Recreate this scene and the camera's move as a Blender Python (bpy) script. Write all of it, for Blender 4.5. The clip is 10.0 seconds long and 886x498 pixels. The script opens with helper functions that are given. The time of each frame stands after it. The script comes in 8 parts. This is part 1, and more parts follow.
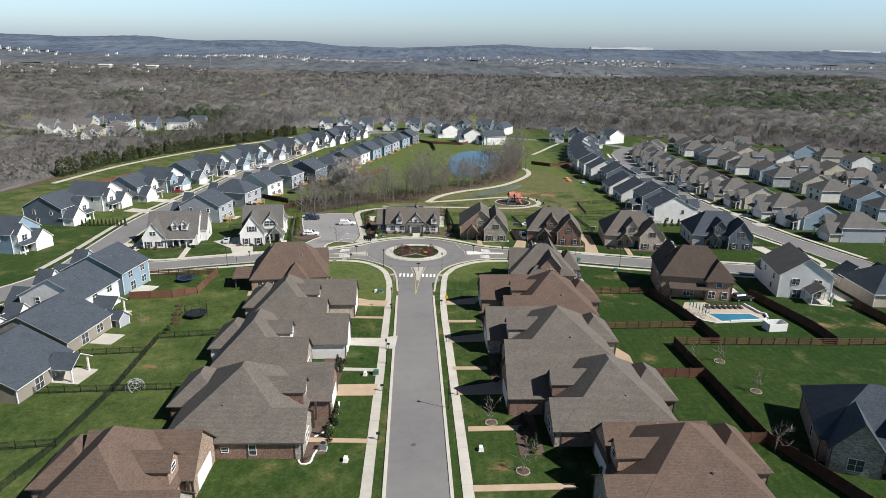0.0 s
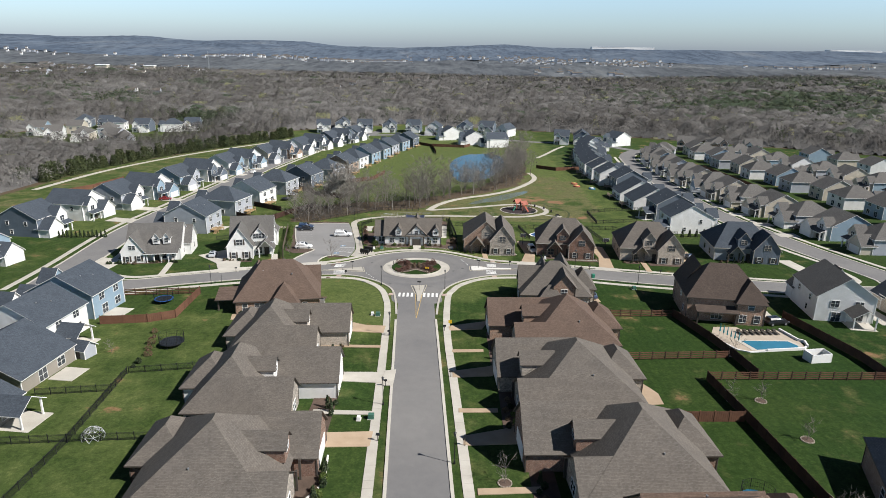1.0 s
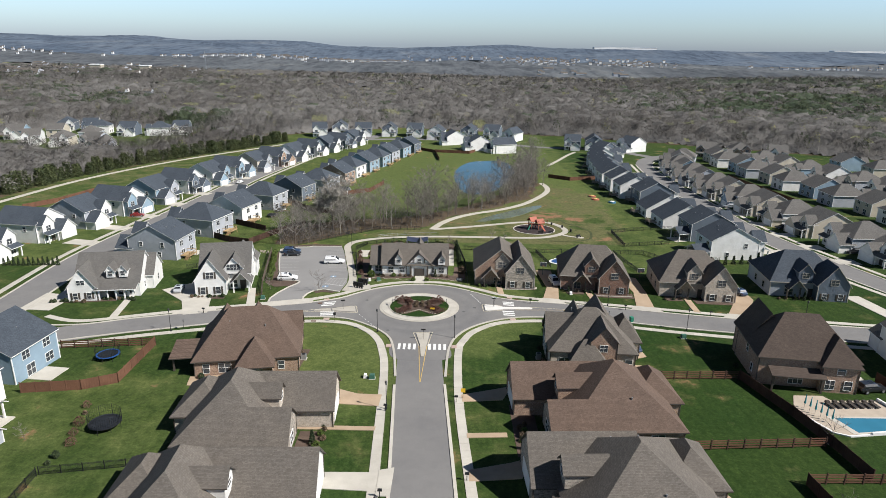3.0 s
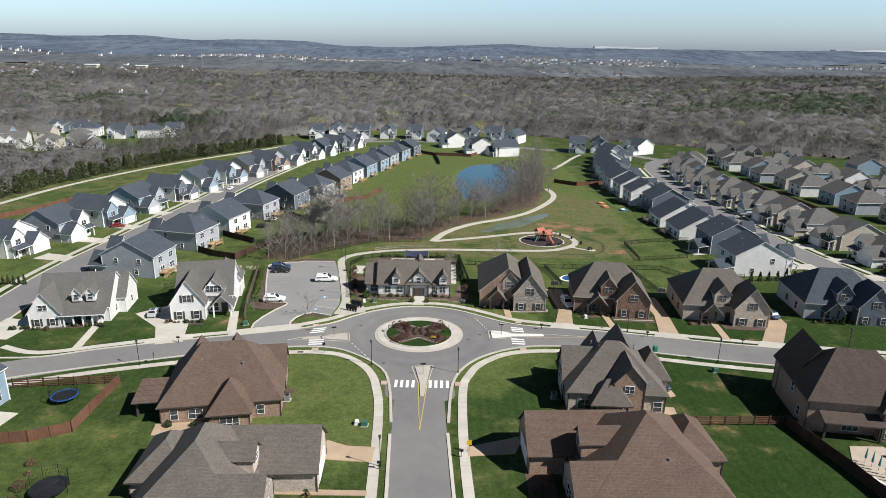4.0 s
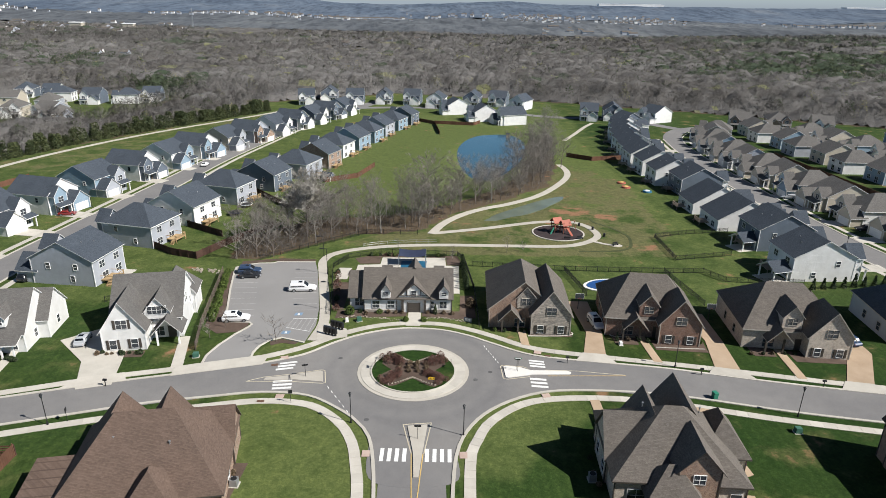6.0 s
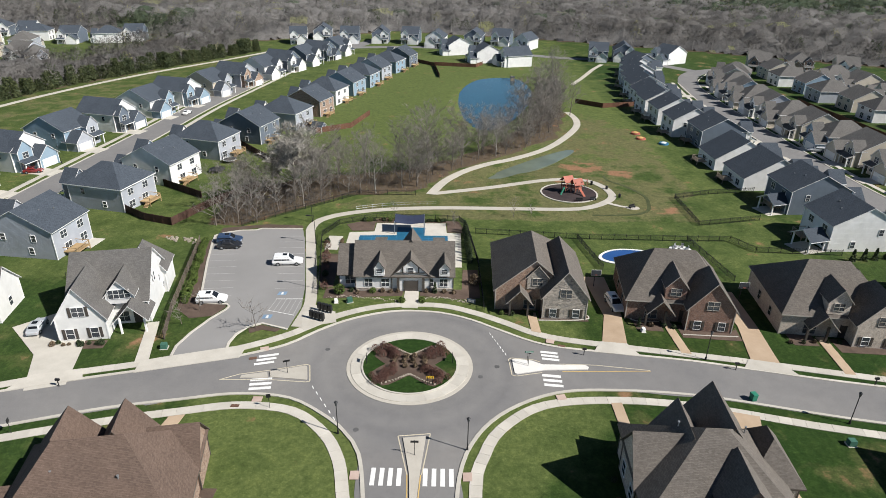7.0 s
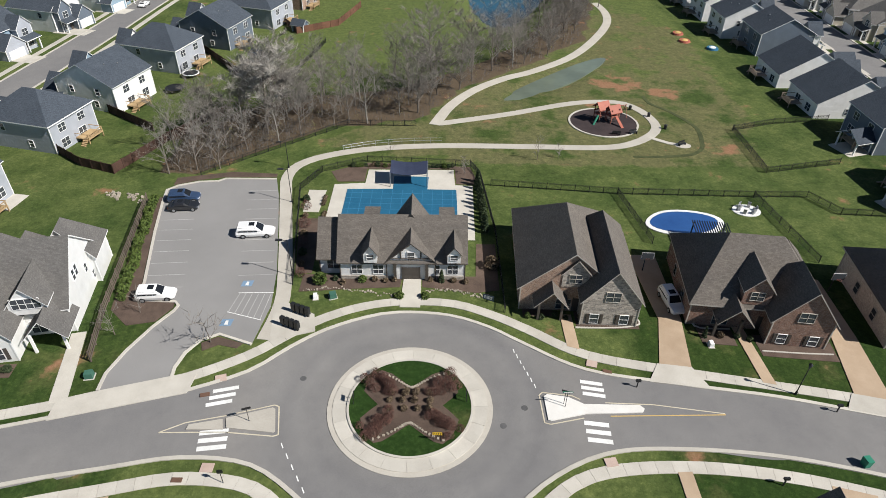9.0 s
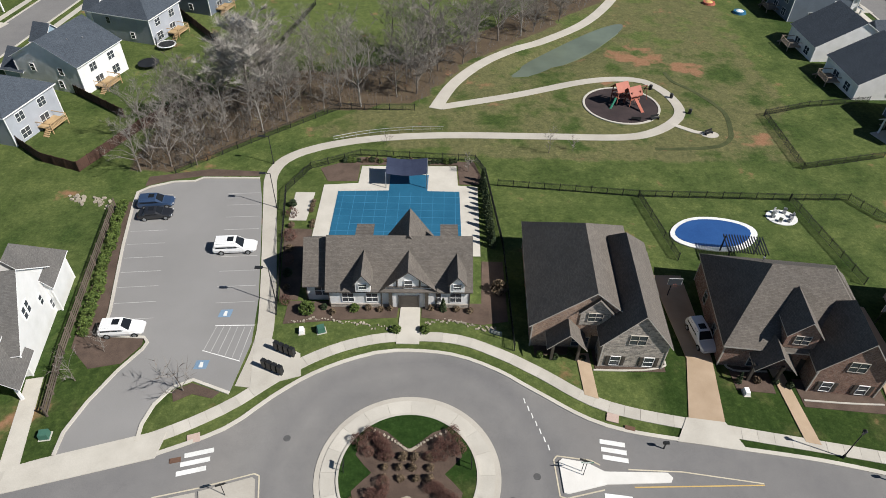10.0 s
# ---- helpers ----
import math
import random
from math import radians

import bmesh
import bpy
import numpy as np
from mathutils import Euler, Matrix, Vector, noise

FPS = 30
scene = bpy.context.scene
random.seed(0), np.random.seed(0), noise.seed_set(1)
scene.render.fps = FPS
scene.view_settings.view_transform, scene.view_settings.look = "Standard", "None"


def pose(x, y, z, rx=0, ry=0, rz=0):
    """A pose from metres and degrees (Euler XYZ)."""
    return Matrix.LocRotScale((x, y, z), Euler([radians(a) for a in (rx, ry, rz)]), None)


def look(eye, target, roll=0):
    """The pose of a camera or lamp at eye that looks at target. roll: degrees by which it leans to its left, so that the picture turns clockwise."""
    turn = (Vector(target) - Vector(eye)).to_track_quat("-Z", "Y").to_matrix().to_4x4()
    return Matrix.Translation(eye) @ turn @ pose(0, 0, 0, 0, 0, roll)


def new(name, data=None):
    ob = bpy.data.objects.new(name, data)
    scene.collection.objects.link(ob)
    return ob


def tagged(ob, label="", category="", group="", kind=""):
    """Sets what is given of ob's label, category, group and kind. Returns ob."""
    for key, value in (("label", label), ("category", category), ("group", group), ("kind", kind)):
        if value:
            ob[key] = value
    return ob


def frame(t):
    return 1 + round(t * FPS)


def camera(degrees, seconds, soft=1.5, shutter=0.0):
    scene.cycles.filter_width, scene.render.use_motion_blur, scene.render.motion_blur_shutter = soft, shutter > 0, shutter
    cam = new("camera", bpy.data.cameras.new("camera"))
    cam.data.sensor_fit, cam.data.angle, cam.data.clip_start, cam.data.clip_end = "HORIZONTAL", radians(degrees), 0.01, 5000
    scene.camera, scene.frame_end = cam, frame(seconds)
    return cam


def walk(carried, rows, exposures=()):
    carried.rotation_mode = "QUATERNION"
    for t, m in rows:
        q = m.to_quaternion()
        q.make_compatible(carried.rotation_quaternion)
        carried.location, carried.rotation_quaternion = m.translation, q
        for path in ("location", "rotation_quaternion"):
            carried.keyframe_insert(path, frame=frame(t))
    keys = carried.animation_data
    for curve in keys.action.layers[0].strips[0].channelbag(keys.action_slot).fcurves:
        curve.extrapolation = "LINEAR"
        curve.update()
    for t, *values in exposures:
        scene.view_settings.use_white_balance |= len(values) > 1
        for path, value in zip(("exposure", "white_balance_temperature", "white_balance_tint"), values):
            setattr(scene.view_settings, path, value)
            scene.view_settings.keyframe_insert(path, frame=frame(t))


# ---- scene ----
cam = camera(69.3, 10.0, soft=0.7)
METRES, EYE, TILT, LEAN, TURN = 142.5, 50.0, -1.95, 0.0, 0.0
ROWS = [
    (0.0, 0.0, 0.0, 0.0, 0.25, -15.7, -0.89),
    (0.5, -0.002, 0.0498, 0.0002, 0.26, -15.7, -0.85),
    (1.0, -0.005, 0.0991, 0.0005, 0.27, -15.69, -0.87),
    (1.5, -0.0093, 0.1482, 0.0003, 0.29, -15.72, -0.92),
    (2.0, -0.0128, 0.197, 0.002, 0.33, -15.68, -0.95),
    (2.5, -0.0155, 0.2453, 0.002, 0.35, -15.66, -0.98),
    (4.0, -0.0211, 0.3956, 0.0042, 0.32, -15.72, -0.88),
    (4.5, -0.0218, 0.4469, 0.0048, 0.32, -15.71, -0.9),
    (5.0, -0.0221, 0.4973, 0.0056, 0.32, -16.1, -0.89),
    (5.5, -0.0228, 0.5473, 0.0063, 0.33, -17.19, -0.92),
    (7.0, -0.0245, 0.7005, 0.0103, 0.32, -24.46, -0.92),
    (7.5, -0.026, 0.7514, 0.012, 0.34, -27.24, -0.95),
    (8.0, -0.0281, 0.8016, 0.0139, 0.38, -30.03, -0.97),
    (8.5, -0.0312, 0.8509, 0.0164, 0.41, -32.85, -0.97),
    (9.0, -0.0333, 0.9006, 0.0197, 0.46, -35.43, -0.98),
    (9.5, -0.0345, 0.9493, 0.0265, 0.5, -38.01, -0.98),
    (10.0, -0.0355, 0.9976, 0.0344, 0.53, -40.59, -1.01),
]
walk(cam, [(t, pose(0, 0, EYE, TILT, LEAN, TURN) @ pose(METRES * x, METRES * y, METRES * z, 90 + pitch, roll, yaw)) for t, x, y, z, yaw, pitch, roll in ROWS], [(0.0, 0.58), (5.0, 0.60), (7.0, 0.61), (8.5, 0.58), (10.0, 0.50)])

# ---- light ----
SUN_TO = Vector((0.92, -0.395, 0.93)).normalized()
world = bpy.data.worlds.new("sky")
scene.world = world
world.use_nodes = True
wn = world.node_tree
sky = wn.nodes.new("ShaderNodeTexSky")
sky.sky_type, sky.sun_disc = "NISHITA", False
sky.sun_elevation = math.asin(SUN_TO.z)
sky.sun_rotation = math.atan2(SUN_TO.x, SUN_TO.y)
sky.air_density, sky.dust_density, sky.ozone_density = 1.0, 0.1, 2.5
tint = wn.nodes.new("ShaderNodeMix")
tint.data_type, tint.blend_type = "RGBA", "MULTIPLY"
tint.inputs["Factor"].default_value = 1.0
height = wn.nodes.new("ShaderNodeSeparateXYZ")
wn.links.new(wn.nodes.new("ShaderNodeTexCoord").outputs["Generated"], height.inputs[0])
clear = wn.nodes.new("ShaderNodeValToRGB")
clear.color_ramp.elements[0].position, clear.color_ramp.elements[0].color = 0.0, (0.60, 0.78, 1.28, 1)
clear.color_ramp.elements[1].position, clear.color_ramp.elements[1].color = 0.03, (1.00, 1.18, 1.56, 1)
clear.color_ramp.elements.new(0.09).color = (1.68, 1.80, 2.02, 1)
clear.color_ramp.elements.new(0.2).color = (1.20, 1.30, 1.34, 1)
clear.color_ramp.elements.new(0.45).color = (0.56, 0.60, 0.66, 1)
clear.color_ramp.elements.new(1.0).color = (0.38, 0.41, 0.46, 1)
wn.links.new(height.outputs[2], clear.inputs[0])
wn.links.new(clear.outputs[0], tint.inputs["B"])
wn.links.new(sky.outputs[0], tint.inputs["A"])
wn.links.new(tint.outputs["Result"], wn.nodes["Background"].inputs[0])
wn.nodes["Background"].inputs[1].default_value = 0.053
sun_data = bpy.data.lights.new("sun", "SUN")
sun_data.energy, sun_data.angle, sun_data.color = 5.0, radians(0.53), (1.0, 0.965, 0.92)
sun_lamp = new("sun", sun_data)
sun_lamp.matrix_world = look((200, -50, 200), tuple(Vector((200, -50, 200)) - SUN_TO))


# ---- materials ----
def material(name, rough=0.8, metal=0.0, spec=0.5):
    m = bpy.data.materials.new(name)
    m.use_nodes = True
    n = m.node_tree
    b = n.nodes["Principled BSDF"]
    b.inputs["Roughness"].default_value = rough
    b.inputs["Metallic"].default_value = metal
    b.inputs["Specular IOR Level"].default_value = spec
    return m, n, b


def node(n, kind, **values):
    k = n.nodes.new(kind)
    for key, v in values.items():
        k.inputs[key].default_value = v
    return k


def coords(n, scale=(1, 1, 1), local=False):
    if local:
        src = n.nodes.new("ShaderNodeTexCoord").outputs["Object"]
    else:
        src = n.nodes.new("ShaderNodeNewGeometry").outputs["Position"]
    mp = n.nodes.new("ShaderNodeMapping")
    mp.inputs["Scale"].default_value = scale
    n.links.new(src, mp.inputs["Vector"])
    return mp.outputs[0]


def noise_of(n, vec, scale, detail=4, rough=0.6):
    k = node(n, "ShaderNodeTexNoise", Scale=scale, Detail=detail, Roughness=rough)
    n.links.new(vec, k.inputs["Vector"])
    return k.outputs["Fac"]


def ramp(n, fac, stops):
    r = n.nodes.new("ShaderNodeValToRGB")
    while len(r.color_ramp.elements) < len(stops):
        r.color_ramp.elements.new(0.5)
    for e, (p, c) in zip(r.color_ramp.elements, stops):
        e.position, e.color = p, (*c, 1)
    n.links.new(fac, r.inputs[0])
    return r.outputs[0]


def mix(n, fac, a, b, blend="MIX"):
    k = n.nodes.new("ShaderNodeMix")
    k.data_type, k.blend_type = "RGBA", blend
    for sock, v in ((k.inputs["Factor"], fac), (k.inputs["A"], a), (k.inputs["B"], b)):
        if isinstance(v, (int, float)):
            sock.default_value = v
        elif isinstance(v, tuple):
            sock.default_value = (*v, 1)
        else:
            n.links.new(v, sock)
    return k.outputs["Result"]


def bump(n, b, height, strength=0.4, dist=0.02):
    k = node(n, "ShaderNodeBump", Strength=strength, Distance=dist)
    n.links.new(height, k.inputs["Height"])
    n.links.new(k.outputs[0], b.inputs["Normal"])


def maths(n, op, a, b=0.0):
    k = n.nodes.new("ShaderNodeMath")
    k.operation = op
    for sock, v in zip(k.inputs, (a, b)):
        if isinstance(v, (int, float)):
            sock.default_value = v
        else:
            n.links.new(v, sock)
    return k.outputs[0]


def grainy(name, dark, light, big=0.3, fine=8.0, rough=0.85, relief=0.3, spec=0.3, metal=0.0, spread=0.16):
    """A surface with broad blotches and a fine grain, both between two colours, and a tone of its own for each object."""
    m, n, b = material(name, rough, metal, spec)
    v = coords(n)
    lo, hi = noise_of(n, v, big, 3), noise_of(n, v, fine, 5, 0.7)
    f = maths(n, "ADD", maths(n, "MULTIPLY", lo, 0.55), maths(n, "MULTIPLY", hi, 0.45))
    c = ramp(n, f, ((0.32, dark), (0.68, light)))
    info = n.nodes.new("ShaderNodeObjectInfo")
    tone = maths(n, "ADD", maths(n, "MULTIPLY", info.outputs["Random"], spread), 1.0 - spread / 2)
    h = n.nodes.new("ShaderNodeHueSaturation")
    n.links.new(c, h.inputs["Color"])
    n.links.new(tone, h.inputs["Value"])
    n.links.new(h.outputs[0], b.inputs["Base Color"])
    if relief:
        bump(n, b, hi, relief, 0.03)
    return m


def shingles(name, dark, light):
    """Asphalt shingles: courses 0.14 m high with staggered tabs in mixed tones, and faint broad weathering."""
    m, n, b = material(name, 0.92, 0.0, 0.15)
    v = coords(n, local=True)
    sep = n.nodes.new("ShaderNodeSeparateXYZ")
    n.links.new(v, sep.inputs[0])
    run = maths(n, "ADD", sep.outputs[0], sep.outputs[1])
    comb = n.nodes.new("ShaderNodeCombineXYZ")
    n.links.new(run, comb.inputs[0])
    n.links.new(maths(n, "MULTIPLY", sep.outputs[2], 1.0), comb.inputs[1])
    br = node(n, "ShaderNodeTexBrick", Scale=1.0)
    br.inputs["Brick Width"].default_value, br.inputs["Row Height"].default_value = 0.3, 0.1
    br.inputs["Mortar Size"].default_value = 0.008
    br.inputs["Color1"].default_value, br.inputs["Color2"].default_value = (*dark, 1), (*light, 1)
    br.inputs["Mortar"].default_value = (*[c * 0.55 for c in dark], 1)
    n.links.new(comb.outputs[0], br.inputs["Vector"])
    lo = noise_of(n, v, 0.35, 4)
    hi = noise_of(n, v, 7.0, 5, 0.75)
    c = mix(n, 0.55, br.outputs["Color"], ramp(n, hi, ((0.3, dark), (0.7, light))))
    c = mix(n, 0.6, c, ramp(n, lo, ((0.3, (0.82, 0.82, 0.82)), (0.7, (1.15, 1.13, 1.1)))), "MULTIPLY")
    n.links.new(c, b.inputs["Base Color"])
    bump(n, b, br.outputs["Fac"], 0.5, 0.02)
    return m


def siding(name, colour, course=0.18):
    """Horizontal lap boards with a thin shadow line at each lap and slight weathering."""
    m, n, b = material(name, 0.55, 0.0, 0.4)
    v = coords(n, local=True)
    w = n.nodes.new("ShaderNodeTexWave")
    w.wave_type, w.bands_direction, w.wave_profile = "BANDS", "Z", "SAW"
    w.inputs["Scale"].default_value = 0.314 / course
    n.links.new(v, w.inputs["Vector"])
    lo = noise_of(n, v, 0.5, 4)
    c = mix(n, 1.0, colour, ramp(n, lo, ((0.3, (0.88, 0.88, 0.87)), (0.7, (1.04, 1.04, 1.04)))), "MULTIPLY")
    n.links.new(c, b.inputs["Base Color"])
    bump(n, b, w.outputs["Fac"], 0.6, 0.03)
    return m


def masonry(name, a, c2, mortar, width=0.22, row=0.075, joint=0.01, wob=0.0):
    m, n, b = material(name, 0.88, 0.0, 0.2)
    v = coords(n, local=True)
    sep = n.nodes.new("ShaderNodeSeparateXYZ")
    n.links.new(v, sep.inputs[0])
    comb = n.nodes.new("ShaderNodeCombineXYZ")
    n.links.new(maths(n, "ADD", sep.outputs[0], sep.outputs[1]), comb.inputs[0])
    n.links.new(sep.outputs[2], comb.inputs[1])
    br = node(n, "ShaderNodeTexBrick", Scale=1.0)
    br.inputs["Brick Width"].default_value, br.inputs["Row Height"].default_value = width, row
    br.inputs["Mortar Size"].default_value = joint
    br.inputs["Color1"].default_value, br.inputs["Color2"].default_value = (*a, 1), (*c2, 1)
    br.inputs["Mortar"].default_value = (*mortar, 1)
    n.links.new(comb.outputs[0], br.inputs["Vector"])
    lo, hi = noise_of(n, v, 0.6, 4), noise_of(n, v, 3.5, 4, 0.7)
    c = mix(n, 0.7, br.outputs["Color"], ramp(n, hi, ((0.3, (0.6, 0.6, 0.6)), (0.7, (1.4, 1.35, 1.3)))), "MULTIPLY")
    c = mix(n, 0.6, c, ramp(n, lo, ((0.3, (0.8, 0.8, 0.8)), (0.7, (1.15, 1.15, 1.15)))), "MULTIPLY")
    n.links.new(c, b.inputs["Base Color"])
    bump(n, b, maths(n, "SUBTRACT", 1.0, br.outputs["Fac"]), 0.5, 0.015)
    return m


def ground_material():
    """Lawn, meadow and leaf litter by the land-use layers stored on the ground, broken up by noise; far land in painted
    haze colours by distance.
    """
    m, n, b = material("ground_cover", 0.95, 0.0, 0.1)
    v = coords(n)
    fine, mid, broad = noise_of(n, v, 2.6, 9, 0.82), noise_of(n, v, 0.16, 5, 0.6), noise_of(n, v, 0.03, 4, 0.55)

    def layer(key):
        a = n.nodes.new("ShaderNodeAttribute")
        a.attribute_name = key
        return a.outputs["Fac"]

    lawn = ramp(n, fine, ((0.25, (0.012, 0.027, 0.007)), (0.55, (0.028, 0.055, 0.013)), (0.8, (0.068, 0.102, 0.03))))
    lawn = mix(n, ramp(n, broad, ((0.38, (0, 0, 0)), (0.66, (1, 1, 1)))), lawn, mix(n, 1.0, lawn, (1.55, 1.22, 1.3), "MULTIPLY"))
    stripe = n.nodes.new("ShaderNodeTexWave")
    stripe.inputs["Scale"].default_value, stripe.inputs["Distortion"].default_value = 0.22, 1.2
    n.links.new(v, stripe.inputs["Vector"])
    lawn = mix(n, 0.5, lawn, mix(n, stripe.outputs["Fac"], (0.86, 0.9, 0.86), (1.12, 1.08, 1.06)), "MULTIPLY")
    lawn = mix(n, ramp(n, layer("dry"), ((0.04, (1, 1, 1)), (0.15, (0, 0, 0)))), lawn, mix(n, 1.0, lawn, (0.72, 0.82, 0.74), "MULTIPLY"))
    thatch = ramp(n, fine, ((0.25, (0.10, 0.085, 0.035)), (0.8, (0.21, 0.17, 0.085))))
    meadow = ramp(n, fine, ((0.2, (0.052, 0.06, 0.023)), (0.5, (0.105, 0.107, 0.046)), (0.72, (0.17, 0.152, 0.08)), (0.85, (0.23, 0.195, 0.118))))
    litter = ramp(n, fine, ((0.25, (0.055, 0.04, 0.027)), (0.55, (0.10, 0.075, 0.05)), (0.8, (0.16, 0.125, 0.09))))
    clay = ramp(n, fine, ((0.25, (0.15, 0.075, 0.038)), (0.8, (0.32, 0.19, 0.115))))
    # Far land: blue-grey distance haze painted into the base colour, in noise bands.
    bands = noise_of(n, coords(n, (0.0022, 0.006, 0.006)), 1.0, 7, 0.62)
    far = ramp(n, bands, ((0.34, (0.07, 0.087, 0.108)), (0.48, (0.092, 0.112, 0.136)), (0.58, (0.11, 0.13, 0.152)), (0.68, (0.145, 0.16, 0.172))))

    def cover(under, over, key, wobble):
        f = maths(n, "ADD", layer(key), maths(n, "MULTIPLY", maths(n, "SUBTRACT", mid, 0.5), wobble))
        return mix(n, ramp(n, f, ((0.38, (0, 0, 0)), (0.62, (1, 1, 1)))), under, over)

    c = mix(n, ramp(n, maths(n, "MULTIPLY", mid, 1.0), ((0.55, (0, 0, 0)), (0.8, (0.6, 0.6, 0.6)))), lawn, thatch)
    yellow = ramp(n, fine, ((0.22, (0.046, 0.064, 0.018)), (0.55, (0.09, 0.116, 0.036)), (0.82, (0.165, 0.182, 0.075))))
    f = maths(n, "ADD", layer("dry"), maths(n, "MULTIPLY", maths(n, "SUBTRACT", mid, 0.5), 1.7))
    c = mix(n, ramp(n, f, ((0.15, (0, 0, 0)), (0.85, (1, 1, 1)))), c, yellow)
    c = cover(c, meadow, "meadow", 1.9)
    clump = noise_of(n, v, 0.75, 5, 0.7)
    c = mix(n, 0.8, c, ramp(n, clump, ((0.32, (0.68, 0.72, 0.70)), (0.5, (1.0, 1.0, 1.0)), (0.68, (1.34, 1.26, 1.25)))), "MULTIPLY")
    fleck = noise_of(n, coords(n, (1, 1, 0.3)), 1.9, 7, 0.8)
    c = mix(n, 0.85, c, ramp(n, fleck, ((0.3, (0.62, 0.66, 0.62)), (0.47, (0.96, 0.97, 0.96)), (0.56, (1.06, 1.05, 1.05)), (0.7, (1.62, 1.5, 1.55)))), "MULTIPLY")
    c = cover(c, litter, "litter", 1.1)
    c = cover(c, clay, "clay", 2.6)
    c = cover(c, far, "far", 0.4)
    n.links.new(c, b.inputs["Base Color"])
    bump(n, b, fine, 0.8, 0.08)
    return m


def asphalt():
    """Worn asphalt: fine stone grain, broad patches, and darker and paler wheel tracks circling the roundabout."""
    m, n, b = material("asphalt", 0.9, 0.0, 0.25)
    v = coords(n)
    fine, broad, mid = noise_of(n, v, 14, 5, 0.7), noise_of(n, v, 0.07, 4, 0.6), noise_of(n, v, 0.6, 5, 0.65)
    c = ramp(n, fine, ((0.3, (0.146, 0.143, 0.141)), (0.7, (0.20, 0.196, 0.193))))
    c = mix(n, 0.8, c, ramp(n, broad, ((0.35, (0.88, 0.88, 0.89)), (0.65, (1.1, 1.09, 1.07)))), "MULTIPLY")
    c = mix(n, 0.5, c, ramp(n, mid, ((0.35, (0.9, 0.9, 0.9)), (0.65, (1.08, 1.08, 1.07)))), "MULTIPLY")
    d = n.nodes.new("ShaderNodeVectorMath")
    d.operation = "DISTANCE"
    flat = n.nodes.new("ShaderNodeVectorMath")
    flat.operation = "MULTIPLY"
    flat.inputs[1].default_value = (1, 1, 0)
    n.links.new(v, flat.inputs[0])
    n.links.new(flat.outputs[0], d.inputs[0])
    d.inputs[1].default_value = (-7.65, 172.0, 0)
    r = maths(n, "ADD", d.outputs["Value"], maths(n, "MULTIPLY", broad, 3.0))
    tracks = ramp(n, maths(n, "DIVIDE", r, 30.0), ((0.30, (1.06, 1.05, 1.02)), (0.39, (0.93, 0.93, 0.93)), (0.45, (1.05, 1.05, 1.04)), (0.50, (0.90, 0.90, 0.91)), (0.56, (1.04, 1.04, 1.03)), (0.66, (1.12, 1.1, 1.07)), (0.8, (1.0, 1.0, 1.0))))
    c = mix(n, 0.8, c, tracks, "MULTIPLY")
    n.links.new(c, b.inputs["Base Color"])
    bump(n, b, fine, 0.25, 0.03)
    return m


def water_material(name, colour, rough=0.06, wave=1.2):
    m, n, b = material(name, rough, 0.0, 0.5)
    v = coords(n)
    c = ramp(n, noise_of(n, v, 0.12, 3), ((0.3, colour), (0.7, tuple(k * 1.35 for k in colour))))
    n.links.new(c, b.inputs["Base Color"])
    bump(n, b, noise_of(n, v, wave, 3), 0.08, 0.05)
    return m


GROUND = ground_material()
ASPHALT = asphalt()
ASPHALT_LOT = grainy("asphalt_lot", (0.18, 0.176, 0.171), (0.235, 0.23, 0.224), 0.1, 14, 0.9, 0.25, 0.25)
CONCRETE = grainy("concrete", (0.375, 0.35, 0.305), (0.50, 0.475, 0.42), 0.4, 9, 0.85, 0.2)
CONCRETE_NEW = grainy("white_concrete", (0.56, 0.545, 0.51), (0.68, 0.665, 0.63), 0.5, 9, 0.85, 0.2)
PALE_LINE = grainy("worn_pale_paint", (0.42, 0.37, 0.27), (0.56, 0.51, 0.40), 0.8, 6, 0.7, 0.1)
CONCRETE_OLD = grainy("path_concrete", (0.35, 0.325, 0.28), (0.47, 0.44, 0.385), 0.3, 7, 0.9, 0.25)
AGGREGATE = grainy("tan_aggregate", (0.31, 0.228, 0.152), (0.43, 0.33, 0.235), 0.4, 18, 0.9, 0.3)
WHITE_LINE = grainy("road_paint_white", (0.55, 0.55, 0.53), (0.74, 0.74, 0.72), 0.8, 6, 0.7, 0.1)
YELLOW_LINE = grainy("road_paint_yellow", (0.42, 0.29, 0.10), (0.55, 0.38, 0.14), 0.8, 6, 0.7, 0.1)
PINKPAVE = grainy("pink_tactile", (0.36, 0.265, 0.22), (0.47, 0.37, 0.32), 0.6, 9, 0.85, 0.2)
BLUE_PAINT = grainy("blue_paint", (0.13, 0.21, 0.30), (0.19, 0.28, 0.38), 0.8, 6, 0.6, 0.1)
MULCH = grainy("mulch", (0.05, 0.035, 0.027), (0.125, 0.088, 0.068), 0.5, 9, 0.95, 0.9)
WET_GRASS = grainy("wet_grass", (0.022, 0.03, 0.010), (0.075, 0.085, 0.032), 0.5, 5, 0.95, 0.6)
RUBBER = grainy("rubber_mulch", (0.022, 0.016, 0.017), (0.05, 0.036, 0.036), 0.4, 7, 0.95, 0.6)
ROCK = grainy("edging_stone", (0.2, 0.175, 0.14), (0.38, 0.335, 0.27), 0.8, 6, 0.9, 0.5, spread=0.4)
ROOF_GREY = shingles("shingle_grey", (0.082, 0.073, 0.064), (0.165, 0.148, 0.132))
ROOF_BROWN = shingles("shingle_brown", (0.078, 0.055, 0.044), (0.155, 0.112, 0.09))
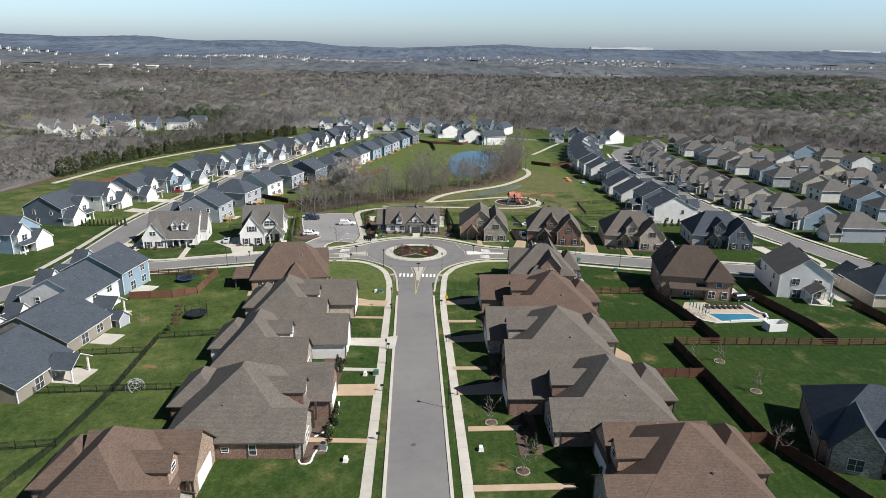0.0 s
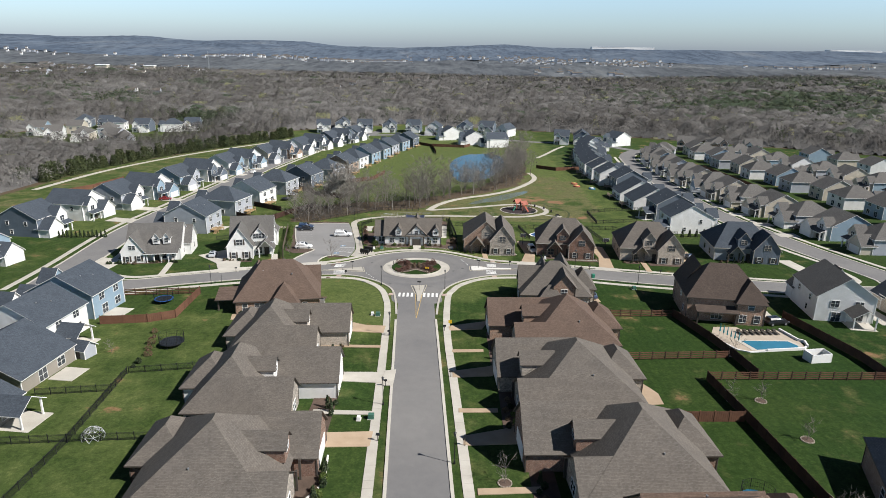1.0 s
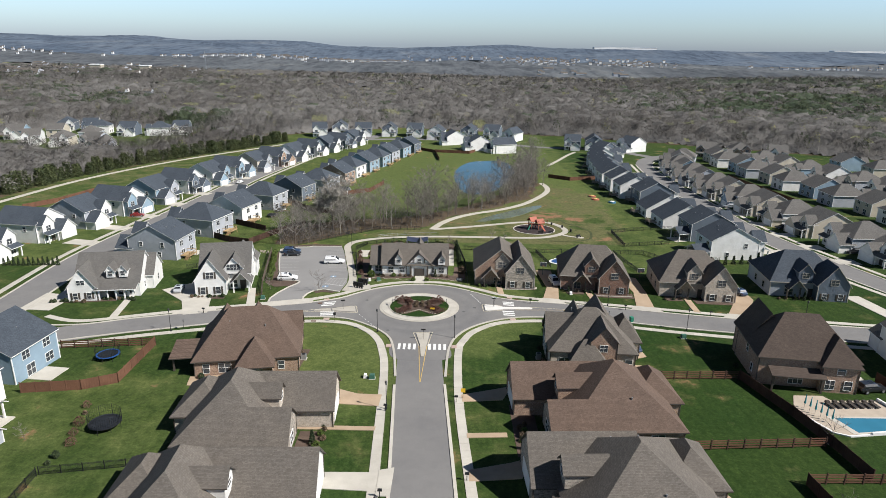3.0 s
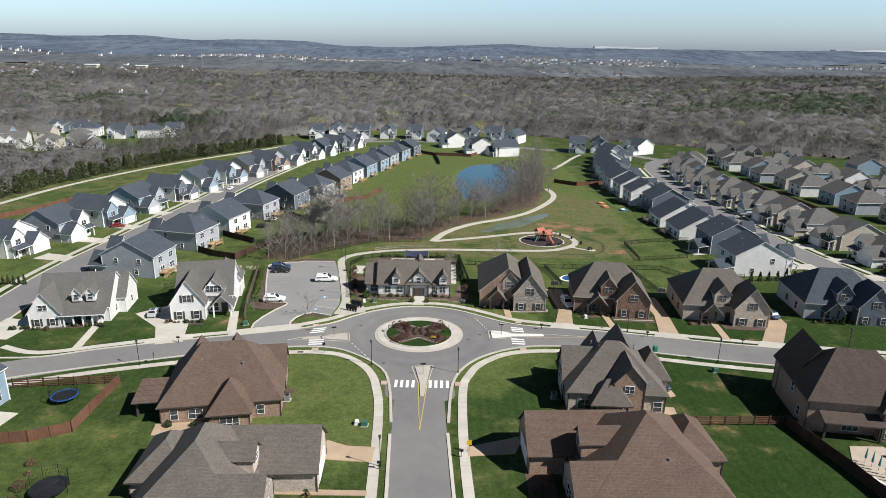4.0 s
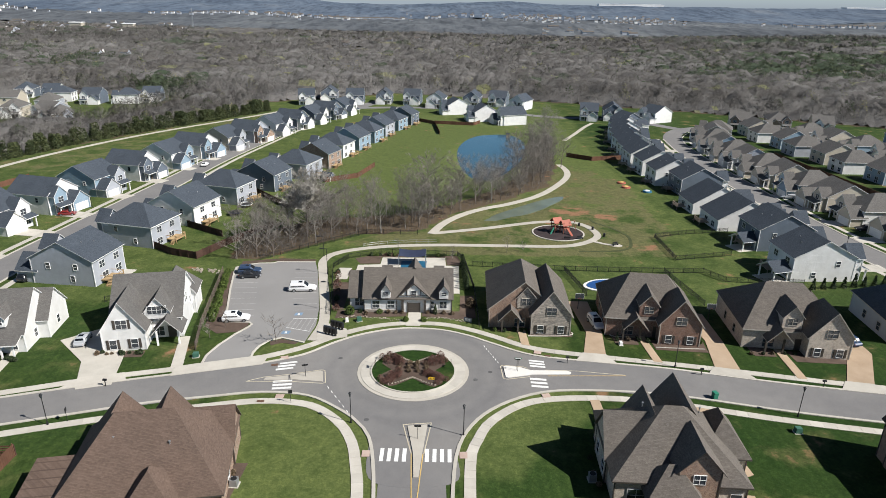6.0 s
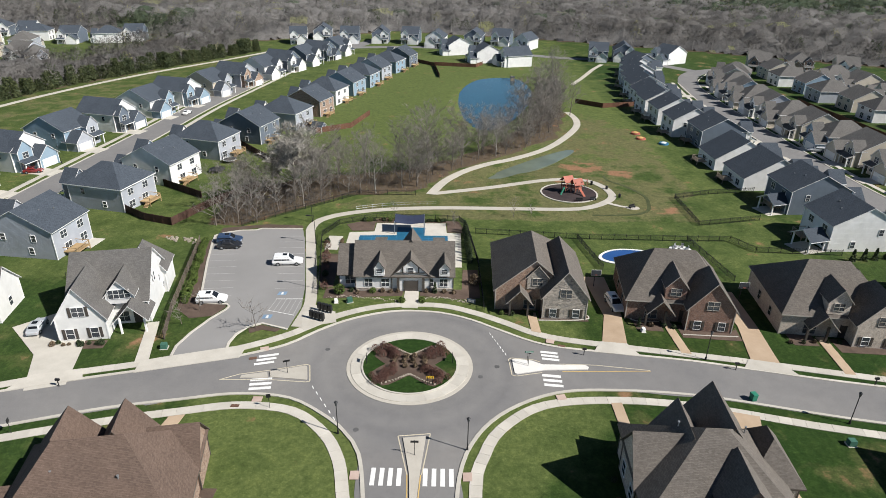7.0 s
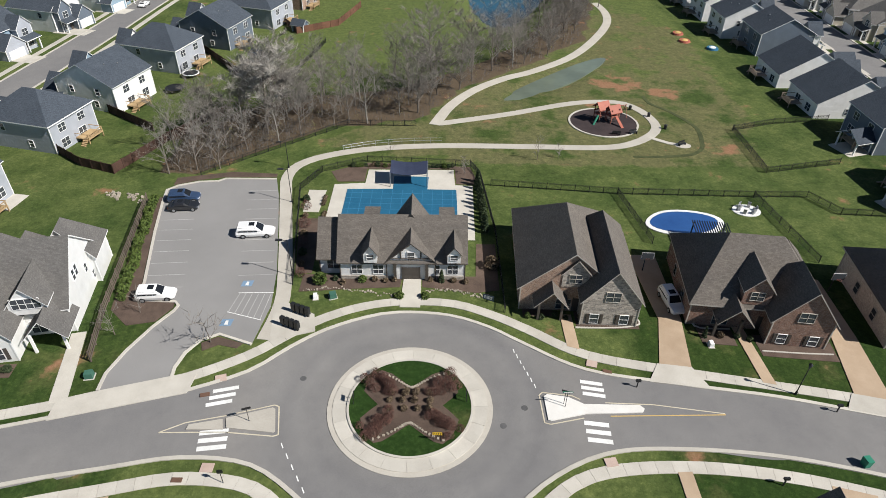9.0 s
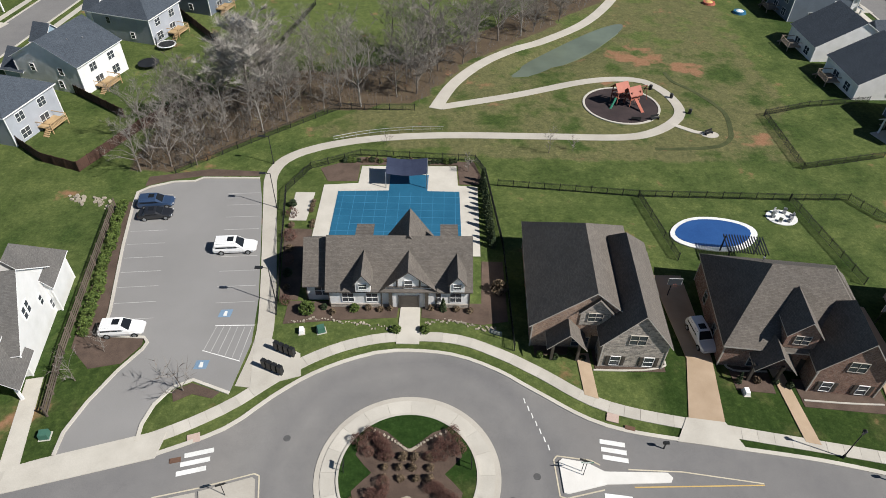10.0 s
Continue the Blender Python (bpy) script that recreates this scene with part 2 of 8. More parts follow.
ROOF_DARK = shingles("shingle_charcoal", (0.037, 0.046, 0.058), (0.080, 0.095, 0.116))
ROOF_UMBER = shingles("shingle_umber", (0.052, 0.04, 0.034), (0.10, 0.078, 0.066))
ROOF_TAN = shingles("shingle_tan", (0.084, 0.080, 0.076), (0.152, 0.146, 0.139))
WALL_WHITE = siding("siding_white", (0.71, 0.705, 0.69))
WALL_BLUE = siding("siding_blue", (0.23, 0.315, 0.39))
WALL_SLATE = siding("siding_slate", (0.115, 0.14, 0.175))
WALL_GREY = siding("siding_grey", (0.35, 0.37, 0.41))
WALL_BEIGE = siding("siding_beige", (0.48, 0.43, 0.35))
WALL_TAUPE = siding("siding_taupe", (0.27, 0.245, 0.21))
BRICK_BROWN = masonry("brick_brown", (0.20, 0.12, 0.085), (0.32, 0.22, 0.16), (0.38, 0.33, 0.28))
BRICK_RED = masonry("brick_red", (0.125, 0.068, 0.05), (0.23, 0.135, 0.10), (0.29, 0.25, 0.215))
BRICK_PALE = masonry("brick_pale", (0.36, 0.31, 0.26), (0.48, 0.43, 0.37), (0.5, 0.47, 0.42))
STONE = masonry("stone_veneer", (0.17, 0.155, 0.14), (0.40, 0.36, 0.31), (0.33, 0.31, 0.28), 0.42, 0.19, 0.02)
TRIM = grainy("white_trim", (0.66, 0.655, 0.64), (0.76, 0.755, 0.74), 0.7, 9, 0.5, 0.05)
TRIM_TAN = grainy("tan_trim", (0.34, 0.31, 0.27), (0.44, 0.41, 0.36), 0.7, 9, 0.5, 0.05)
TRIM_DARK = grainy("dark_trim", (0.05, 0.042, 0.036), (0.08, 0.07, 0.06), 0.7, 9, 0.5, 0.05)
TIMBER_NEW = grainy("new_timber", (0.30, 0.20, 0.10), (0.46, 0.33, 0.18), 0.6, 8, 0.85, 0.4, spread=0.35)
TIMBER_DARK = grainy("dark_stained_timber", (0.035, 0.02, 0.015), (0.085, 0.045, 0.032), 0.6, 8, 0.85, 0.4, spread=0.35)
TIMBER_RED = grainy("red_stained_timber", (0.085, 0.04, 0.025), (0.15, 0.075, 0.046), 0.6, 8, 0.85, 0.4, spread=0.35)
TIMBER_GREY = grainy("weathered_timber", (0.20, 0.155, 0.115), (0.33, 0.27, 0.21), 0.6, 8, 0.9, 0.4, spread=0.35)
TIMBER_WORN = grainy("worn_timber", (0.075, 0.058, 0.045), (0.15, 0.12, 0.095), 0.6, 8, 0.9, 0.4, spread=0.35)
BLACK_METAL = grainy("black_metal", (0.010, 0.011, 0.012), (0.022, 0.023, 0.025), 0.9, 9, 0.45, 0.05)
STEEL = grainy("galvanised_steel", (0.26, 0.27, 0.275), (0.38, 0.39, 0.40), 0.9, 9, 0.45, 0.05, metal=0.6)
GREEN_METAL = grainy("green_metal", (0.035, 0.10, 0.075), (0.06, 0.15, 0.11), 0.9, 9, 0.5, 0.05)
BARK = grainy("bark", (0.095, 0.078, 0.064), (0.20, 0.17, 0.145), 0.9, 6, 0.95, 0.5, spread=0.5)
BARK_PALE = grainy("pale_bark", (0.19, 0.175, 0.155), (0.32, 0.297, 0.265), 0.9, 6, 0.95, 0.5, spread=0.4)
TWIG = grainy("twigs", (0.125, 0.112, 0.098), (0.225, 0.205, 0.182), 0.05, 3, 0.95, 0, spread=0.4)
GLASS, _n, _b = material("window_glass", 0.06, 0.0, 0.6)
_b.inputs["Base Color"].default_value = (0.045, 0.052, 0.06, 1)
WATER = water_material("pond_water", (0.012, 0.055, 0.082), 0.1)
WATER_MUDDY = water_material("muddy_water", (0.10, 0.12, 0.09), 0.12)
WATER_POOL = water_material("pool_water", (0.03, 0.145, 0.22), 0.05)


def leafy(name, dark, light):
    m, n, b = material(name, 0.75, 0.0, 0.25)
    geo = n.nodes.new("ShaderNodeNewGeometry")
    info = n.nodes.new("ShaderNodeObjectInfo")
    f = maths(n, "ADD", maths(n, "MULTIPLY", geo.outputs["Random Per Island"], 0.75), maths(n, "MULTIPLY", info.outputs["Random"], 0.25))
    n.links.new(ramp(n, f, ((0.1, dark), (0.9, light))), b.inputs["Base Color"])
    return m


LEAF_DARK = leafy("evergreen_foliage", (0.012, 0.026, 0.011), (0.052, 0.07, 0.03))
LEAF_GREEN = leafy("green_foliage", (0.035, 0.06, 0.012), (0.11, 0.15, 0.035))
LEAF_RED = leafy("russet_foliage", (0.06, 0.03, 0.024), (0.165, 0.085, 0.066))
LEAF_BROWN = leafy("dry_foliage", (0.06, 0.042, 0.026), (0.19, 0.14, 0.09))


# ---- mesh tools ----
class Build:
    """Gathers faces and their material slots, then makes one mesh."""

    def __init__(self):
        self.v, self.f, self.m = [], [], []

    def face(self, pts, slot=0):
        k = len(self.v)
        self.v.extend(tuple(p) for p in pts)
        self.f.append(tuple(range(k, k + len(pts))))
        self.m.append(slot)

    def box(self, x0, y0, z0, x1, y1, z1, slot=0, cut=0.0):
        k = len(self.v)
        self.v += [(x0, y0, z0), (x1, y0, z0), (x1, y1, z0), (x0, y1, z0), (x0 + cut, y0 + cut, z1), (x1 - cut, y0 + cut, z1), (x1 - cut, y1 - cut, z1), (x0 + cut, y1 - cut, z1)]
        for q in ((3, 2, 1, 0), (4, 5, 6, 7), (0, 1, 5, 4), (1, 2, 6, 5), (2, 3, 7, 6), (3, 0, 4, 7)):
            self.f.append(tuple(k + i for i in q))
            self.m.append(slot)
        return self

    def tube(self, a, b, ra, rb, sides=5, slot=0, cap=True):
        a, b = Vector(a), Vector(b)
        d = (b - a).normalized()
        u = d.cross(Vector((0.31, 0.2, 1) if abs(d.z) < 0.9 else (1, 0.1, 0))).normalized()
        w = d.cross(u)
        k = len(self.v)
        for p, r in ((a, ra), (b, rb)):
            for i in range(sides):
                t = math.tau * i / sides
                self.v.append(tuple(p + (u * math.cos(t) + w * math.sin(t)) * r))
        for i in range(sides):
            j = (i + 1) % sides
            self.f.append((k + i, k + j, k + sides + j, k + sides + i))
            self.m.append(slot)
        if cap:
            self.f.append(tuple(k + sides + i for i in range(sides)))
            self.m.append(slot)
            self.f.append(tuple(k + sides - 1 - i for i in range(sides)))
            self.m.append(slot)
        return self

    def slab(self, top, thick, slot=0, edge=None):
        """A closed plate under the polygon top."""
        n = len(top)
        k = len(self.v)
        self.v.extend(tuple(p) for p in top)
        self.v.extend((p[0], p[1], p[2] - thick) for p in top)
        self.f.append(tuple(k + i for i in range(n)))
        self.m.append(slot)
        e = slot if edge is None else edge
        self.f.append(tuple(k + 2 * n - 1 - i for i in range(n)))
        self.m.append(e)
        for i in range(n):
            j = (i + 1) % n
            self.f.append((k + j, k + i, k + n + i, k + n + j))
            self.m.append(e)
        return self

    def mesh(self, name, *mats, smooth=False):
        me = bpy.data.meshes.new(name)
        me.from_pydata(self.v, [], self.f)
        for m in mats:
            me.materials.append(m)
        if len(mats) > 1:
            me.polygons.foreach_set("material_index", self.m)
        if smooth:
            me.polygons.foreach_set("use_smooth", [True] * len(self.f))
        me.update()
        return me


def part(name, mesh, parent, label="", at=None):
    ob = new(name, mesh)
    ob.parent = parent
    if at is not None:
        ob.matrix_basis = at
    return tagged(ob, label)


def thing(name, x, y, rz=0, label="", category="", group="", kind="", dz=0.0):
    ob = new(name)
    ob.matrix_basis = pose(x, y, land(x, y) + dz, 0, 0, rz)
    ob.empty_display_size = 0.5
    return tagged(ob, label, category, group, kind)


# ---- the lie of the land ----
def slope(y):
    if y < 350:
        return -0.034 * y
    u = min((y - 350) / 200, 1.0)
    return -11.9 - 6.8 * (u - u * u / 2)


def smooth01(t):
    t = min(max(t, 0.0), 1.0)
    return t * t * (3 - 2 * t)


POND = (16.6, 360, 11.4, 41, 6, -13)
PUDDLE = (21.6, 269.2, 14.0, 2.7, -44.0, -9.35)


def basin(x, y, hole):
    cx, cy, rx, ry, turn, level = hole
    c, s = math.cos(radians(turn)), math.sin(radians(turn))
    dx, dy = x - cx, y - cy
    u, w = (dx * c - dy * s) / rx, (dx * s + dy * c) / ry
    a = math.atan2(w, u)
    return math.hypot(u, w) / (1 + 0.09 * math.sin(2 * a + 1) + 0.06 * math.sin(3 * a))


def land(x, y):
    z = slope(y)
    for hole in (POND, PUDDLE):
        r = basin(x, y, hole)
        if r < 1.5:
            k = smooth01((1.4 - r) / 0.36)
            z = z * (1 - k) + min(z, hole[5] - 0.5) * k
    d = math.hypot(x, y)
    if d > 700:
        k = smooth01((d - 700) / 900)
        z += k * 15 * (noise.noise((x * 0.0022, y * 0.0026, 3)) + 0.2)
    if d > 2300:
        z += smooth01((d - 2300) / 2300) * (52 + 46 * noise.noise((x * 0.0011 + 5, y * 0.0006, 1)) + 26 * smooth01((-x - 200) / 2200))
    return z


# ---- ground ----
HUB = (-7.65, 172.0)


def steps(*runs):
    out = []
    for a, b, d in runs:
        out += list(np.arange(a, b, d))
    return out + [runs[-1][1]]


def inside(x, y, poly):
    hit = False
    for (ax, ay), (bx, by) in zip(poly, poly[1:] + poly[:1]):
        if (ay > y) != (by > y) and x < ax + (y - ay) * (bx - ax) / (by - ay):
            hit = not hit
    return hit


def woods_front(x):
    """How far ahead the woods begin."""
    return float(np.interp(x, [-400, -330, -300, -200, -120, -40, 42, 150, 232, 300, 400], [230, 300, 540, 535, 512, 566, 546, 500, 456, 410, 300]))


CREEK = [(-51, 221), (-46, 221), (-38, 229), (-25, 241), (-9, 244.5), (-1, 260), (14, 276), (32, 298), (40, 330), (44, 372), (35, 372), (31, 340), (25, 318), (15, 293), (-1, 272), (-17, 259.5), (-32, 256), (-42, 252), (-48, 243), (-54, 235)]
MEADOW = [(-28, 233), (3, 226), (52, 226), (58, 250), (60, 300), (48, 335), (38, 320), (20, 285), (-4, 262)]
CLAY = [(28.6, 270.2), (32.8, 273.4), (39.7, 269.4), (42.0, 262.7), (49.0, 263.0), (48.1, 256.6), (43.1, 256.4), (36.1, 261.6), (28.5, 263.3)]
CLAY_EDGE = [(48.0, 235.4), (50.6, 234.6), (48.7, 231.0), (45.5, 230.8)]
LEFT_WOODS = [(-172, 250), (-172, 330), (-168, 352), (-145, 410), (-120, 460), (-130, 512), (-180, 540), (-190, 430), (-210, 415), (-330, 430), (-330, 250)]


def build_ground():
    xs = steps((-4700, -1200, 250), (-1200, -320, 44), (-320, -66, 6), (-66, 66, 2.5), (66, 320, 6), (320, 1200, 44), (1200, 4700, 250))
    ys = steps((-700, -140, 70), (-140, 150, 5), (150, 420, 2.5), (420, 620, 6), (620, 1400, 40), (1400, 4700, 110))
    verts = [(x, y, land(x, y)) for y in ys for x in xs]
    nx = len(xs)
    faces = [(j * nx + i, j * nx + i + 1, (j + 1) * nx + i + 1, (j + 1) * nx + i) for j in range(len(ys) - 1) for i in range(nx - 1)]
    me = bpy.data.meshes.new("ground")
    me.from_pydata(verts, [], faces)
    me.materials.append(GROUND)
    lay = {k: [] for k in ("meadow", "litter", "clay", "far", "dry")}
    for x, y, z in verts:
        # The painted haze colour sets in with distance, from 1900 to 2600 m.
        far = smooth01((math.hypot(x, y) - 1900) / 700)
        wood = 1.0 if y > woods_front(x) or abs(x) > 400 else 0.0
        near = -100 < x < 100 and 190 < y < 440
        if inside(x, y, LEFT_WOODS) or (near and inside(x, y, CREEK)):
            wood = 1.0
        m = 0.6 if near and inside(x, y, MEADOW) else 0.0
        if -200 < x < -100 and 150 < y < 470 and x < np.interp(y, [150, 250, 350, 470], [-150, -135, -125, -85]):
            m = 0.42
        if near:
            r = basin(x, y, POND)
            if r < 1.45:
                m = 0.35
        lay["meadow"].append(m)
        dry = 0.16
        if x < -38 and y < 140:
            dry = 0.47
        elif -34 < x < -8 and 128 < y < 163:
            dry = 0.85
        elif math.hypot(x - HUB[0], y - HUB[1]) < 27:
            dry = 0.75
        elif -60 < x < 60 and 268 < y < 470:
            dry = 1.0
        elif y > 196 and x < 70:
            dry = 0.6
        elif x > 14 and y < 196:
            dry = 0.03
        lay["dry"].append(dry)
        lay["litter"].append(wood)
        lay["clay"].append(0.52 if near and (inside(x, y, CLAY) or inside(x, y, CLAY_EDGE)) else 0.0)
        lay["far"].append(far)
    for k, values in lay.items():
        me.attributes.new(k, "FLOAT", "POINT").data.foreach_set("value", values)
    me.polygons.foreach_set("use_smooth", [True] * len(faces))
    me.update()
    tagged(new("ground", me), "green lawns, dry meadow and leaf-littered ground sloping gently down", "ground", kind="structure")


build_ground()


def disc_mesh(name, cx, cy, hole, mat, level, count=56, grow=1.22):
    """A level sheet of water over a basin."""
    b = Build()
    c, s = math.cos(radians(hole[4])), math.sin(radians(hole[4]))
    ring = []
    for i in range(count):
        a = math.tau * i / count
        r = grow * (1 + 0.09 * math.sin(2 * a + 1) + 0.06 * math.sin(3 * a))
        u, w = math.cos(a) * r * hole[2], math.sin(a) * r * hole[3]
        ring.append((cx + u * c + w * s, cy - u * s + w * c, level))
    b.slab(ring, 0.3)
    return b.mesh(name, mat)


tagged(new("pond", disc_mesh("pond", POND[0], POND[1], POND, WATER, POND[5])), "blue pond water between grassy banks", "pond", kind="structure")
tagged(new("shallow_pond", disc_mesh("shallow_pond", PUDDLE[0], PUDDLE[1], PUDDLE, WATER_MUDDY, PUDDLE[5])), "shallow muddy water in a grassy hollow", "pond", kind="structure")


# ---- roads and paths ----
def curve(points, step=1.5, closed=False):
    """Points along a smooth line through the given ones."""
    P = [Vector(p) for p in points]
    n = len(P)
    out = []
    for i in range(n if closed else n - 1):
        if closed:
            a, b, c, d = P[i - 1], P[i], P[(i + 1) % n], P[(i + 2) % n]
        else:
            a, b, c, d = P[max(i - 1, 0)], P[i], P[i + 1], P[min(i + 2, n - 1)]
        k = max(2, int((c - b).length / step))
        for j in range(k):
            t = j / k
            out.append(0.5 * (2 * b + (c - a) * t + (2 * a - 5 * b + 4 * c - d) * t * t + (3 * b - a - 3 * c + d) * t ** 3))
    if not closed:
        out.append(P[-1])
    return out


def sides(line, closed=False):
    out = []
    n = len(line)
    for i in range(n):
        a, b = (line[i - 1], line[(i + 1) % n]) if closed else (line[max(i - 1, 0)], line[min(i + 1, n - 1)])
        d = (b - a).normalized()
        out.append(Vector((-d.y, d.x)))
    return out


def strip(name, points, left, right, height, mat, thick=0.25, closed=False, step=1.5, label="", category="", kind="structure", smooth_line=True):
    """A plate of even width along a line; left and right are offsets from it, to the left positive."""
    line = curve(points, step, closed) if smooth_line else [Vector(p) for p in points]
    norm = sides(line, closed)
    b = Build()
    for p, q in zip(line, norm):
        for off in (left, right):
            w = p + q * off
            z = land(w.x, w.y) + height
            b.v += [(w.x, w.y, z), (w.x, w.y, z - thick)]
    n = len(line)
    for i in range(n if closed else n - 1):
        k, m = 4 * i, 4 * ((i + 1) % n)
        b.f += [(k + 2, m + 2, m, k), (k, m, m + 1, k + 1), (k + 3, m + 3, m + 2, k + 2)]
    if not closed:
        e = 4 * (n - 1)
        b.f += [(0, 1, 3, 2), (e + 2, e + 3, e + 1, e)]
    ob = new(name, b.mesh(name, mat))
    return tagged(ob, label, category, kind=kind)


def area(name, points, height, mat, thick=0.25, label="", category="", kind="structure", smooth_line=False, parent=None):
    line = curve(points, 1.0, True) if smooth_line else [Vector(p) for p in points]
    turn = sum(a.x * b.y - b.x * a.y for a, b in zip(line, line[1:] + line[:1]))
    if turn < 0:
        line.reverse()
    b = Build()
    b.slab([(p.x, p.y, land(p.x, p.y) + height) for p in line], thick)
    ob = new(name, b.mesh(name, mat))
    ob.parent = parent
    return tagged(ob, label, category, kind=kind)


SOUTH = [(4.0, -90), (-1.4, 40), (-4.4, 102), (-6.3, 140), (-6.9, 160)]
WEST = [(-20, 170.5), (-36, 168), (-44.4, 165.7), (-54, 162.7), (-66, 158.4), (-78, 153), (-92, 147.5)]
LANE = [(-122, 100), (-104, 122), (-94, 145), (-95, 168), (-98.5, 205), (-97.5, 242), (-95, 290), (-92.5, 340), (-84, 410), (-61, 490), (-48, 525)]
EAST = [(5, 171.5), (20, 171.4), (30, 170.2), (41, 167.9), (52, 165.4), (70, 162.2), (92, 159), (122, 156)]
RIDGE = [(126, 100), (120, 140), (113, 172), (105, 205), (99.5, 250), (101, 300), (103, 350), (109, 400), (124, 430), (150, 442)]
FAR_LANE = [(205, 200), (190, 260), (182, 320), (180, 390), (186, 440)]
BACK_ROAD = [(-60, 494), (-20, 500), (20, 490), (60, 470), (100, 462), (124, 432)]
for title, line, half, lift in (("road_south", SOUTH, 4.0, 0.03), ("road_west", WEST, 4.0, 0.034), ("road_lane", LANE, 4.4, 0.038), ("road_east", EAST, 4.1, 0.034), ("road_ridge", RIDGE, 4.4, 0.038), ("road_far", FAR_LANE, 4.0, 0.05), ("road_back", BACK_ROAD, 3.6, 0.05)):
    strip(title, line, half, -half, lift, ASPHALT, label="smooth grey asphalt residential street", category="road")
JUNCTION = [(-11.2, 146), (-12.6, 154.5), (-14.6, 158), (-17, 160.6), (-22.6, 164.5), (-29.6, 165.2), (-36.6, 163.8), (-41, 162.8), (-42.8, 170), (-33.5, 172.8), (-26, 176.3), (-22, 180.3), (-18.4, 183.3), (-14, 185.6), (-9.8, 186.7), (-3.6, 186.3), (1.4, 184.2), (5.3, 181.5), (11.9, 177.5), (21.7, 175.6), (30, 174.2), (30.6, 166.4), (19.4, 167.2), (11.7, 166.4), (5.2, 162.8), (1.0, 157.8), (-1.0, 152), (-1.6, 146)]
area("road_junction", JUNCTION, 0.042, ASPHALT, label="grey asphalt roundabout with faint tyre marks", category="road", smooth_line=True)


def kerb(points, off=0.0, closed=False):
    strip("kerb", points, off + 0.22, off - 0.22, 0.13, CONCRETE, 0.4, closed, label="pale concrete kerb along the street", category="kerb")


kerb(SOUTH[:-2] + [(-6.15, 136)], 4.15)
kerb(SOUTH[:-2] + [(-6.15, 136)], -4.15)
kerb([(-10.4, 139), (-11.3, 148), (-12.6, 154.6), (-14.6, 158), (-17, 160.6), (-22.6, 164.4), (-29.6, 165.1), (-36.6, 163.7), (-44.9, 161.8), (-54, 158.7), (-66, 154.4), (-77, 149.3), (-84, 141), (-98, 121), (-114, 102)])
kerb([(-1.9, 139), (-1.2, 151), (1.0, 157.7), (5.2, 162.7), (11.7, 166.3), (19.4, 167.1), (30.6, 166.2), (44.3, 162.9), (52, 161.2), (70, 158), (92, 154.8), (116, 151.5)])
kerb([(-32.4, 173.3), (-26, 176.5), (-22, 180.5), (-18.4, 183.5), (-14, 185.8), (-9.8, 186.9), (-3.6, 186.5), (1.4, 184.4), (5.3, 181.7), (11.9, 177.7), (21.7, 175.8), (32, 174.2), (41, 172.1), (52, 169.6), (70, 166.4), (92, 163.3), (106, 162), (109, 166), (108, 173), (100.5, 204), (95, 250), (96.5, 300), (98.5, 350), (104.5, 401)])
kerb([(-44.5, 169.6), (-54, 166.7), (-66, 162.5), (-76, 158.6), (-89, 159.4), (-90.5, 168), (-94, 205), (-93, 242), (-90.5, 290), (-88, 340), (-79.5, 409)])
kerb([(-107, 126), (-98.5, 146), (-99.5, 168), (-103, 205), (-102, 242), (-99.5, 290), (-97, 340), (-88.5, 411), (-66, 491)])
kerb([(126, 150), (117.5, 173), (109.5, 206), (104, 250), (105.5, 300), (107.5, 349), (113, 398), (127, 426)])


def footpath(points, half=0.7, lift=0.075, mat=CONCRETE, slabs=0.0, name="sidewalk", label="pale concrete sidewalk with cut joints", step=1.5):
    """A paved path; with slabs, each slab is a piece of its own with a narrow joint round it."""
    base = strip(name, points, half, -half, lift - (0.03 if slabs else 0), mat if not slabs else CONCRETE_OLD, label=label, category="sidewalk", step=step)
    if slabs:
        PAVED.append((points, half, lift, mat, slabs, base))
    return base


PAVED = []
footpath([(-7.8, 40), (-9.0, 66.9), (-10.9, 110), (-12.4, 140), (-13.8, 150), (-15.2, 154.7), (-17.6, 158.5), (-22, 162.0), (-28.8, 162.8), (-35.6, 161.4), (-43.6, 159.4), (-54, 156.2), (-66, 151.8), (-76, 146.6), (-83, 138.6)], slabs=1.5)
footpath([(4.6, 40), (3.55, 66.9), (1.6, 105), (0.3, 130), (0.5, 149), (1.7, 154.5), (4, 159.1), (9.7, 163.7), (18.9, 165.0), (29.6, 164.0), (43, 160.6), (56, 157.9), (72, 155.2), (92, 152.2), (110, 150)], slabs=1.5)
footpath([(-84, 163), (-76, 160.6), (-65, 164.4), (-54.7, 168.3), (-44.7, 171.3), (-33.9, 174.8), (-26.8, 178.8), (-22.6, 182.6), (-18.9, 185.6), (-14.6, 187.8), (-9.9, 188.9), (-3.4, 188.8), (1.6, 186.8), (5.9, 184.2), (12.2, 180.1), (22.1, 177.7), (38, 174.7), (50, 172.1), (60, 170), (76, 167.4), (94, 165), (104, 166), (104, 180)], slabs=1.5)
footpath([(-92, 166), (-88, 172), (-91.6, 205), (-90.6, 242), (-88, 290), (-85.6, 340), (-77, 410)], step=4)
footpath([(-101, 150), (-102, 168), (-105.4, 205), (-104.4, 242), (-102, 290), (-99.4, 340), (-91, 412), (-69, 492)], step=4)
footpath([(104, 182), (98, 205), (92.6, 250), (94, 300), (96, 350), (102, 401)], step=4)
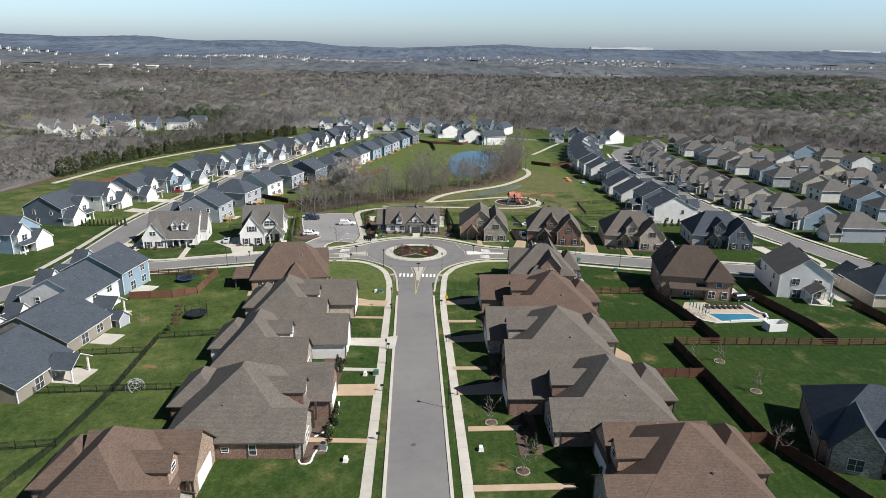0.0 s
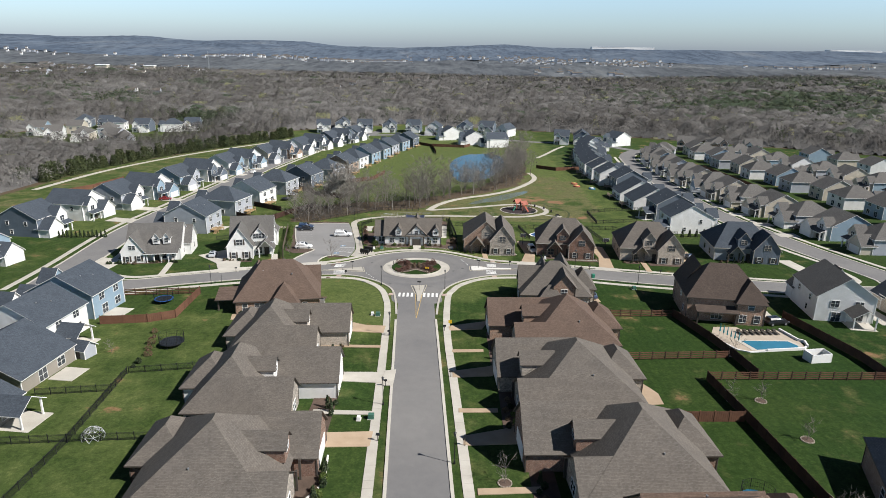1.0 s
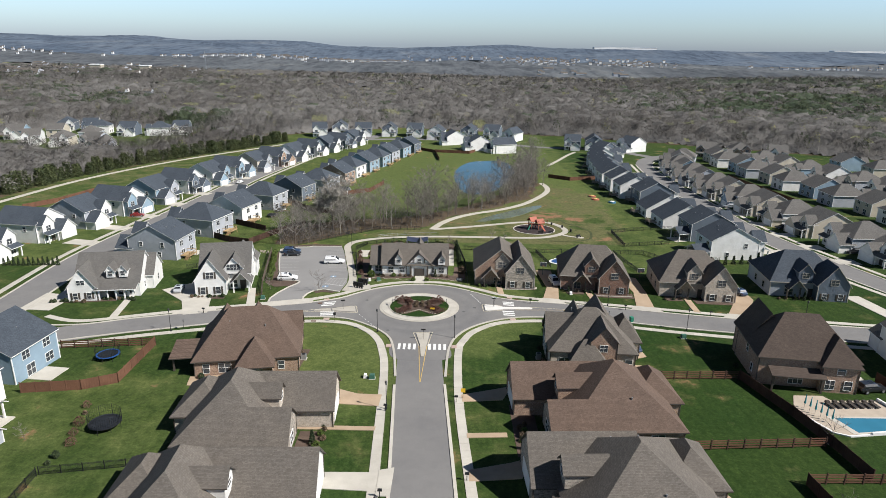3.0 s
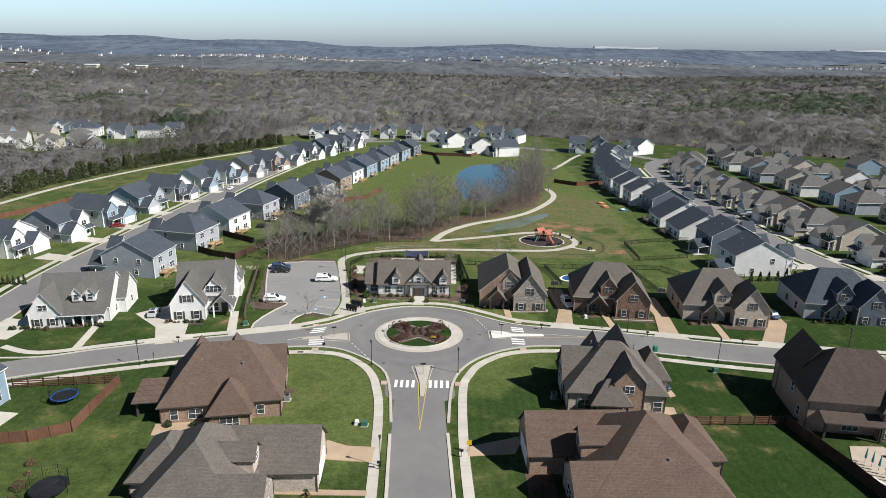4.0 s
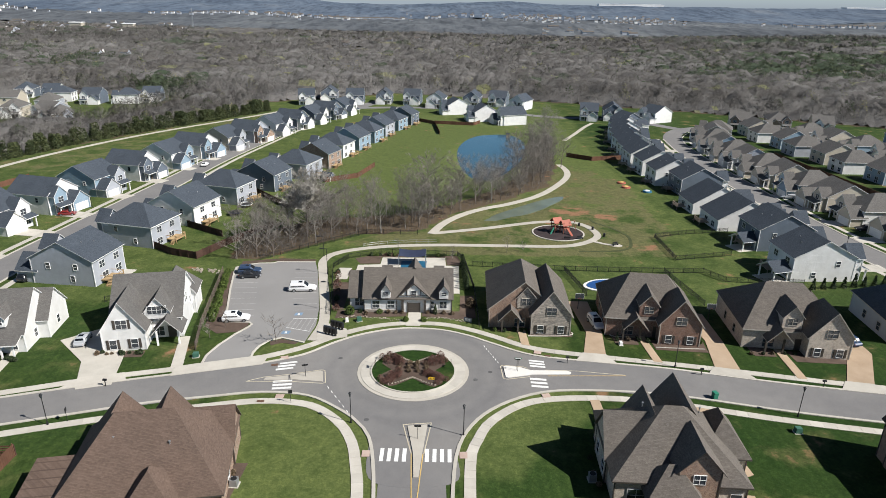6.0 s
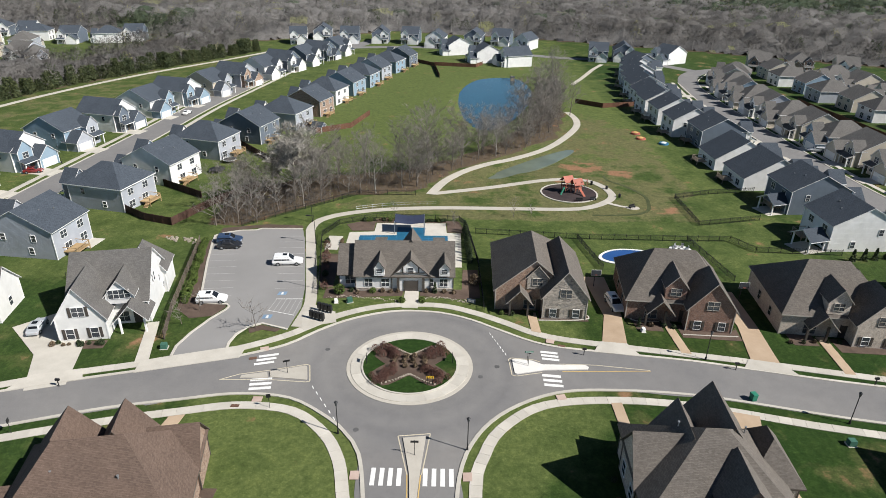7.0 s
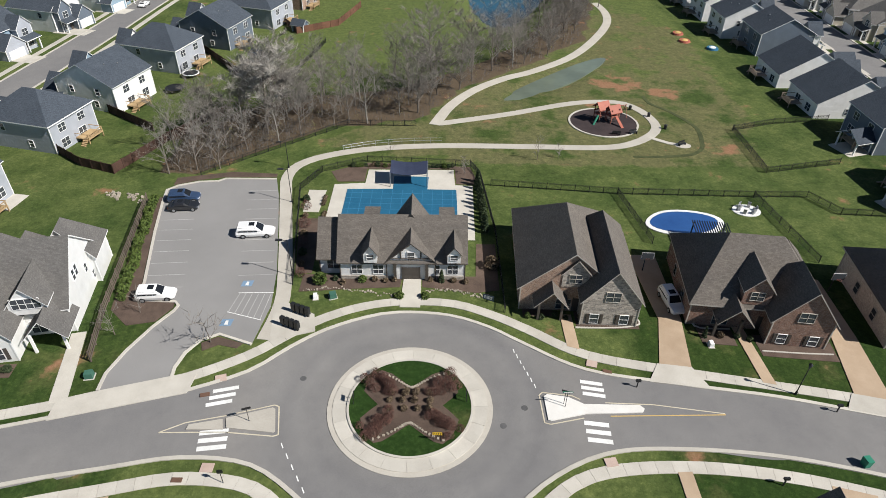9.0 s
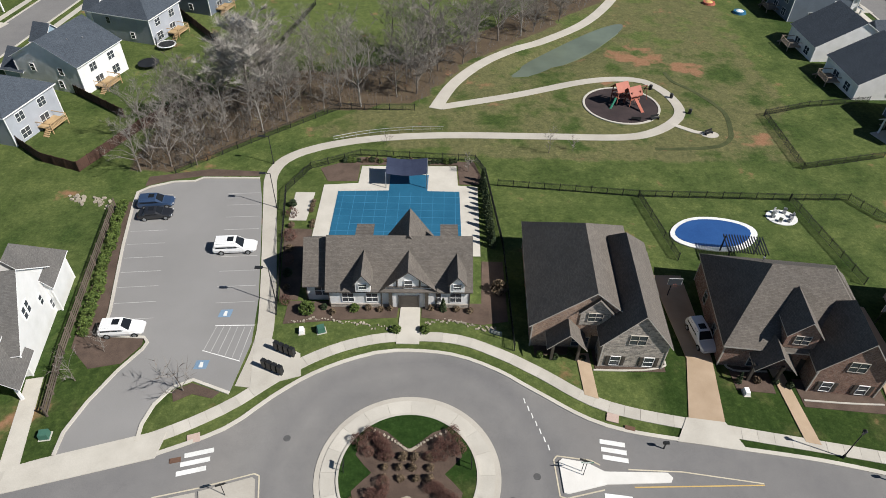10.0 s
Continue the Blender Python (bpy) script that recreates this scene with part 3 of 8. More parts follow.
footpath([(120, 173), (112, 206), (106.4, 250), (108, 300), (110, 350), (115.5, 398)], step=4)
footpath([(-168, 270), (-165, 320), (-155, 365), (-140, 404), (-115, 450), (-100, 480)], 1.3, mat=CONCRETE_OLD, name="greenway_path", label="long pale concrete path along the trees", step=4)
LOOP = [(-25.3, 181.6), (-24.7, 188), (-25.6, 194.7), (-28.0, 206.8), (-29.8, 215.6), (-30.6, 220.6), (-29.4, 225.0), (-25.1, 228.6), (-17, 231.6), (-4.9, 233.3), (12, 233.6), (24.8, 233.8), (31.1, 236.0), (36.2, 241), (37.2, 246), (35.4, 252), (31.5, 255.4), (22.5, 254.4), (8, 248), (-5.4, 243.0)]
footpath(LOOP, 0.95, mat=CONCRETE_OLD, name="park_path", label="pale concrete path looping through the meadow")
footpath([(-6.4, 242.4), (-3.2, 252), (2.2, 261), (9, 268), (16, 273), (26, 283), (34, 296), (41, 312), (43, 324), (42, 335)], 1.15, lift=0.08, mat=CONCRETE_OLD, name="park_path", label="pale concrete path climbing beside the creek trees")
footpath([(54, 392), (62, 410), (72, 434), (80, 450)], 1.0, mat=CONCRETE_OLD, name="park_path", label="pale concrete path near far houses")
footpath([(34.5, 238.6), (37.5, 236.2), (40, 235.4)], 0.5, lift=0.085, mat=CONCRETE_OLD, name="park_path", label="short concrete spur to a bench")

# the parking lot
FADED = grainy("faded_paint", (0.28, 0.275, 0.265), (0.44, 0.435, 0.42), 0.5, 6, 0.8, 0.1)
LOT = [(-42.8, 170), (-41.2, 173.3), (-41.4, 175.8), (-40.6, 179.4), (-39.1, 183.5), (-37.6, 186.4), (-37.4, 187.4), (-38.0, 188.1), (-42.8, 188.2), (-43.4, 192), (-46.4, 203.6), (-48.3, 212), (-48.9, 215.6), (-47.6, 217.0), (-44.6, 218.4), (-41.6, 218.7), (-40.6, 219.6), (-32.2, 219.8), (-30.8, 214.8), (-29.1, 206.8), (-26.7, 194.7), (-25.9, 187.6), (-26.6, 180.8), (-30.8, 182.4), (-32.7, 181.3), (-33.8, 179.2), (-34.2, 176.9), (-34.0, 175.0), (-33.0, 173.2)]
area("parking_lot", LOT, 0.046, ASPHALT_LOT, label="worn grey asphalt parking lot with stall lines", category="parking lot")
strip("kerb", LOT[1:18], 0.15, -0.2, 0.16, CONCRETE, 0.4, label="concrete kerb round the parking lot", category="kerb", smooth_line=False)
strip("kerb", LOT[22:28], 0.2, -0.15, 0.16, CONCRETE, 0.4, label="concrete kerb round a planted corner", category="kerb", smooth_line=False)
for pts in ([(-44.6, 169.2), (-31.6, 173.2), (-31.4, 176.0), (-33.0, 175.9), (-42.2, 172.9), (-44.8, 171.9)], [(18.6, 176.0), (25.2, 175.1), (24.0, 178.3), (20.2, 178.8)], [(38.9, 172.6), (45.8, 171.0), (44.6, 173.8), (40.4, 174.8)], [(57.4, 168.4), (64.6, 167.2), (63.4, 170.2), (59.4, 171)], [(-59.2, 165.0), (-50.6, 167.6), (-51.8, 169.9), (-57.8, 168.2)], [(-10.4, 107.2), (-8.6, 107.2), (-8.5, 113), (-10.4, 112.4)]):
    area("driveway_apron", pts, 0.145, CONCRETE, 0.3, label="concrete apron across the sidewalk", category="driveway")


def stripe(ax, ay, bx, by, width=0.1, mat=WHITE_LINE, lift=0.056, parent=None, name="road_marking"):
    d = Vector((bx - ax, by - ay)).normalized()
    q = Vector((-d.y, d.x)) * width / 2
    return area(name, [(ax + q.x, ay + q.y), (bx + q.x, by + q.y), (bx - q.x, by - q.y), (ax - q.x, ay - q.y)], lift, mat, 0.012, label="painted line on the asphalt", category="road marking")


for i in range(10):
    y = 190.6 + 2.68 * i
    x = -43.1 - 0.235 * (y - 190)
    stripe(x + 0.4, y, x + 5.2, y + 0.5, 0.07, FADED)
for i in range(9):
    y = 194 + 2.75 * i
    x = -25.8 - 0.195 * (y - 190)
    stripe(x - 5.0, y - 0.3, x - 0.4, y + 0.1, 0.07, FADED)
for i in range(6):
    stripe(-30.9 + 0.85 * i, 186.2 - 0.2 * i, -30.4 + 0.8 * i, 190.0, 0.08, FADED)
stripe(-31.0, 186.4, -26.5, 185.0)
stripe(-30.6, 190.1, -26.1, 190.3)
for x, y in ((-30.6, 184.4), (-30.0, 192.0)):
    area("parking_symbol", [(x - 0.7, y - 0.6), (x + 0.7, y - 0.5), (x + 0.8, y + 0.7), (x - 0.6, y + 0.6)], 0.06, BLUE_PAINT, 0.012, label="blue painted square with a white symbol", category="road marking")
    area("symbol_mark", [(x - 0.15, y - 0.35), (x + 0.3, y - 0.35), (x + 0.2, y + 0.4), (x - 0.1, y + 0.4)], 0.066, WHITE_LINE, 0.01, label="white painted symbol on a blue square", category="road marking")

# the roundabout


def ring_points(r, n=48):
    return [(HUB[0] + r * math.cos(math.tau * i / n), HUB[1] + r * math.sin(math.tau * i / n)) for i in range(n)]


apron = strip("island_apron", ring_points(7.65, 80), 1.05, -1.05, 0.10, CONCRETE_OLD, 0.35, True, label="ring of pale concrete round the island", category="apron", smooth_line=False)
for i in range(20):
    sector = []
    for r, k0, k1 in ((8.15, 0, 6), (6.62, 6, 0)):
        for k in range(7):
            u = k0 + (k1 - k0) * k / 6
            a = math.tau * (i + 0.004 + 0.992 * u / 6) / 20
            px, py = HUB[0] + r * math.cos(a), HUB[1] + r * math.sin(a)
            sector.append((px, py, land(px, py) + 0.15 + 0.003 * (i % 3)))
    piece = new("slab", Build().slab(sector, 0.06).mesh("slab", CONCRETE))
    piece.parent = apron
strip("kerb", ring_points(6.55, 80), 0.12, -0.12, 0.26, CONCRETE, 0.4, True, label="concrete kerb round the planted island", category="kerb", smooth_line=False)
area("island_lawn", ring_points(6.45, 80), 0.2, GROUND, 0.3, label="grass of the roundabout island", category="lawn")
area("island_bed", [(HUB[0] + r * math.cos(radians(a)), HUB[1] + r * math.sin(radians(a))) for a, r in ((0, 3.4), (20, 5.4), (55, 6.0), (72, 3.6), (90, 2.6), (108, 3.6), (125, 6.0), (160, 5.4), (180, 3.4), (200, 5.4), (235, 6), (255, 3.4), (270, 2.6), (285, 3.4), (305, 6), (340, 5.4))], 0.23, MULCH, 0.1, label="brown mulch bed on the roundabout island", category="planting bed", smooth_line=True)


def splitter(tri, spur, label, mat):
    area("traffic_island", tri, 0.16, mat, 0.3, label=label, category="traffic island")
    if spur:
        area("traffic_island_nose", spur, 0.15, mat, 0.3, label="narrow concrete nose of a traffic island", category="traffic island")


def outline(points, mat, width=0.13):
    for p, q in zip(points, points[1:]):
        stripe(*p, *q, width, mat)


splitter([(-7.7, 157.2), (-5.0, 157.6), (-5.5, 151.6), (-5.8, 146.8), (-6.4, 146.8), (-6.7, 151.6)], None, "small concrete traffic island in the south arm", CONCRETE_OLD)
splitter([(-26.5, 169.9), (-22.0, 171.4), (-21.7, 171.2), (-21.1, 168.4), (-21.3, 168.2), (-26.1, 168.7)], [(-30.1, 168.4), (-30.0, 169.0), (-26.8, 169.8), (-26.4, 168.5)], "tan concrete traffic island in the west arm", CONCRETE_OLD)
splitter([(6.6, 173.6), (7.0, 173.9), (9.3, 173.5), (10.8, 172.6), (16.7, 172.6), (17.1, 172.1), (16.8, 171.6), (10.8, 171.3), (7.0, 170.3), (6.7, 170.4)], None, "white concrete traffic island in the east arm", CONCRETE_NEW)
outline([(-32.7, 168.0), (-30.4, 169.3), (-26.7, 170.25), (-21.9, 171.8), (-21.4, 171.6), (-20.7, 168.0), (-21.2, 167.8), (-26.2, 168.2), (-32.7, 168.0)], PALE_LINE)
outline([(10.5, 173.3), (9.7, 173.8), (6.5, 174.2), (6.15, 173.8), (6.3, 170.1), (6.9, 169.9), (10.5, 170.8)], PALE_LINE)
outline([(-6.9, 151.4), (-8.3, 157.6), (-4.5, 158.1), (-5.3, 151.4)], PALE_LINE)
for i in range(4):
    for x in (-10.6 + 0.95 * i, -4.9 + 0.95 * i):
        stripe(x, 149.8, x, 152.4, 0.5)
for i in range(3):
    stripe(-29.1 + 0.1 * i, 171.6 + 0.95 * i, -26.5 + 0.1 * i, 172.3 + 0.95 * i, 0.5)
    stripe(-28.6 + 0.15 * i, 168.0 - 0.95 * i, -25.8 + 0.15 * i, 168.4 - 0.95 * i, 0.55)
    stripe(10.9, 174.2 + 0.85 * i, 13.3, 173.8 + 0.85 * i, 0.5)
    stripe(10.4, 170.2 - 1.05 * i, 12.9, 169.9 - 1.05 * i, 0.55)
for a, b in (((-6.9, 151.4), (-6.15, 137)), ((-5.4, 151.4), (-6.1, 137)), ((13.1, 172.9), (18.2, 172.75)), ((18.2, 172.75), (25.5, 171.7)), ((13.3, 171.1), (25.5, 171.55))):
    stripe(*a, *b, 0.12, PALE_LINE if a[1] > 172 else YELLOW_LINE)
for i in range(7):
    t = i / 7
    stripe(-20.2 + 5.2 * t, 167 - 8.6 * t, -19.9 + 5.2 * t, 166.4 - 8.6 * t, 0.11)
    stripe(3.9 + 2.20 * t, 180.8 - 6.30 * t, 4.0 + 2.20 * t, 180.2 - 6.30 * t, 0.11)

strip("drainage_ditch", [(38.4, 259.1), (38.8, 255.0), (41.3, 252.0), (43.3, 248.1), (44.7, 244.5), (44.9, 241.2), (43.4, 234.7), (41.3, 232.2), (39.3, 231.3), (34.9, 230.6), (29.6, 230.4)], 0.42, -0.42, 0.035, WET_GRASS, 0.2, label="narrow ditch of dark wet grass in the meadow", category="ditch")

# driveways and front walks
for mat, pts in (
    (AGGREGATE, [(-19, 89.2), (-10.4, 89.6), (-10.3, 93.4), (-19, 92.8)]), (AGGREGATE, [(-18.5, 76.2), (-10, 76.2), (-10, 77.2), (-18.5, 77.3)]),
    (CONCRETE, [(-19, 108.6), (-9, 108.0), (-9, 112), (-19, 111.8)]), (CONCRETE, [(-20, 98), (-10.6, 98), (-10.6, 99), (-20, 99.2)]),
    (AGGREGATE, [(-19, 129.4), (-12.2, 128.8), (-12, 132.4), (-16, 132.6), (-19, 134)]), (AGGREGATE, [(-24, 121.9), (-12, 121.9), (-12, 122.9), (-24, 123)]),
    (AGGREGATE, [(2.5, 90.2), (10, 90.8), (11, 96), (8.5, 94.6), (2.6, 92.6)]), (AGGREGATE, [(4, 79.6), (12, 80.2), (12, 81.4), (4, 80.8)]), (AGGREGATE, [(4.2, 66), (17, 66.8), (17, 68), (4.2, 67.2)]),
    (AGGREGATE, [(1.2, 110.4), (8, 111.2), (10, 116), (7, 114.6), (1.2, 112.8)]), (AGGREGATE, [(2, 99), (8, 99.3), (8, 100.4), (2, 100.2)]), (AGGREGATE, [(0.8, 130.6), (7.2, 131.4), (9, 136), (6, 134.8), (0.6, 132.8)]),
    (AGGREGATE, [(1.2, 120.4), (7, 120.8), (7, 121.9), (1.2, 121.6)]),
    (CONCRETE, [(-67.5, 180), (-61, 186.6), (-52, 176.4), (-46.5, 168.9), (-50.4, 167.6), (-55.5, 175.4)][:2] + [(-56.5, 182), (-54.6, 175.6), (-52.2, 166.4), (-56.8, 164.9), (-60.2, 173)]),
    (CONCRETE, [(-92, 166.4), (-92, 176.5), (-84.6, 175), (-85.4, 166)]), (CONCRETE, [(-70.9, 161.9), (-69.5, 162.4), (-72.2, 177.4), (-73.6, 177.2)]), (CONCRETE, [(-45.5, 171.4), (-43.8, 172.0), (-46.5, 182.4), (-48.1, 182)]),
    (AGGREGATE, [(21.6, 200), (25.4, 200), (25.2, 186.5), (23.9, 177.6), (20.3, 178.2), (22.4, 186.5)]), (AGGREGATE, [(10.3, 181.4), (11.7, 180.9), (11.6, 187), (10.2, 187)]), (AGGREGATE, [(31.3, 176.2), (32.7, 175.9), (32.3, 186), (31, 186)]),
    (AGGREGATE, [(42.2, 196), (46.2, 195), (45.6, 184), (44.4, 173.6), (40.6, 174.4), (42.6, 184)]), (AGGREGATE, [(52.4, 171.6), (53.8, 171.4), (54.6, 181), (53.2, 181.2)]), (AGGREGATE, [(66, 192), (70, 191.4), (69.2, 180), (63.3, 169.9), (59.5, 170.7), (65.6, 181)]),
    (AGGREGATE, [(30.6, 146.4), (35.0, 148.4), (34.4, 156), (36.4, 162.2), (32.6, 163.2), (30.6, 156)]), (AGGREGATE, [(18.4, 164.4), (19.8, 164.5), (19.8, 157), (18.4, 157)]), (AGGREGATE, [(-37.6, 152.6), (-35.6, 152.6), (-34.6, 160.8), (-36.4, 160.4)]), (CONCRETE, [(66, 140), (70, 140), (71, 158), (67, 158)]), (CONCRETE, [(91, 137), (95, 137), (95, 153), (91, 153.4)]), (CONCRETE, [(94, 166.4), (97.5, 166.2), (96, 184), (92, 184)]),
    (CONCRETE, [(-9.8, 187.9), (-7.2, 187.9), (-7.3, 196), (-9.5, 196)]), (CONCRETE, [(-24.6, 181.4), (-19.6, 183.2), (-20.2, 186.2), (-24, 188.4), (-25.6, 188)])):
    area("driveway" if mat is AGGREGATE else "paved_walk", pts, 0.1, mat, label="tan exposed-aggregate driveway" if mat is AGGREGATE else "pale concrete drive", category="driveway")
for x, y, s, rz in ((-28.6, 175.4, 1, 18), (-26.6, 164.0, 1, 0), (12.7, 178.6, 1, -15), (12.2, 165.4, 1, 10), (-12.6, 151.2, 1, 90), (-0.3, 151.2, 1, 90)):
    ob = area("ramp_paving", [(-0.6, -0.5), (0.6, -0.5), (0.6, 0.5), (-0.6, 0.5)], 0.0, PINKPAVE, 0.1, label="pinkish tactile paving at the crossing", category="paving")
    ob.matrix_basis = pose(x, y, land(x, y) + 0.13, 0, 0, rz)


# ---- houses ----
WINDOWS = {}


def lattice(xs, zs, y0, y1):
    """One connected frame: bars along every other gap of xs and zs, holes between them."""
    nx, nz = len(xs), len(zs)
    solid = lambda i, j: 0 <= i < nx - 1 and 0 <= j < nz - 1 and (i % 2 == 0 or j % 2 == 0)
    b = Build()
    b.v = [(x, y, z) for y in (y0, y1) for z in zs for x in xs]
    at = lambda s, i, j: s * nx * nz + j * nx + i
    for i in range(nx - 1):
        for j in range(nz - 1):
            if not solid(i, j):
                continue
            b.f.append((at(0, i, j), at(0, i + 1, j), at(0, i + 1, j + 1), at(0, i, j + 1)))
            for di, dj, p, q in ((-1, 0, (i, j), (i, j + 1)), (1, 0, (i + 1, j + 1), (i + 1, j)), (0, -1, (i + 1, j), (i, j)), (0, 1, (i, j + 1), (i + 1, j + 1))):
                if not solid(i + di, j + dj):
                    b.f.append((at(0, *p), at(0, *q), at(1, *q), at(1, *p)))
    b.m = [0] * len(b.f)
    return b


def window_mesh(w, h, frame_mat):
    key = (round(w, 2), round(h, 2), frame_mat.name)
    if key not in WINDOWS:
        t = 0.05
        n = max(1, round(w / 0.8))
        xs, zs = [-w / 2 - t, -w / 2], [-t, 0, h * 0.5 - 0.018, h * 0.5 + 0.018, h, h + t]
        for i in range(1, n):
            xs += [-w / 2 + w * i / n - 0.025, -w / 2 + w * i / n + 0.025]
        xs += [w / 2, w / 2 + t]
        b = lattice(xs, zs, -0.09, 0.02)
        g = Build()
        g.box(-w / 2, -0.045, 0, w / 2, 0.0, h)
        WINDOWS[key] = (b.mesh("window", frame_mat), g.mesh("pane", GLASS))
    return WINDOWS[key]


def garage_mesh(w, h, mat):
    key = ("garage", round(w, 2), round(h, 2), mat.name)
    if key not in WINDOWS:
        b = Build()
        prof = [(0.0, 0.0)]
        for i in range(4):
            z0, z1 = h * i / 4, h * (i + 1) / 4
            prof += [(-0.03, z0), (-0.08, z0 + 0.04), (-0.08, z1 - 0.04), (-0.03, z1)]
        prof.append((0.0, h))
        for x in (-w / 2, w / 2):
            b.v += [(x, y, z) for y, z in prof]
        k = len(prof)
        b.f = [(i, i + k, i + k + 1, i + 1) for i in range(k - 1)] + [tuple(range(k)), tuple(range(2 * k - 1, k - 1, -1))]
        b.m = [0] * len(b.f)
        WINDOWS[key] = b.mesh("garage_door", mat)
    return WINDOWS[key]


def door_mesh(w, h, mat):
    key = ("door", round(w, 2), round(h, 2), mat.name)
    if key not in WINDOWS:
        b = Build()
        b.box(-w / 2, -0.06, 0, w / 2, 0, h)
        for x in (-w / 4, w / 4):
            for z in (0.2, h * 0.52):
                b.box(x - w * 0.17, -0.085, z, x + w * 0.17, -0.06, z + h * 0.36, 0, 0.02)
        b.box(-w / 2 - 0.12, -0.1, 0, -w / 2, 0, h + 0.12).box(w / 2, -0.1, 0, w / 2 + 0.12, 0, h + 0.12)
        WINDOWS[key] = b.mesh("door", mat)
    return WINDOWS[key]


def wall_of(wing):
    """Closed walls of one wing with its gable triangles; corner boards in the trim colour."""
    cx, cy, w, d, h, kind, rise, z0 = wing[:8]
    b = Build()
    x0, x1, y0, y1 = cx - w / 2, cx + w / 2, cy - d / 2, cy + d / 2
    base = z0 if z0 > 0 else -1.0
    b.box(x0, y0, base, x1, y1, h)
    if kind == "gx":
        for x, s in ((x0, 1), (x1, -1)):
            tri = [(x, y0, h), (x, y1, h), (x, cy, h + rise)]
            b.face(tri[::-1] if s > 0 else tri)
    elif kind == "gy":
        for y, s in ((y0, 1), (y1, -1)):
            tri = [(x0, y, h), (x1, y, h), (cx, y, h + rise)]
            b.face(tri if s > 0 else tri[::-1])
    elif kind == "gyh":
        b.face([(x0, y0, h), (x1, y0, h), (cx, y0, h + rise)])
    if z0 <= 0:
        for x in (x0, x1):
            for y in (y0, y1):
                b.box(x - 0.07, y - 0.07, base, x + 0.07, y + 0.07, h - 0.05, 1)
    return b


def roof_of(wing, over=0.45):
    cx, cy, w, d, h, kind, rise, z0 = wing[:8]
    b = Build()
    t = 0.16
    if kind in ("gx", "gy"):
        half, run = (d / 2, w / 2) if kind == "gx" else (w / 2, d / 2)
        g = rise / half
        e, r = half + over, run + 0.35
        ze, zr = h - over * g + t, h + rise + t
        for s in (-1, 1):
            if kind == "gx":
                q = [(cx - r, cy, zr), (cx - r, cy + s * e, ze), (cx + r, cy + s * e, ze), (cx + r, cy, zr)]
                b.slab(q if s < 0 else q[::-1], 0.13, 0, 1)
            else:
                q = [(cx, cy + r, zr), (cx + s * e, cy + r, ze), (cx + s * e, cy - r, ze), (cx, cy - r, zr)]
                b.slab(q if s < 0 else q[::-1], 0.13, 0, 1)
    elif kind == "gyh":
        g = rise / (w / 2)
        e, ze, zr = w / 2 + over, h - over * g + t, h + rise + t
        y0, y1 = cy - d / 2 - 0.35, cy + d / 2 + over
        yr = y1 - e
        b.slab([(cx, yr, zr), (cx - e, y1, ze), (cx - e, y0, ze), (cx, y0, zr)], 0.16, 0, 1)
        b.slab([(cx, y0, zr), (cx + e, y0, ze), (cx + e, y1, ze), (cx, yr, zr)], 0.16, 0, 1)
        b.slab([(cx + e, y1, ze), (cx - e, y1, ze), (cx, yr, zr)], 0.16, 0, 1)
    elif kind == "hip":
        ex, ey = w / 2 + over, d / 2 + over
        m = min(ex, ey)
        g = rise / (min(w, d) / 2)
        ze, zr = h - over * g + t, h + rise + t
        lx, ly = ex - m, ey - m
        if len(wing) > 8:
            lx += wing[8]
        c = [(cx - ex, cy - ey, ze), (cx + ex, cy - ey, ze), (cx + ex, cy + ey, ze), (cx - ex, cy + ey, ze)]
        if lx >= ly:
            a, e = (cx - max(lx, 0.05), cy, zr), (cx + max(lx, 0.05), cy, zr)
            faces = [(c[0], c[1], e, a), (c[1], c[2], e), (c[2], c[3], a, e), (c[3], c[0], a)]
        else:
            a, e = (cx, cy - ly, zr), (cx, cy + ly, zr)
            faces = [(c[0], c[1], a), (c[1], c[2], e, a), (c[2], c[3], e), (c[3], c[0], a, e)]
        for f in faces:
            b.slab(list(f), 0.2, 0, 1)
    elif kind == "shed":
        x0, x1, y0, y1 = cx - w / 2 - 0.25, cx + w / 2 + 0.25, cy - d / 2 - 0.4, cy + d / 2
        b.slab([(x0, y0, h + t), (x1, y0, h + t), (x1, y1, h + rise + t), (x0, y1, h + rise + t)], 0.18, 0, 1)
    return b


SIDE = {"f": (0, -1, 0), "b": (0, 1, 180), "l": (-1, 0, -90), "r": (1, 0, 90)}


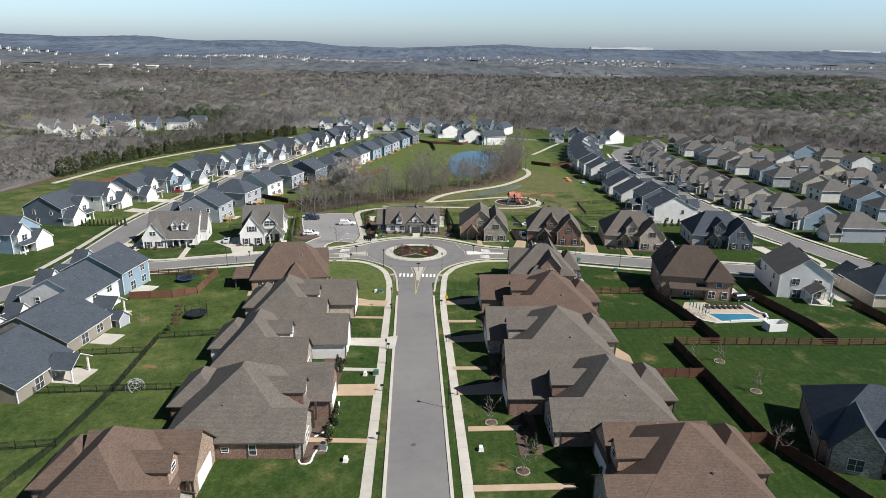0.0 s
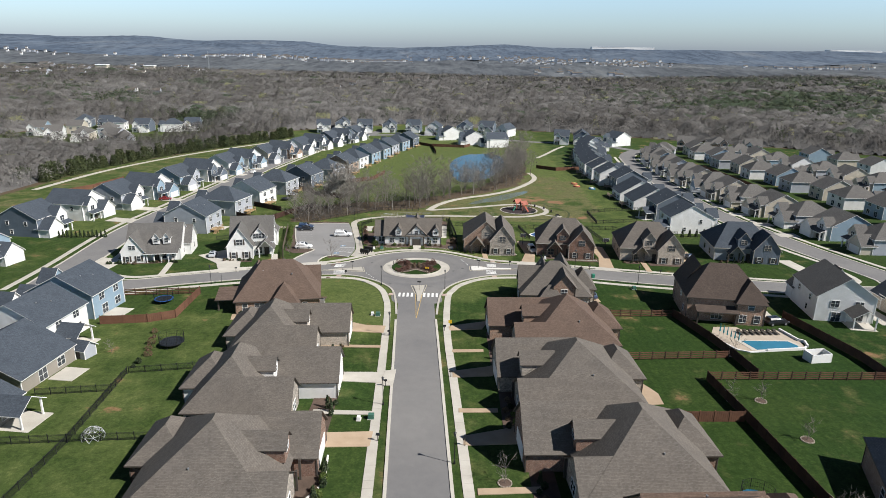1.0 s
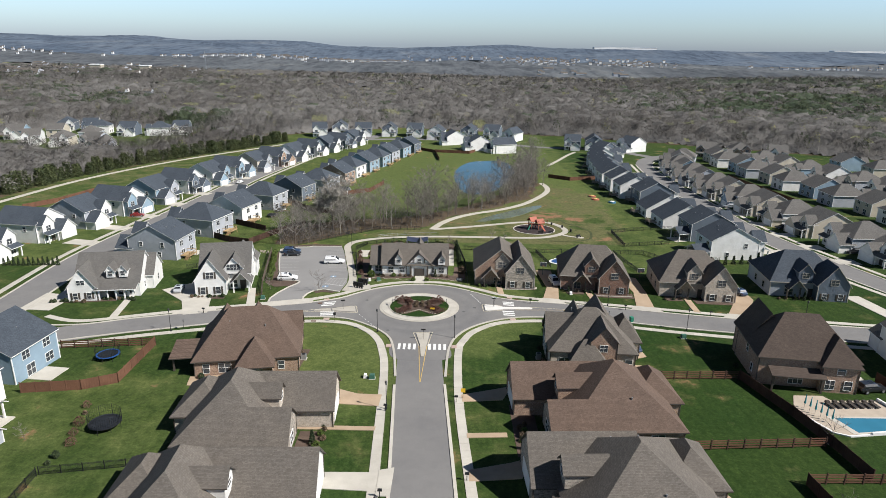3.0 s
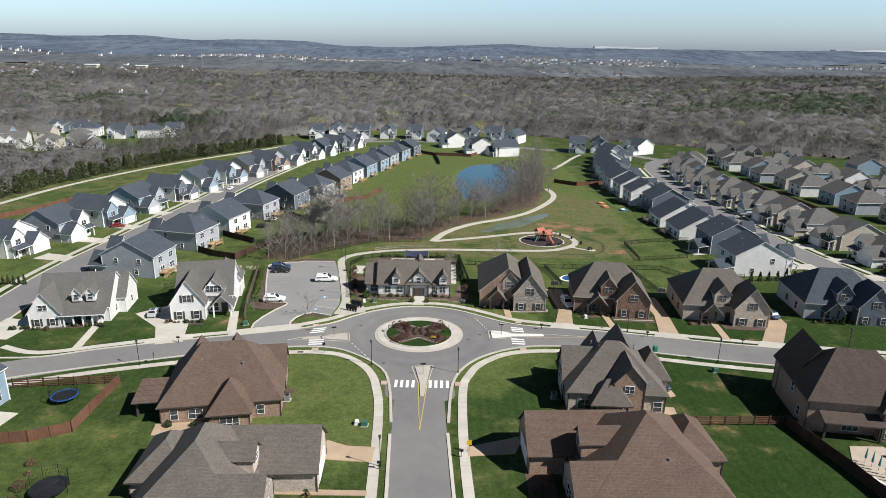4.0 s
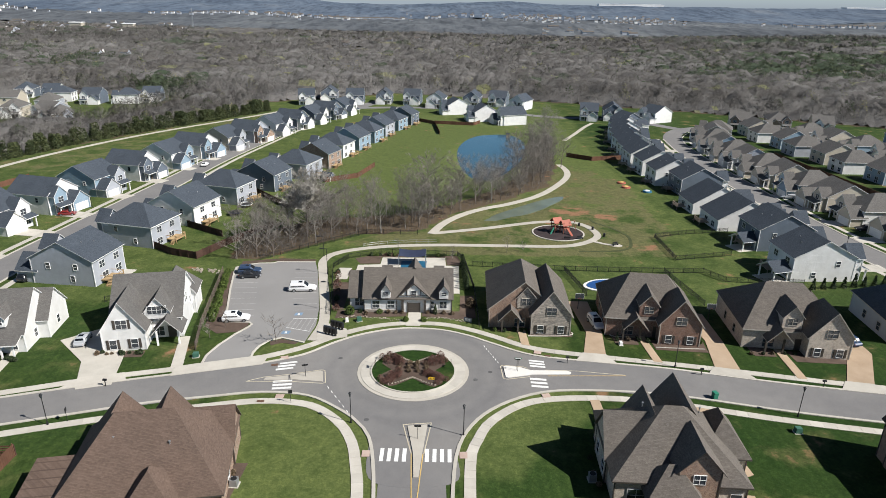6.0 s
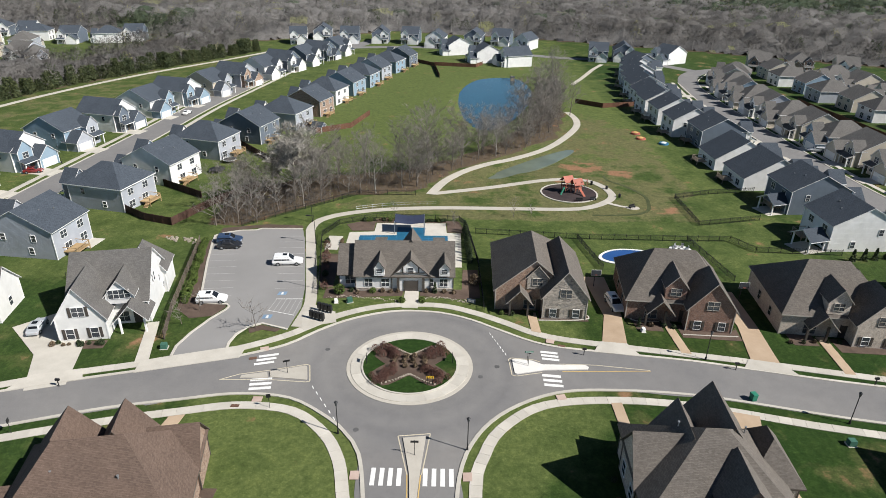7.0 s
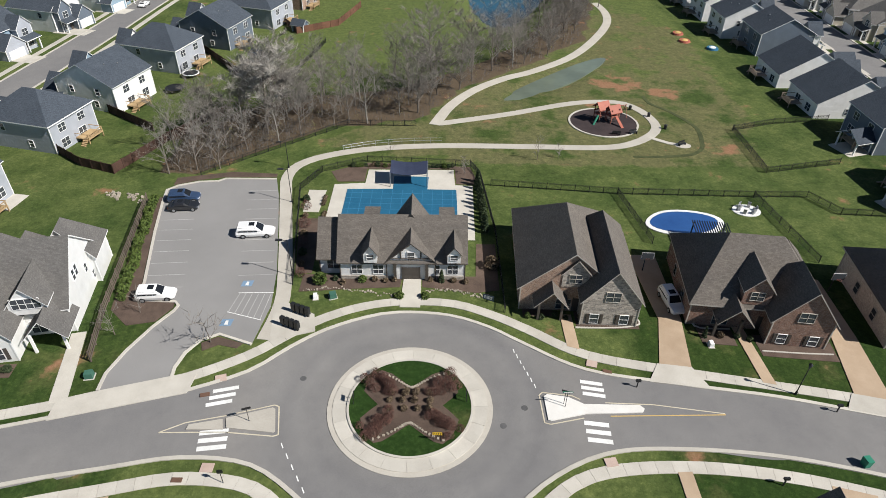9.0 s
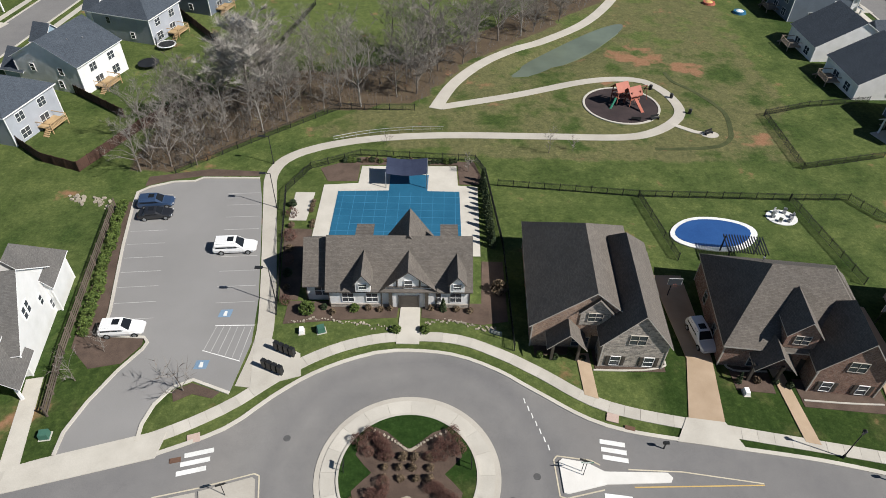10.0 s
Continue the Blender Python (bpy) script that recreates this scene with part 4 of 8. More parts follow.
def house(x, y, rz, wings, openings, walls, roofs, trim=TRIM, label="", group="", name="house", posts=(), vents=(), flip=False, dz=0.0):
    """A house: wings (centre x, y, width, depth, wall height, roof kind, rise, foot height), openings (wing, side, offset, sill, width, height, kind)."""
    h = thing(name, x, y, rz, label, "house" if name == "house" else name.replace("_", " "), group, dz=dz)
    sgn = -1 if flip else 1
    wings = [(sgn * w[0], *w[1:]) for w in wings]
    for i, wing in enumerate(wings):
        wm = walls[i] if isinstance(walls, (list, tuple)) else walls
        rm = roofs[i] if isinstance(roofs, (list, tuple)) else roofs
        if wm is not None:
            part("wall" if wing[7] <= 0 else "dormer_wall", wall_of(wing).mesh("wall", wm, trim), h)
        part("roof" if wing[7] <= 0 else "dormer_roof", roof_of(wing, 0.45 if wing[7] <= 0 else 0.25).mesh("roof", rm, trim), h)
    for wi, side, off, sill, w, hh, kind in openings:
        if flip:
            side = {"l": "r", "r": "l"}.get(side, side)
            off = -off if side in "fb" else off
        wg = wings[wi]
        sx, sy, turn = SIDE[side]
        px = wg[0] + (off if sy else sx * wg[2] / 2)
        py = wg[1] + (off if sx else sy * wg[3] / 2)
        at = pose(px + sx * 0.012, py + sy * 0.012, sill, 0, 0, turn)
        if kind == "win":
            fm, gm = window_mesh(w, hh, trim if trim is not TRIM_DARK else TRIM)
            part("pane", gm, part("window", fm, h, at=at))
        elif kind == "garage":
            part("garage_door", garage_mesh(w, hh, TRIM if walls is not WALL_WHITE else TRIM), h, "panelled white garage door", at)
        elif kind == "shut":
            fm, gm = window_mesh(w, hh, TRIM)
            part("pane", gm, part("window", fm, h, at=at))
            key = ("shut", round(hh, 2))
            if key not in WINDOWS:
                b = Build().box(-0.2, -0.06, -0.05, 0.2, 0, hh + 0.05)
                for z in (0.06, hh * 0.53):
                    b.box(-0.14, -0.085, z, 0.14, -0.06, z + hh * 0.4, 0, 0.02)
                WINDOWS[key] = b.mesh("shutter", TRIM_DARK)
            for q in (-w / 2 - 0.33, w / 2 + 0.33):
                part("shutter", WINDOWS[key], h, "dark panelled window shutter", at @ pose(q, 0, 0))
        else:
            part("door", door_mesh(w, hh, TRIM_DARK), h, "dark panelled door", at)
    for px, py, top, r in posts:
        part("porch_post", Build().box(-r, -r, -0.6, r, r, top).mesh("porch_post", TRIM if trim is TRIM else TRIM_DARK), h, at=pose(sgn * px, py, 0))
    for px, py, pz in vents:
        part("roof_vent", WINDOWS.setdefault("vent", Build().tube((0, 0, -0.4), (0, 0, 0.35), 0.07, 0.07, 8).tube((0, 0, 0.35), (0, 0, 0.5), 0.12, 0.12, 8).mesh("roof_vent", STEEL)), h, "short grey roof vent pipe", pose(sgn * px, py, pz))
    return h


def ranch(x, y, rz, wall, roof, label, flip=False, width=17.0, depth=17.0, rise=6.2, garage_wall=None, trim=TRIM_DARK, h=3.2, front=0.0, wing_out=0.0, garage=8.0):
    """One-storey house with a steep hip roof, a garage wing to the street, a front gable and a dormer."""
    gx, gd = width / 2 - garage / 2, 13.0
    pitch = rise / ((min(width, depth - 1)) / 2)
    gy = -depth / 2 - 2.2 - front + gd / 2
    wings = [(0, 0.5, width, depth - 1, h, "hip", rise, 0), (gx, gy, garage, gd, h, "gy", garage * 0.46, 0), (gx - 0.6, depth / 2 - 1, 9.0, 7.0, h - 0.2, "hip", 3.0, 0),
             (-width / 2 + 3.52, -depth / 2 + 3.6 - wing_out / 2, 7.0, 7.2 + wing_out, h - 0.03, "gy", 3.5 * pitch, 0), (0.2, -depth / 2 + 3.6, 3.0, 5.0, h + 2.6, "gy", 1.5, h + 0.6)]
    openings = [(1, "f", 0, 0.05, 4.9, 2.2, "garage"), (3, "f", 0, 0.8, 2.0, 1.6, "win"), (0, "f", -1.0, 0.1, 1.1, 2.2, "door"), (4, "f", 0, h + 1.6, 1.2, 0.9, "win"),
                (0, "l", -3, 1.0, 0.9, 1.5, "win"), (0, "l", 0.6, 1.4, 0.9, 0.7, "win"), (0, "l", 4.5, 0.9, 1.8, 1.5, "win"), (0, "r", 3, 1, 1.0, 1.4, "win"), (2, "b", 0, 0.9, 1.8, 1.5, "win"), (0, "b", -3.5, 0.1, 2.0, 2.2, "win")]
    walls = [wall, garage_wall or wall, wall, STONE, wall]
    hs = house(x, y, rz, wings, openings, walls, roof, trim, label, "houses along the street", flip=flip, posts=((0.6, -depth / 2 - 0.2, h - 0.2, 0.14), (-1.6, -depth / 2 - 0.2, h - 0.2, 0.14)),
               vents=((width * 0.22, -1.5, h + rise * 0.55), (width * 0.3, 2.5, h + rise * 0.42), (-width * 0.3, 2, h + rise * 0.42)))
    return hs


def two_storey(x, y, rz, wall, roof, label, flip=False, width=10.5, depth=13.5, roof_kind="gx", rise=3.6, accent=None, group="houses in rows", h=5.8, trim=TRIM, deck=None, detail=2):
    """Two-storey house: main body, a garage wing to the street with its own gable, an upper front gable and a porch."""
    ac = accent or wall
    gx = width / 2 - 3.1
    wings = [(0, 0, width, depth, h, roof_kind, rise, 0), (gx, -depth / 2 - 1.3, 6.0, 4.4, 3.0, "gy", 2.6, 0), (-width / 2 + 2.6, -depth / 2 - 0.25, 4.4, 3.0, h, "gy", 2.3, 0), (-width / 2 + 2.4, -depth / 2 - 2.4, 4.2, 1.8, 2.7, "shed", 0.8, 0)]
    openings = [(1, "f", 0, 0.05, 4.6, 2.2, "garage"), (2, "f", 0, 3.6, 1.7, 1.5, "win"), (2, "f", 1.2, 0.2, 1.0, 2.1, "door")]
    if detail > 0:
        openings += [(2, "f", -0.8, 0.8, 1.4, 1.5, "win"), (0, "f", gx, 3.9, 1.6, 1.3, "win"), (0, "b", -2.6, 3.5, 1.6, 1.4, "win"), (0, "b", 2.2, 3.5, 1.6, 1.4, "win"), (0, "b", -2.8, 0.7, 1.8, 1.5, "win"), (0, "b", 1.6, 0.3, 1.8, 2.0, "win")]
    if detail > 1:
        openings += [(0, "l", -3, 3.6, 0.9, 1.3, "win"), (0, "l", 2, 1.0, 0.9, 1.3, "win"), (0, "r", -3, 3.6, 0.9, 1.3, "win"), (0, "r", 3, 3.6, 0.9, 1.3, "win"), (0, "r", 2, 1.0, 0.9, 1.3, "win")]
    if h < 4.4:
        openings = [o for o in openings if o[3] < 3]
    walls = [wall, ac, ac, None]
    hs = house(x, y, rz, wings, openings, walls, roof, trim, label, group, flip=flip, posts=((-width / 2 + 0.6, -depth / 2 - 3.1, 2.7, 0.13), (-width / 2 + 4.3, -depth / 2 - 3.1, 2.7, 0.13)),
               vents=((1.5, 2.5, h + rise * 0.6), (-1, 3.5, h + rise * 0.45)) if detail > 1 else ())
    if deck:
        d = Build().box(-1.9, depth / 2, 0.9, 1.9, depth / 2 + 2.8, 1.05)
        for q in (-1.8, 1.8):
            d.box(q - 0.07, depth / 2 + 2.6, -0.6, q + 0.07, depth / 2 + 2.74, 2.0)
        d.box(-1.9, depth / 2 + 2.66, 1.85, 1.9, depth / 2 + 2.76, 1.95).box(-1.9, depth / 2, 1.85, -1.8, depth / 2 + 2.76, 1.95).box(1.8, depth / 2, 1.85, 1.9, depth / 2 + 2.76, 1.95)
        for i in range(13):
            q = -1.85 + 0.3 * i
            d.box(q, depth / 2 + 2.69, 1.05, q + 0.05, depth / 2 + 2.73, 1.85)
        for i in range(5):
            d.box(1.9 + 0.28 * i, depth / 2 + 1.6, 0.75 - 0.2 * i, 2.2 + 0.28 * i, depth / 2 + 2.6, 0.85 - 0.2 * i)
        part("deck", d.mesh("deck", deck), hs, "timber deck with rails and steps", pose(1.4 if not flip else -1.4, 0, 0))
    return hs


# the street's west side
ranch(-37.2, 62.4, 92, BRICK_BROWN, ROOF_BROWN, "one-storey brown-roofed brick house beside the street", width=18, depth=15, front=-1.6, wing_out=1.6)
ranch(-27.4, 81.2, 92, BRICK_RED, ROOF_GREY, "red brick one-storey house with a grey shingle roof", width=18.4, depth=18)
ranch(-31.4, 102.0, 92.5, WALL_WHITE, ROOF_GREY, "one-storey house with white garage wing and grey roof", width=16.4, depth=12.6, front=6.0, rise=5.4, wing_out=2.4, garage_wall=WALL_WHITE)
ranch(-30.9, 121.8, 92.5, BRICK_PALE, ROOF_GREY, "pale brick one-storey house with a grey shingle roof", width=16.4, depth=13.6, front=3.8, rise=5.6, wing_out=1.0)
# the corner house with the brown roof
house(-36.6, 145.8, 10, [(0, 0, 17.0, 14.0, 3.4, "hip", 6.2, 0, 1.7), (1.5, -6.4, 5.6, 6.4, 3.2, "hip", 3.4, 0), (-5.0, 5.6, 6.0, 5.0, 3.4, "gy", 3.6, 0), (0.6, 6.2, 5.0, 4.6, 3.4, "gy", 3.6, 0), (6.4, 4.2, 4.6, 5.4, 3.4, "gx", 3.2, 0), (-10.2, -1.5, 5.0, 6.2, 2.7, "shed", 0.5, 0)],
      [(0, "f", -3.6, 0.9, 2.0, 1.6, "win"), (0, "f", -6.6, 0.9, 1.0, 1.6, "win"), (0, "f", 5.6, 0.9, 1.0, 1.4, "win"), (1, "f", 0, 0.1, 2.6, 2.2, "win"), (0, "r", -2, 1, 1, 1.4, "win"), (0, "l", 0, 0.9, 1.2, 1.4, "win")],
      [BRICK_BROWN, BRICK_BROWN, BRICK_BROWN, BRICK_BROWN, BRICK_BROWN, None], ROOF_BROWN, TRIM_DARK, "brown-roofed brick corner house with steep front gables", "houses along the street", vents=((-3, -2, 7.5), (3, -3, 7), (-4, -4, 5.6)), posts=((-12.4, -4.2, 2.7, 0.14), (-12.4, 1.2, 2.7, 0.14)))
# the street's east side
ranch(29.2, 67.2, -87, BRICK_BROWN, ROOF_BROWN, "dark brick one-storey house with a brown shingle roof", flip=True, width=16.6, depth=18, front=-3.2, wing_out=1.5, garage=7.4)
ranch(24.0, 85.4, -87.5, BRICK_RED, ROOF_GREY, "dark brick one-storey house with a grey roof", flip=True, width=18, depth=17.4, front=2.8, garage=9.4)
ranch(20.0, 106.0, -87.5, STONE, ROOF_GREY, "stone-fronted one-storey house with a grey roof", flip=True, width=18.5, depth=18.5, garage=9.0)
ranch(22.2, 127.0, -87.5, BRICK_BROWN, ROOF_BROWN, "brown brick one-storey house with a brown roof", flip=True, width=17, depth=17.4, front=2.8, wing_out=1.0)
# the corner house with the grey roof and the brown one beyond it
house(24.0, 148.8, -3, [(0, 0, 14.6, 12.5, 4.0, "hip", 5.4, 0), (-1.2, -6.2, 5.4, 4.4, 3.4, "hip", 2.6, 0), (1.6, -4.4, 4.6, 5.0, 6.0, "gy", 2.6, 0), (2.3, 4.6, 6.6, 7.0, 4.2, "gy", 4.6, 0), (-2.2, 2.4, 5.2, 5.6, 4.6, "gy", 4.0, 0), (-5.0, 0.6, 5.2, 6.4, 4.0, "gx", 4.0, 0), (6.6, 2.4, 5.0, 7.0, 4.0, "hip", 3.2, 0)],
      [(0, "f", -4.8, 0.9, 2.0, 1.6, "win"), (2, "f", 0, 4.2, 1.3, 1.2, "win"), (0, "f", 6.2, 0.9, 1.2, 1.6, "win"), (2, "f", -0.6, 0.2, 1.6, 2.1, "win"), (5, "l", -2, 0.9, 1.2, 1.6, "win"), (5, "l", 1.4, 0.9, 1.2, 1.6, "win"), (6, "r", -1, 0.9, 1.2, 1.4, "win")],
      [BRICK_PALE, None, BRICK_BROWN, BRICK_PALE, BRICK_PALE, BRICK_PALE, BRICK_PALE], ROOF_GREY, TRIM_DARK, "pale brick corner house with many grey hips and gables", "houses along the street", vents=((-3, 2, 8), (4, 2.4, 7.4)), posts=((-3.6, -8.2, 3.2, 0.16), (1.2, -8.2, 3.2, 0.16)))
house(59.0, 143.6, -8, [(0, 0, 15.5, 12.0, 5.6, "hip", 5.4, 0, 1.0), (-4.4, 4.6, 6.4, 7.0, 5.6, "gy", 4.6, 0), (4.6, -3.6, 5.6, 7.4, 5.4, "hip", 3.4, 0), (-2.0, -6.4, 8.0, 3.4, 3.0, "shed", 1.0, 0)],
      [(0, "f", -1.6, 0.8, 2.2, 1.7, "win"), (2, "f", 0, 3.6, 1.2, 1.4, "win"), (2, "f", -1.4, 0.9, 1.4, 1.6, "win"), (2, "f", 1.4, 0.9, 1.2, 1.6, "win"), (0, "l", 0, 3.4, 0.9, 1.4, "win"), (0, "l", -3.2, 1.2, 0.9, 1.4, "win")],
      [BRICK_BROWN, BRICK_BROWN, BRICK_BROWN, None], ROOF_UMBER, TRIM_DARK, "tall brown brick house with a steep brown roof and patio", "houses along the street", posts=((-5.8, -7.9, 3.0, 0.16), (1.8, -7.9, 3.0, 0.16)))
two_storey(84.5, 145.0, 172, WALL_WHITE, ROOF_TAN, "white two-storey house with grey-brown roof and back porch", width=11.5, depth=13, roof_kind="gy", rise=4.0, detail=2)
two_storey(102.5, 140.0, 180, BRICK_PALE, ROOF_DARK, "pale brick two-storey house with a dark roof", width=12, depth=13, roof_kind="hip", rise=4.6, h=3.6, detail=1)
house(61.0, 77.5, -20, [(0, 0, 17.0, 14.0, 4.0, "hip", 5.2, 0, 1.0), (-4.5, -6.2, 6.0, 5.4, 4.0, "gy", 3.8, 0), (3.4, -6.6, 5.0, 4.0, 4.0, "gy", 3.2, 0), (2.0, -3.5, 3.6, 5, 7.0, "gy", 2, 4.6)],
      [(1, "f", 0, 0.9, 1.8, 1.7, "win"), (2, "f", 0, 0.9, 1.8, 1.7, "win"), (3, "f", 0, 5.6, 1.6, 1.2, "win"), (0, "l", -2, 0.9, 1.2, 1.6, "win"), (0, "f", 0.4, 0.1, 1.2, 2.2, "door")],
      [BRICK_BROWN, STONE, STONE, STONE], ROOF_DARK, TRIM_DARK, "stone-fronted house with a dark roof behind a dark fence", "houses along the street")

# the row beyond the roundabout
def farmhouse(x, y, rz, flip, label):
    return house(x, y, rz, [(-0.9, 0.4, 11.2, 12.4, 4.2, "gx", 5.4, 0), (-3.6, -6.2, 6.6, 7.5, 4.2, "gy", 4.8, 0), (1.2, -4.2, 4.0, 5.0, 5.6, "gy", 2.4, 4.2), (2.9, -7.0, 4.0, 4.4, 2.9, "gy", 2.2, 0), (2.2, 6.6, 6.2, 5.6, 4.2, "gyh", 4.2, 0), (-2.4, 6.2, 3.4, 4.0, 4.2, "gyh", 2.6, 0), (-5.4, 6.2, 3.0, 4.0, 4.2, "gyh", 2.4, 0)],
                 [(1, "f", 0, 4.4, 1.6, 1.5, "shut"), (1, "f", -1.7, 0.8, 1.0, 1.6, "shut"), (1, "f", 1.6, 0.8, 1.0, 1.6, "shut"), (2, "f", 0, 5.1, 3.0, 1.4, "win"), (0, "f", 1.8, 0.6, 1.6, 1.7, "win"), (0, "f", 3.9, 0.1, 1.1, 2.2, "door"),
                  (0, "r", -2.0, 4.6, 0.7, 1.5, "win"), (0, "r", -1.0, 4.6, 0.7, 1.5, "win"), (0, "r", 1.6, 3.0, 0.7, 1.2, "win"), (0, "r", 3.2, 0.8, 0.8, 1.2, "win"), (0, "l", 0, 1, 1, 1.5, "win"), (0, "l", -3, 4.4, 1, 1.5, "win")],
                 [WALL_WHITE, WALL_WHITE, WALL_WHITE, None, WALL_WHITE, WALL_WHITE, WALL_WHITE], ROOF_TAN, TRIM, label, "houses beyond the roundabout", flip=flip, posts=((1.2, -8.9, 2.9, 0.13), (4.6, -8.9, 2.9, 0.13)))


farmhouse(-53.4, 187.4, 11, False, "white farmhouse-style house with tan-grey shingle roof")
house(-78.2, 180.4, 10, [(0, 0.4, 13.4, 12.0, 3.6, "gx", 5.2, 0), (-4.6, -4.6, 5.6, 6.5, 3.6, "gy", 4.0, 0), (0.8, -3.2, 1.7, 4.0, 6.2, "gy", 1.2, 4.6), (3.4, -3.2, 1.7, 4.0, 6.2, "gy", 1.2, 4.6), (2.3, -6.8, 8.2, 2.4, 2.7, "shed", 0.7, 0), (5.4, 3.4, 6.0, 8.0, 3.6, "gx", 3.8, 0)],
      [(1, "f", 0, 4.0, 1.6, 1.1, "win"), (1, "f", -1.4, 0.8, 0.9, 1.4, "shut"), (1, "f", 1.4, 0.8, 0.9, 1.4, "shut"), (2, "f", 0, 5.0, 0.9, 1.1, "win"), (3, "f", 0, 5.0, 0.9, 1.1, "win"), (0, "f", 0.6, 0.1, 1.1, 2.2, "door"), (0, "f", 2.6, 0.7, 1.0, 1.5, "win"), (0, "f", 5.0, 0.7, 1.0, 1.5, "win"), (0, "r", -2, 0.9, 1.0, 1.4, "win"), (5, "r", 0, 0.9, 1.0, 1.4, "win")],
      [WALL_WHITE, WALL_WHITE, WALL_WHITE, WALL_WHITE, None, WALL_WHITE], ROOF_TAN, TRIM, "white board house with two dormers and a long porch", "houses beyond the roundabout", posts=tuple((-1.2 + 1.75 * i, -7.8, 2.7, 0.12) for i in range(5)), vents=((-3, 2, 7.6), (2, 3, 7)))


def gabled_brick(x, y, rz, wall, accent, roof, label, flip=False, width=14.0, depth=17.0, main="gyh", rise=5.2, back=0.0):
    mw = width - 2.4
    long = 9.0 if main == "hip" else 16.0
    if main == "hip":
        body = (-0.2, 0.6 + back / 2, width - 0.9, depth - 1.6 + back, 4.0, "hip", 5.4, 0, 2.4)
    else:
        body = (-1.2, 0.6 + back / 2, mw, depth - 1.6 + back, 4.0, main, rise, 0)
    return house(x, y, rz, [body, (width / 2 - 3.8, -depth / 2 + 3.4 + (long - 9) / 2, 6.8, long, 4.4, "gyh", 4.3, 0), (-3.0 if main == "hip" else -3.6, -depth / 2 + 0.6, 3.4, 2.6, 3.0, "gy", 1.9, 0), (-0.8, -depth / 2 + 3.6, 3.2, 4.6, 6.4, "gy", 1.9, 4.2), (width / 2 - 3.2, depth / 2 - 3.6, 6.0, 6.4, 4.0, "hip", 3.4, 0)],
                 [(1, "f", 0, 4.2, 1.7, 1.4, "win"), (1, "f", -1.8, 0.7, 1.0, 1.4, "shut"), (1, "f", 1.8, 0.7, 1.0, 1.4, "shut"), (3, "f", 0, 4.9, 1.5, 1.2, "win"), (0, "f", -3.8 if main == "hip" else -0.6, 0.6, 1.8, 1.5, "win"), (0, "f", 1.2, 0.1, 1.2, 2.2, "door"), (0, "l", -3, 0.8, 1, 1.5, "win"), (0, "l", 2, 0.8, 1, 1.5, "win"), (1, "r", 0, 0.8, 1, 1.5, "win"), (4, "r", 0, 0.8, 1, 1.5, "win")],
                 [wall, accent, None, accent, wall], roof, TRIM_TAN, label, "houses beyond the roundabout", flip=flip, posts=((-5.0, -depth / 2 - 0.4, 3.0, 0.15), (-2.2, -depth / 2 - 0.4, 3.0, 0.15)), vents=((-4.4, 3, 6), (-2.5, 5, 6.6)))


gabled_brick(12.6, 193.4, -2, BRICK_BROWN, STONE, ROOF_GREY, "brick house with stone front gable and dark roof", width=14.5, depth=14, back=4.5)
gabled_brick(33.9, 190.6, -6, BRICK_RED, BRICK_RED, ROOF_GREY, "red-brown brick house with grey gabled roof", width=16.1, depth=14, main="hip", back=1.2)
gabled_brick(56.8, 186.8, -6, BRICK_PALE, BRICK_PALE, ROOF_GREY, "pale stone and brick house with a grey-brown roof", width=17, depth=14, main="hip", back=2.4)
gabled_brick(83.4, 188.6, -6, WALL_GREY, WALL_SLATE, ROOF_DARK, "slate-grey house with dark blue-black roof and pale trim", width=17, depth=14, main="hip", back=2.0)

# the clubhouse
club = house(-10.4, 198.2, 1, [(0.6, 0, 16.4, 9.0, 3.3, "gx", 4.0, 0), (-8.2, 0.6, 4.4, 8.0, 3.0, "gx", 3.4, 0), (1.7, -2.1, 6.4, 5.0, 3.2, "gy", 3.0, 0), (-3.5, -3.2, 1.7, 4.0, 4.9, "gy", 1.3, 3.4), (7.3, -3.2, 1.7, 4.0, 4.9, "gy", 1.1, 3.4), (1.7, 2.2, 5.8, 4.4, 3.2, "gy", 4.4, 0), (-3.6, 1.6, 1.6, 2.8, 7.0, "shed", -0.5, 5.0), (6.4, 1.6, 1.6, 2.8, 7.0, "shed", -0.5, 5.0)],
             [(3, "f", 0, 3.9, 0.9, 0.8, "win"), (4, "f", 0, 3.9, 0.9, 0.8, "win"), (2, "f", 0, 3.5, 0.9, 1.2, "win"), (2, "f", 0, 0.1, 2.2, 2.1, "door")] + [(0, "f", q, 1.1, 1.3, 1.4, "win") for q in (-6.0, -3.2, 4.2, 6.6)] + [(1, "f", -0.4, 1.0, 1.6, 1.5, "win"), (0, "r", 0, 1, 1.2, 1.5, "win")],
             [WALL_WHITE, WALL_WHITE, WALL_WHITE, WALL_WHITE, WALL_WHITE, WALL_WHITE, None, None], ROOF_GREY, TRIM_DARK, "white clubhouse with grey shingle roof and timbered gable", "", name="clubhouse", posts=((-0.4, -4.8, 3.1, 0.2), (3.8, -4.8, 3.1, 0.2)))
for q0, q1 in ((-7.5, -0.7), (4.1, 8.7)):
    part("stone_plinth", Build().box(q0, -4.66, -0.6, q1, -4.46, 0.75).mesh("stone_plinth", STONE), club, "low stone plinth")
for q in (-3.6, 6.4):
    part("dormer_wall", Build().box(q - 0.8, 0.4, 4.4, q + 0.8, 2.9, 6.55).mesh("dormer_wall", WALL_WHITE), club)
bt = Build()
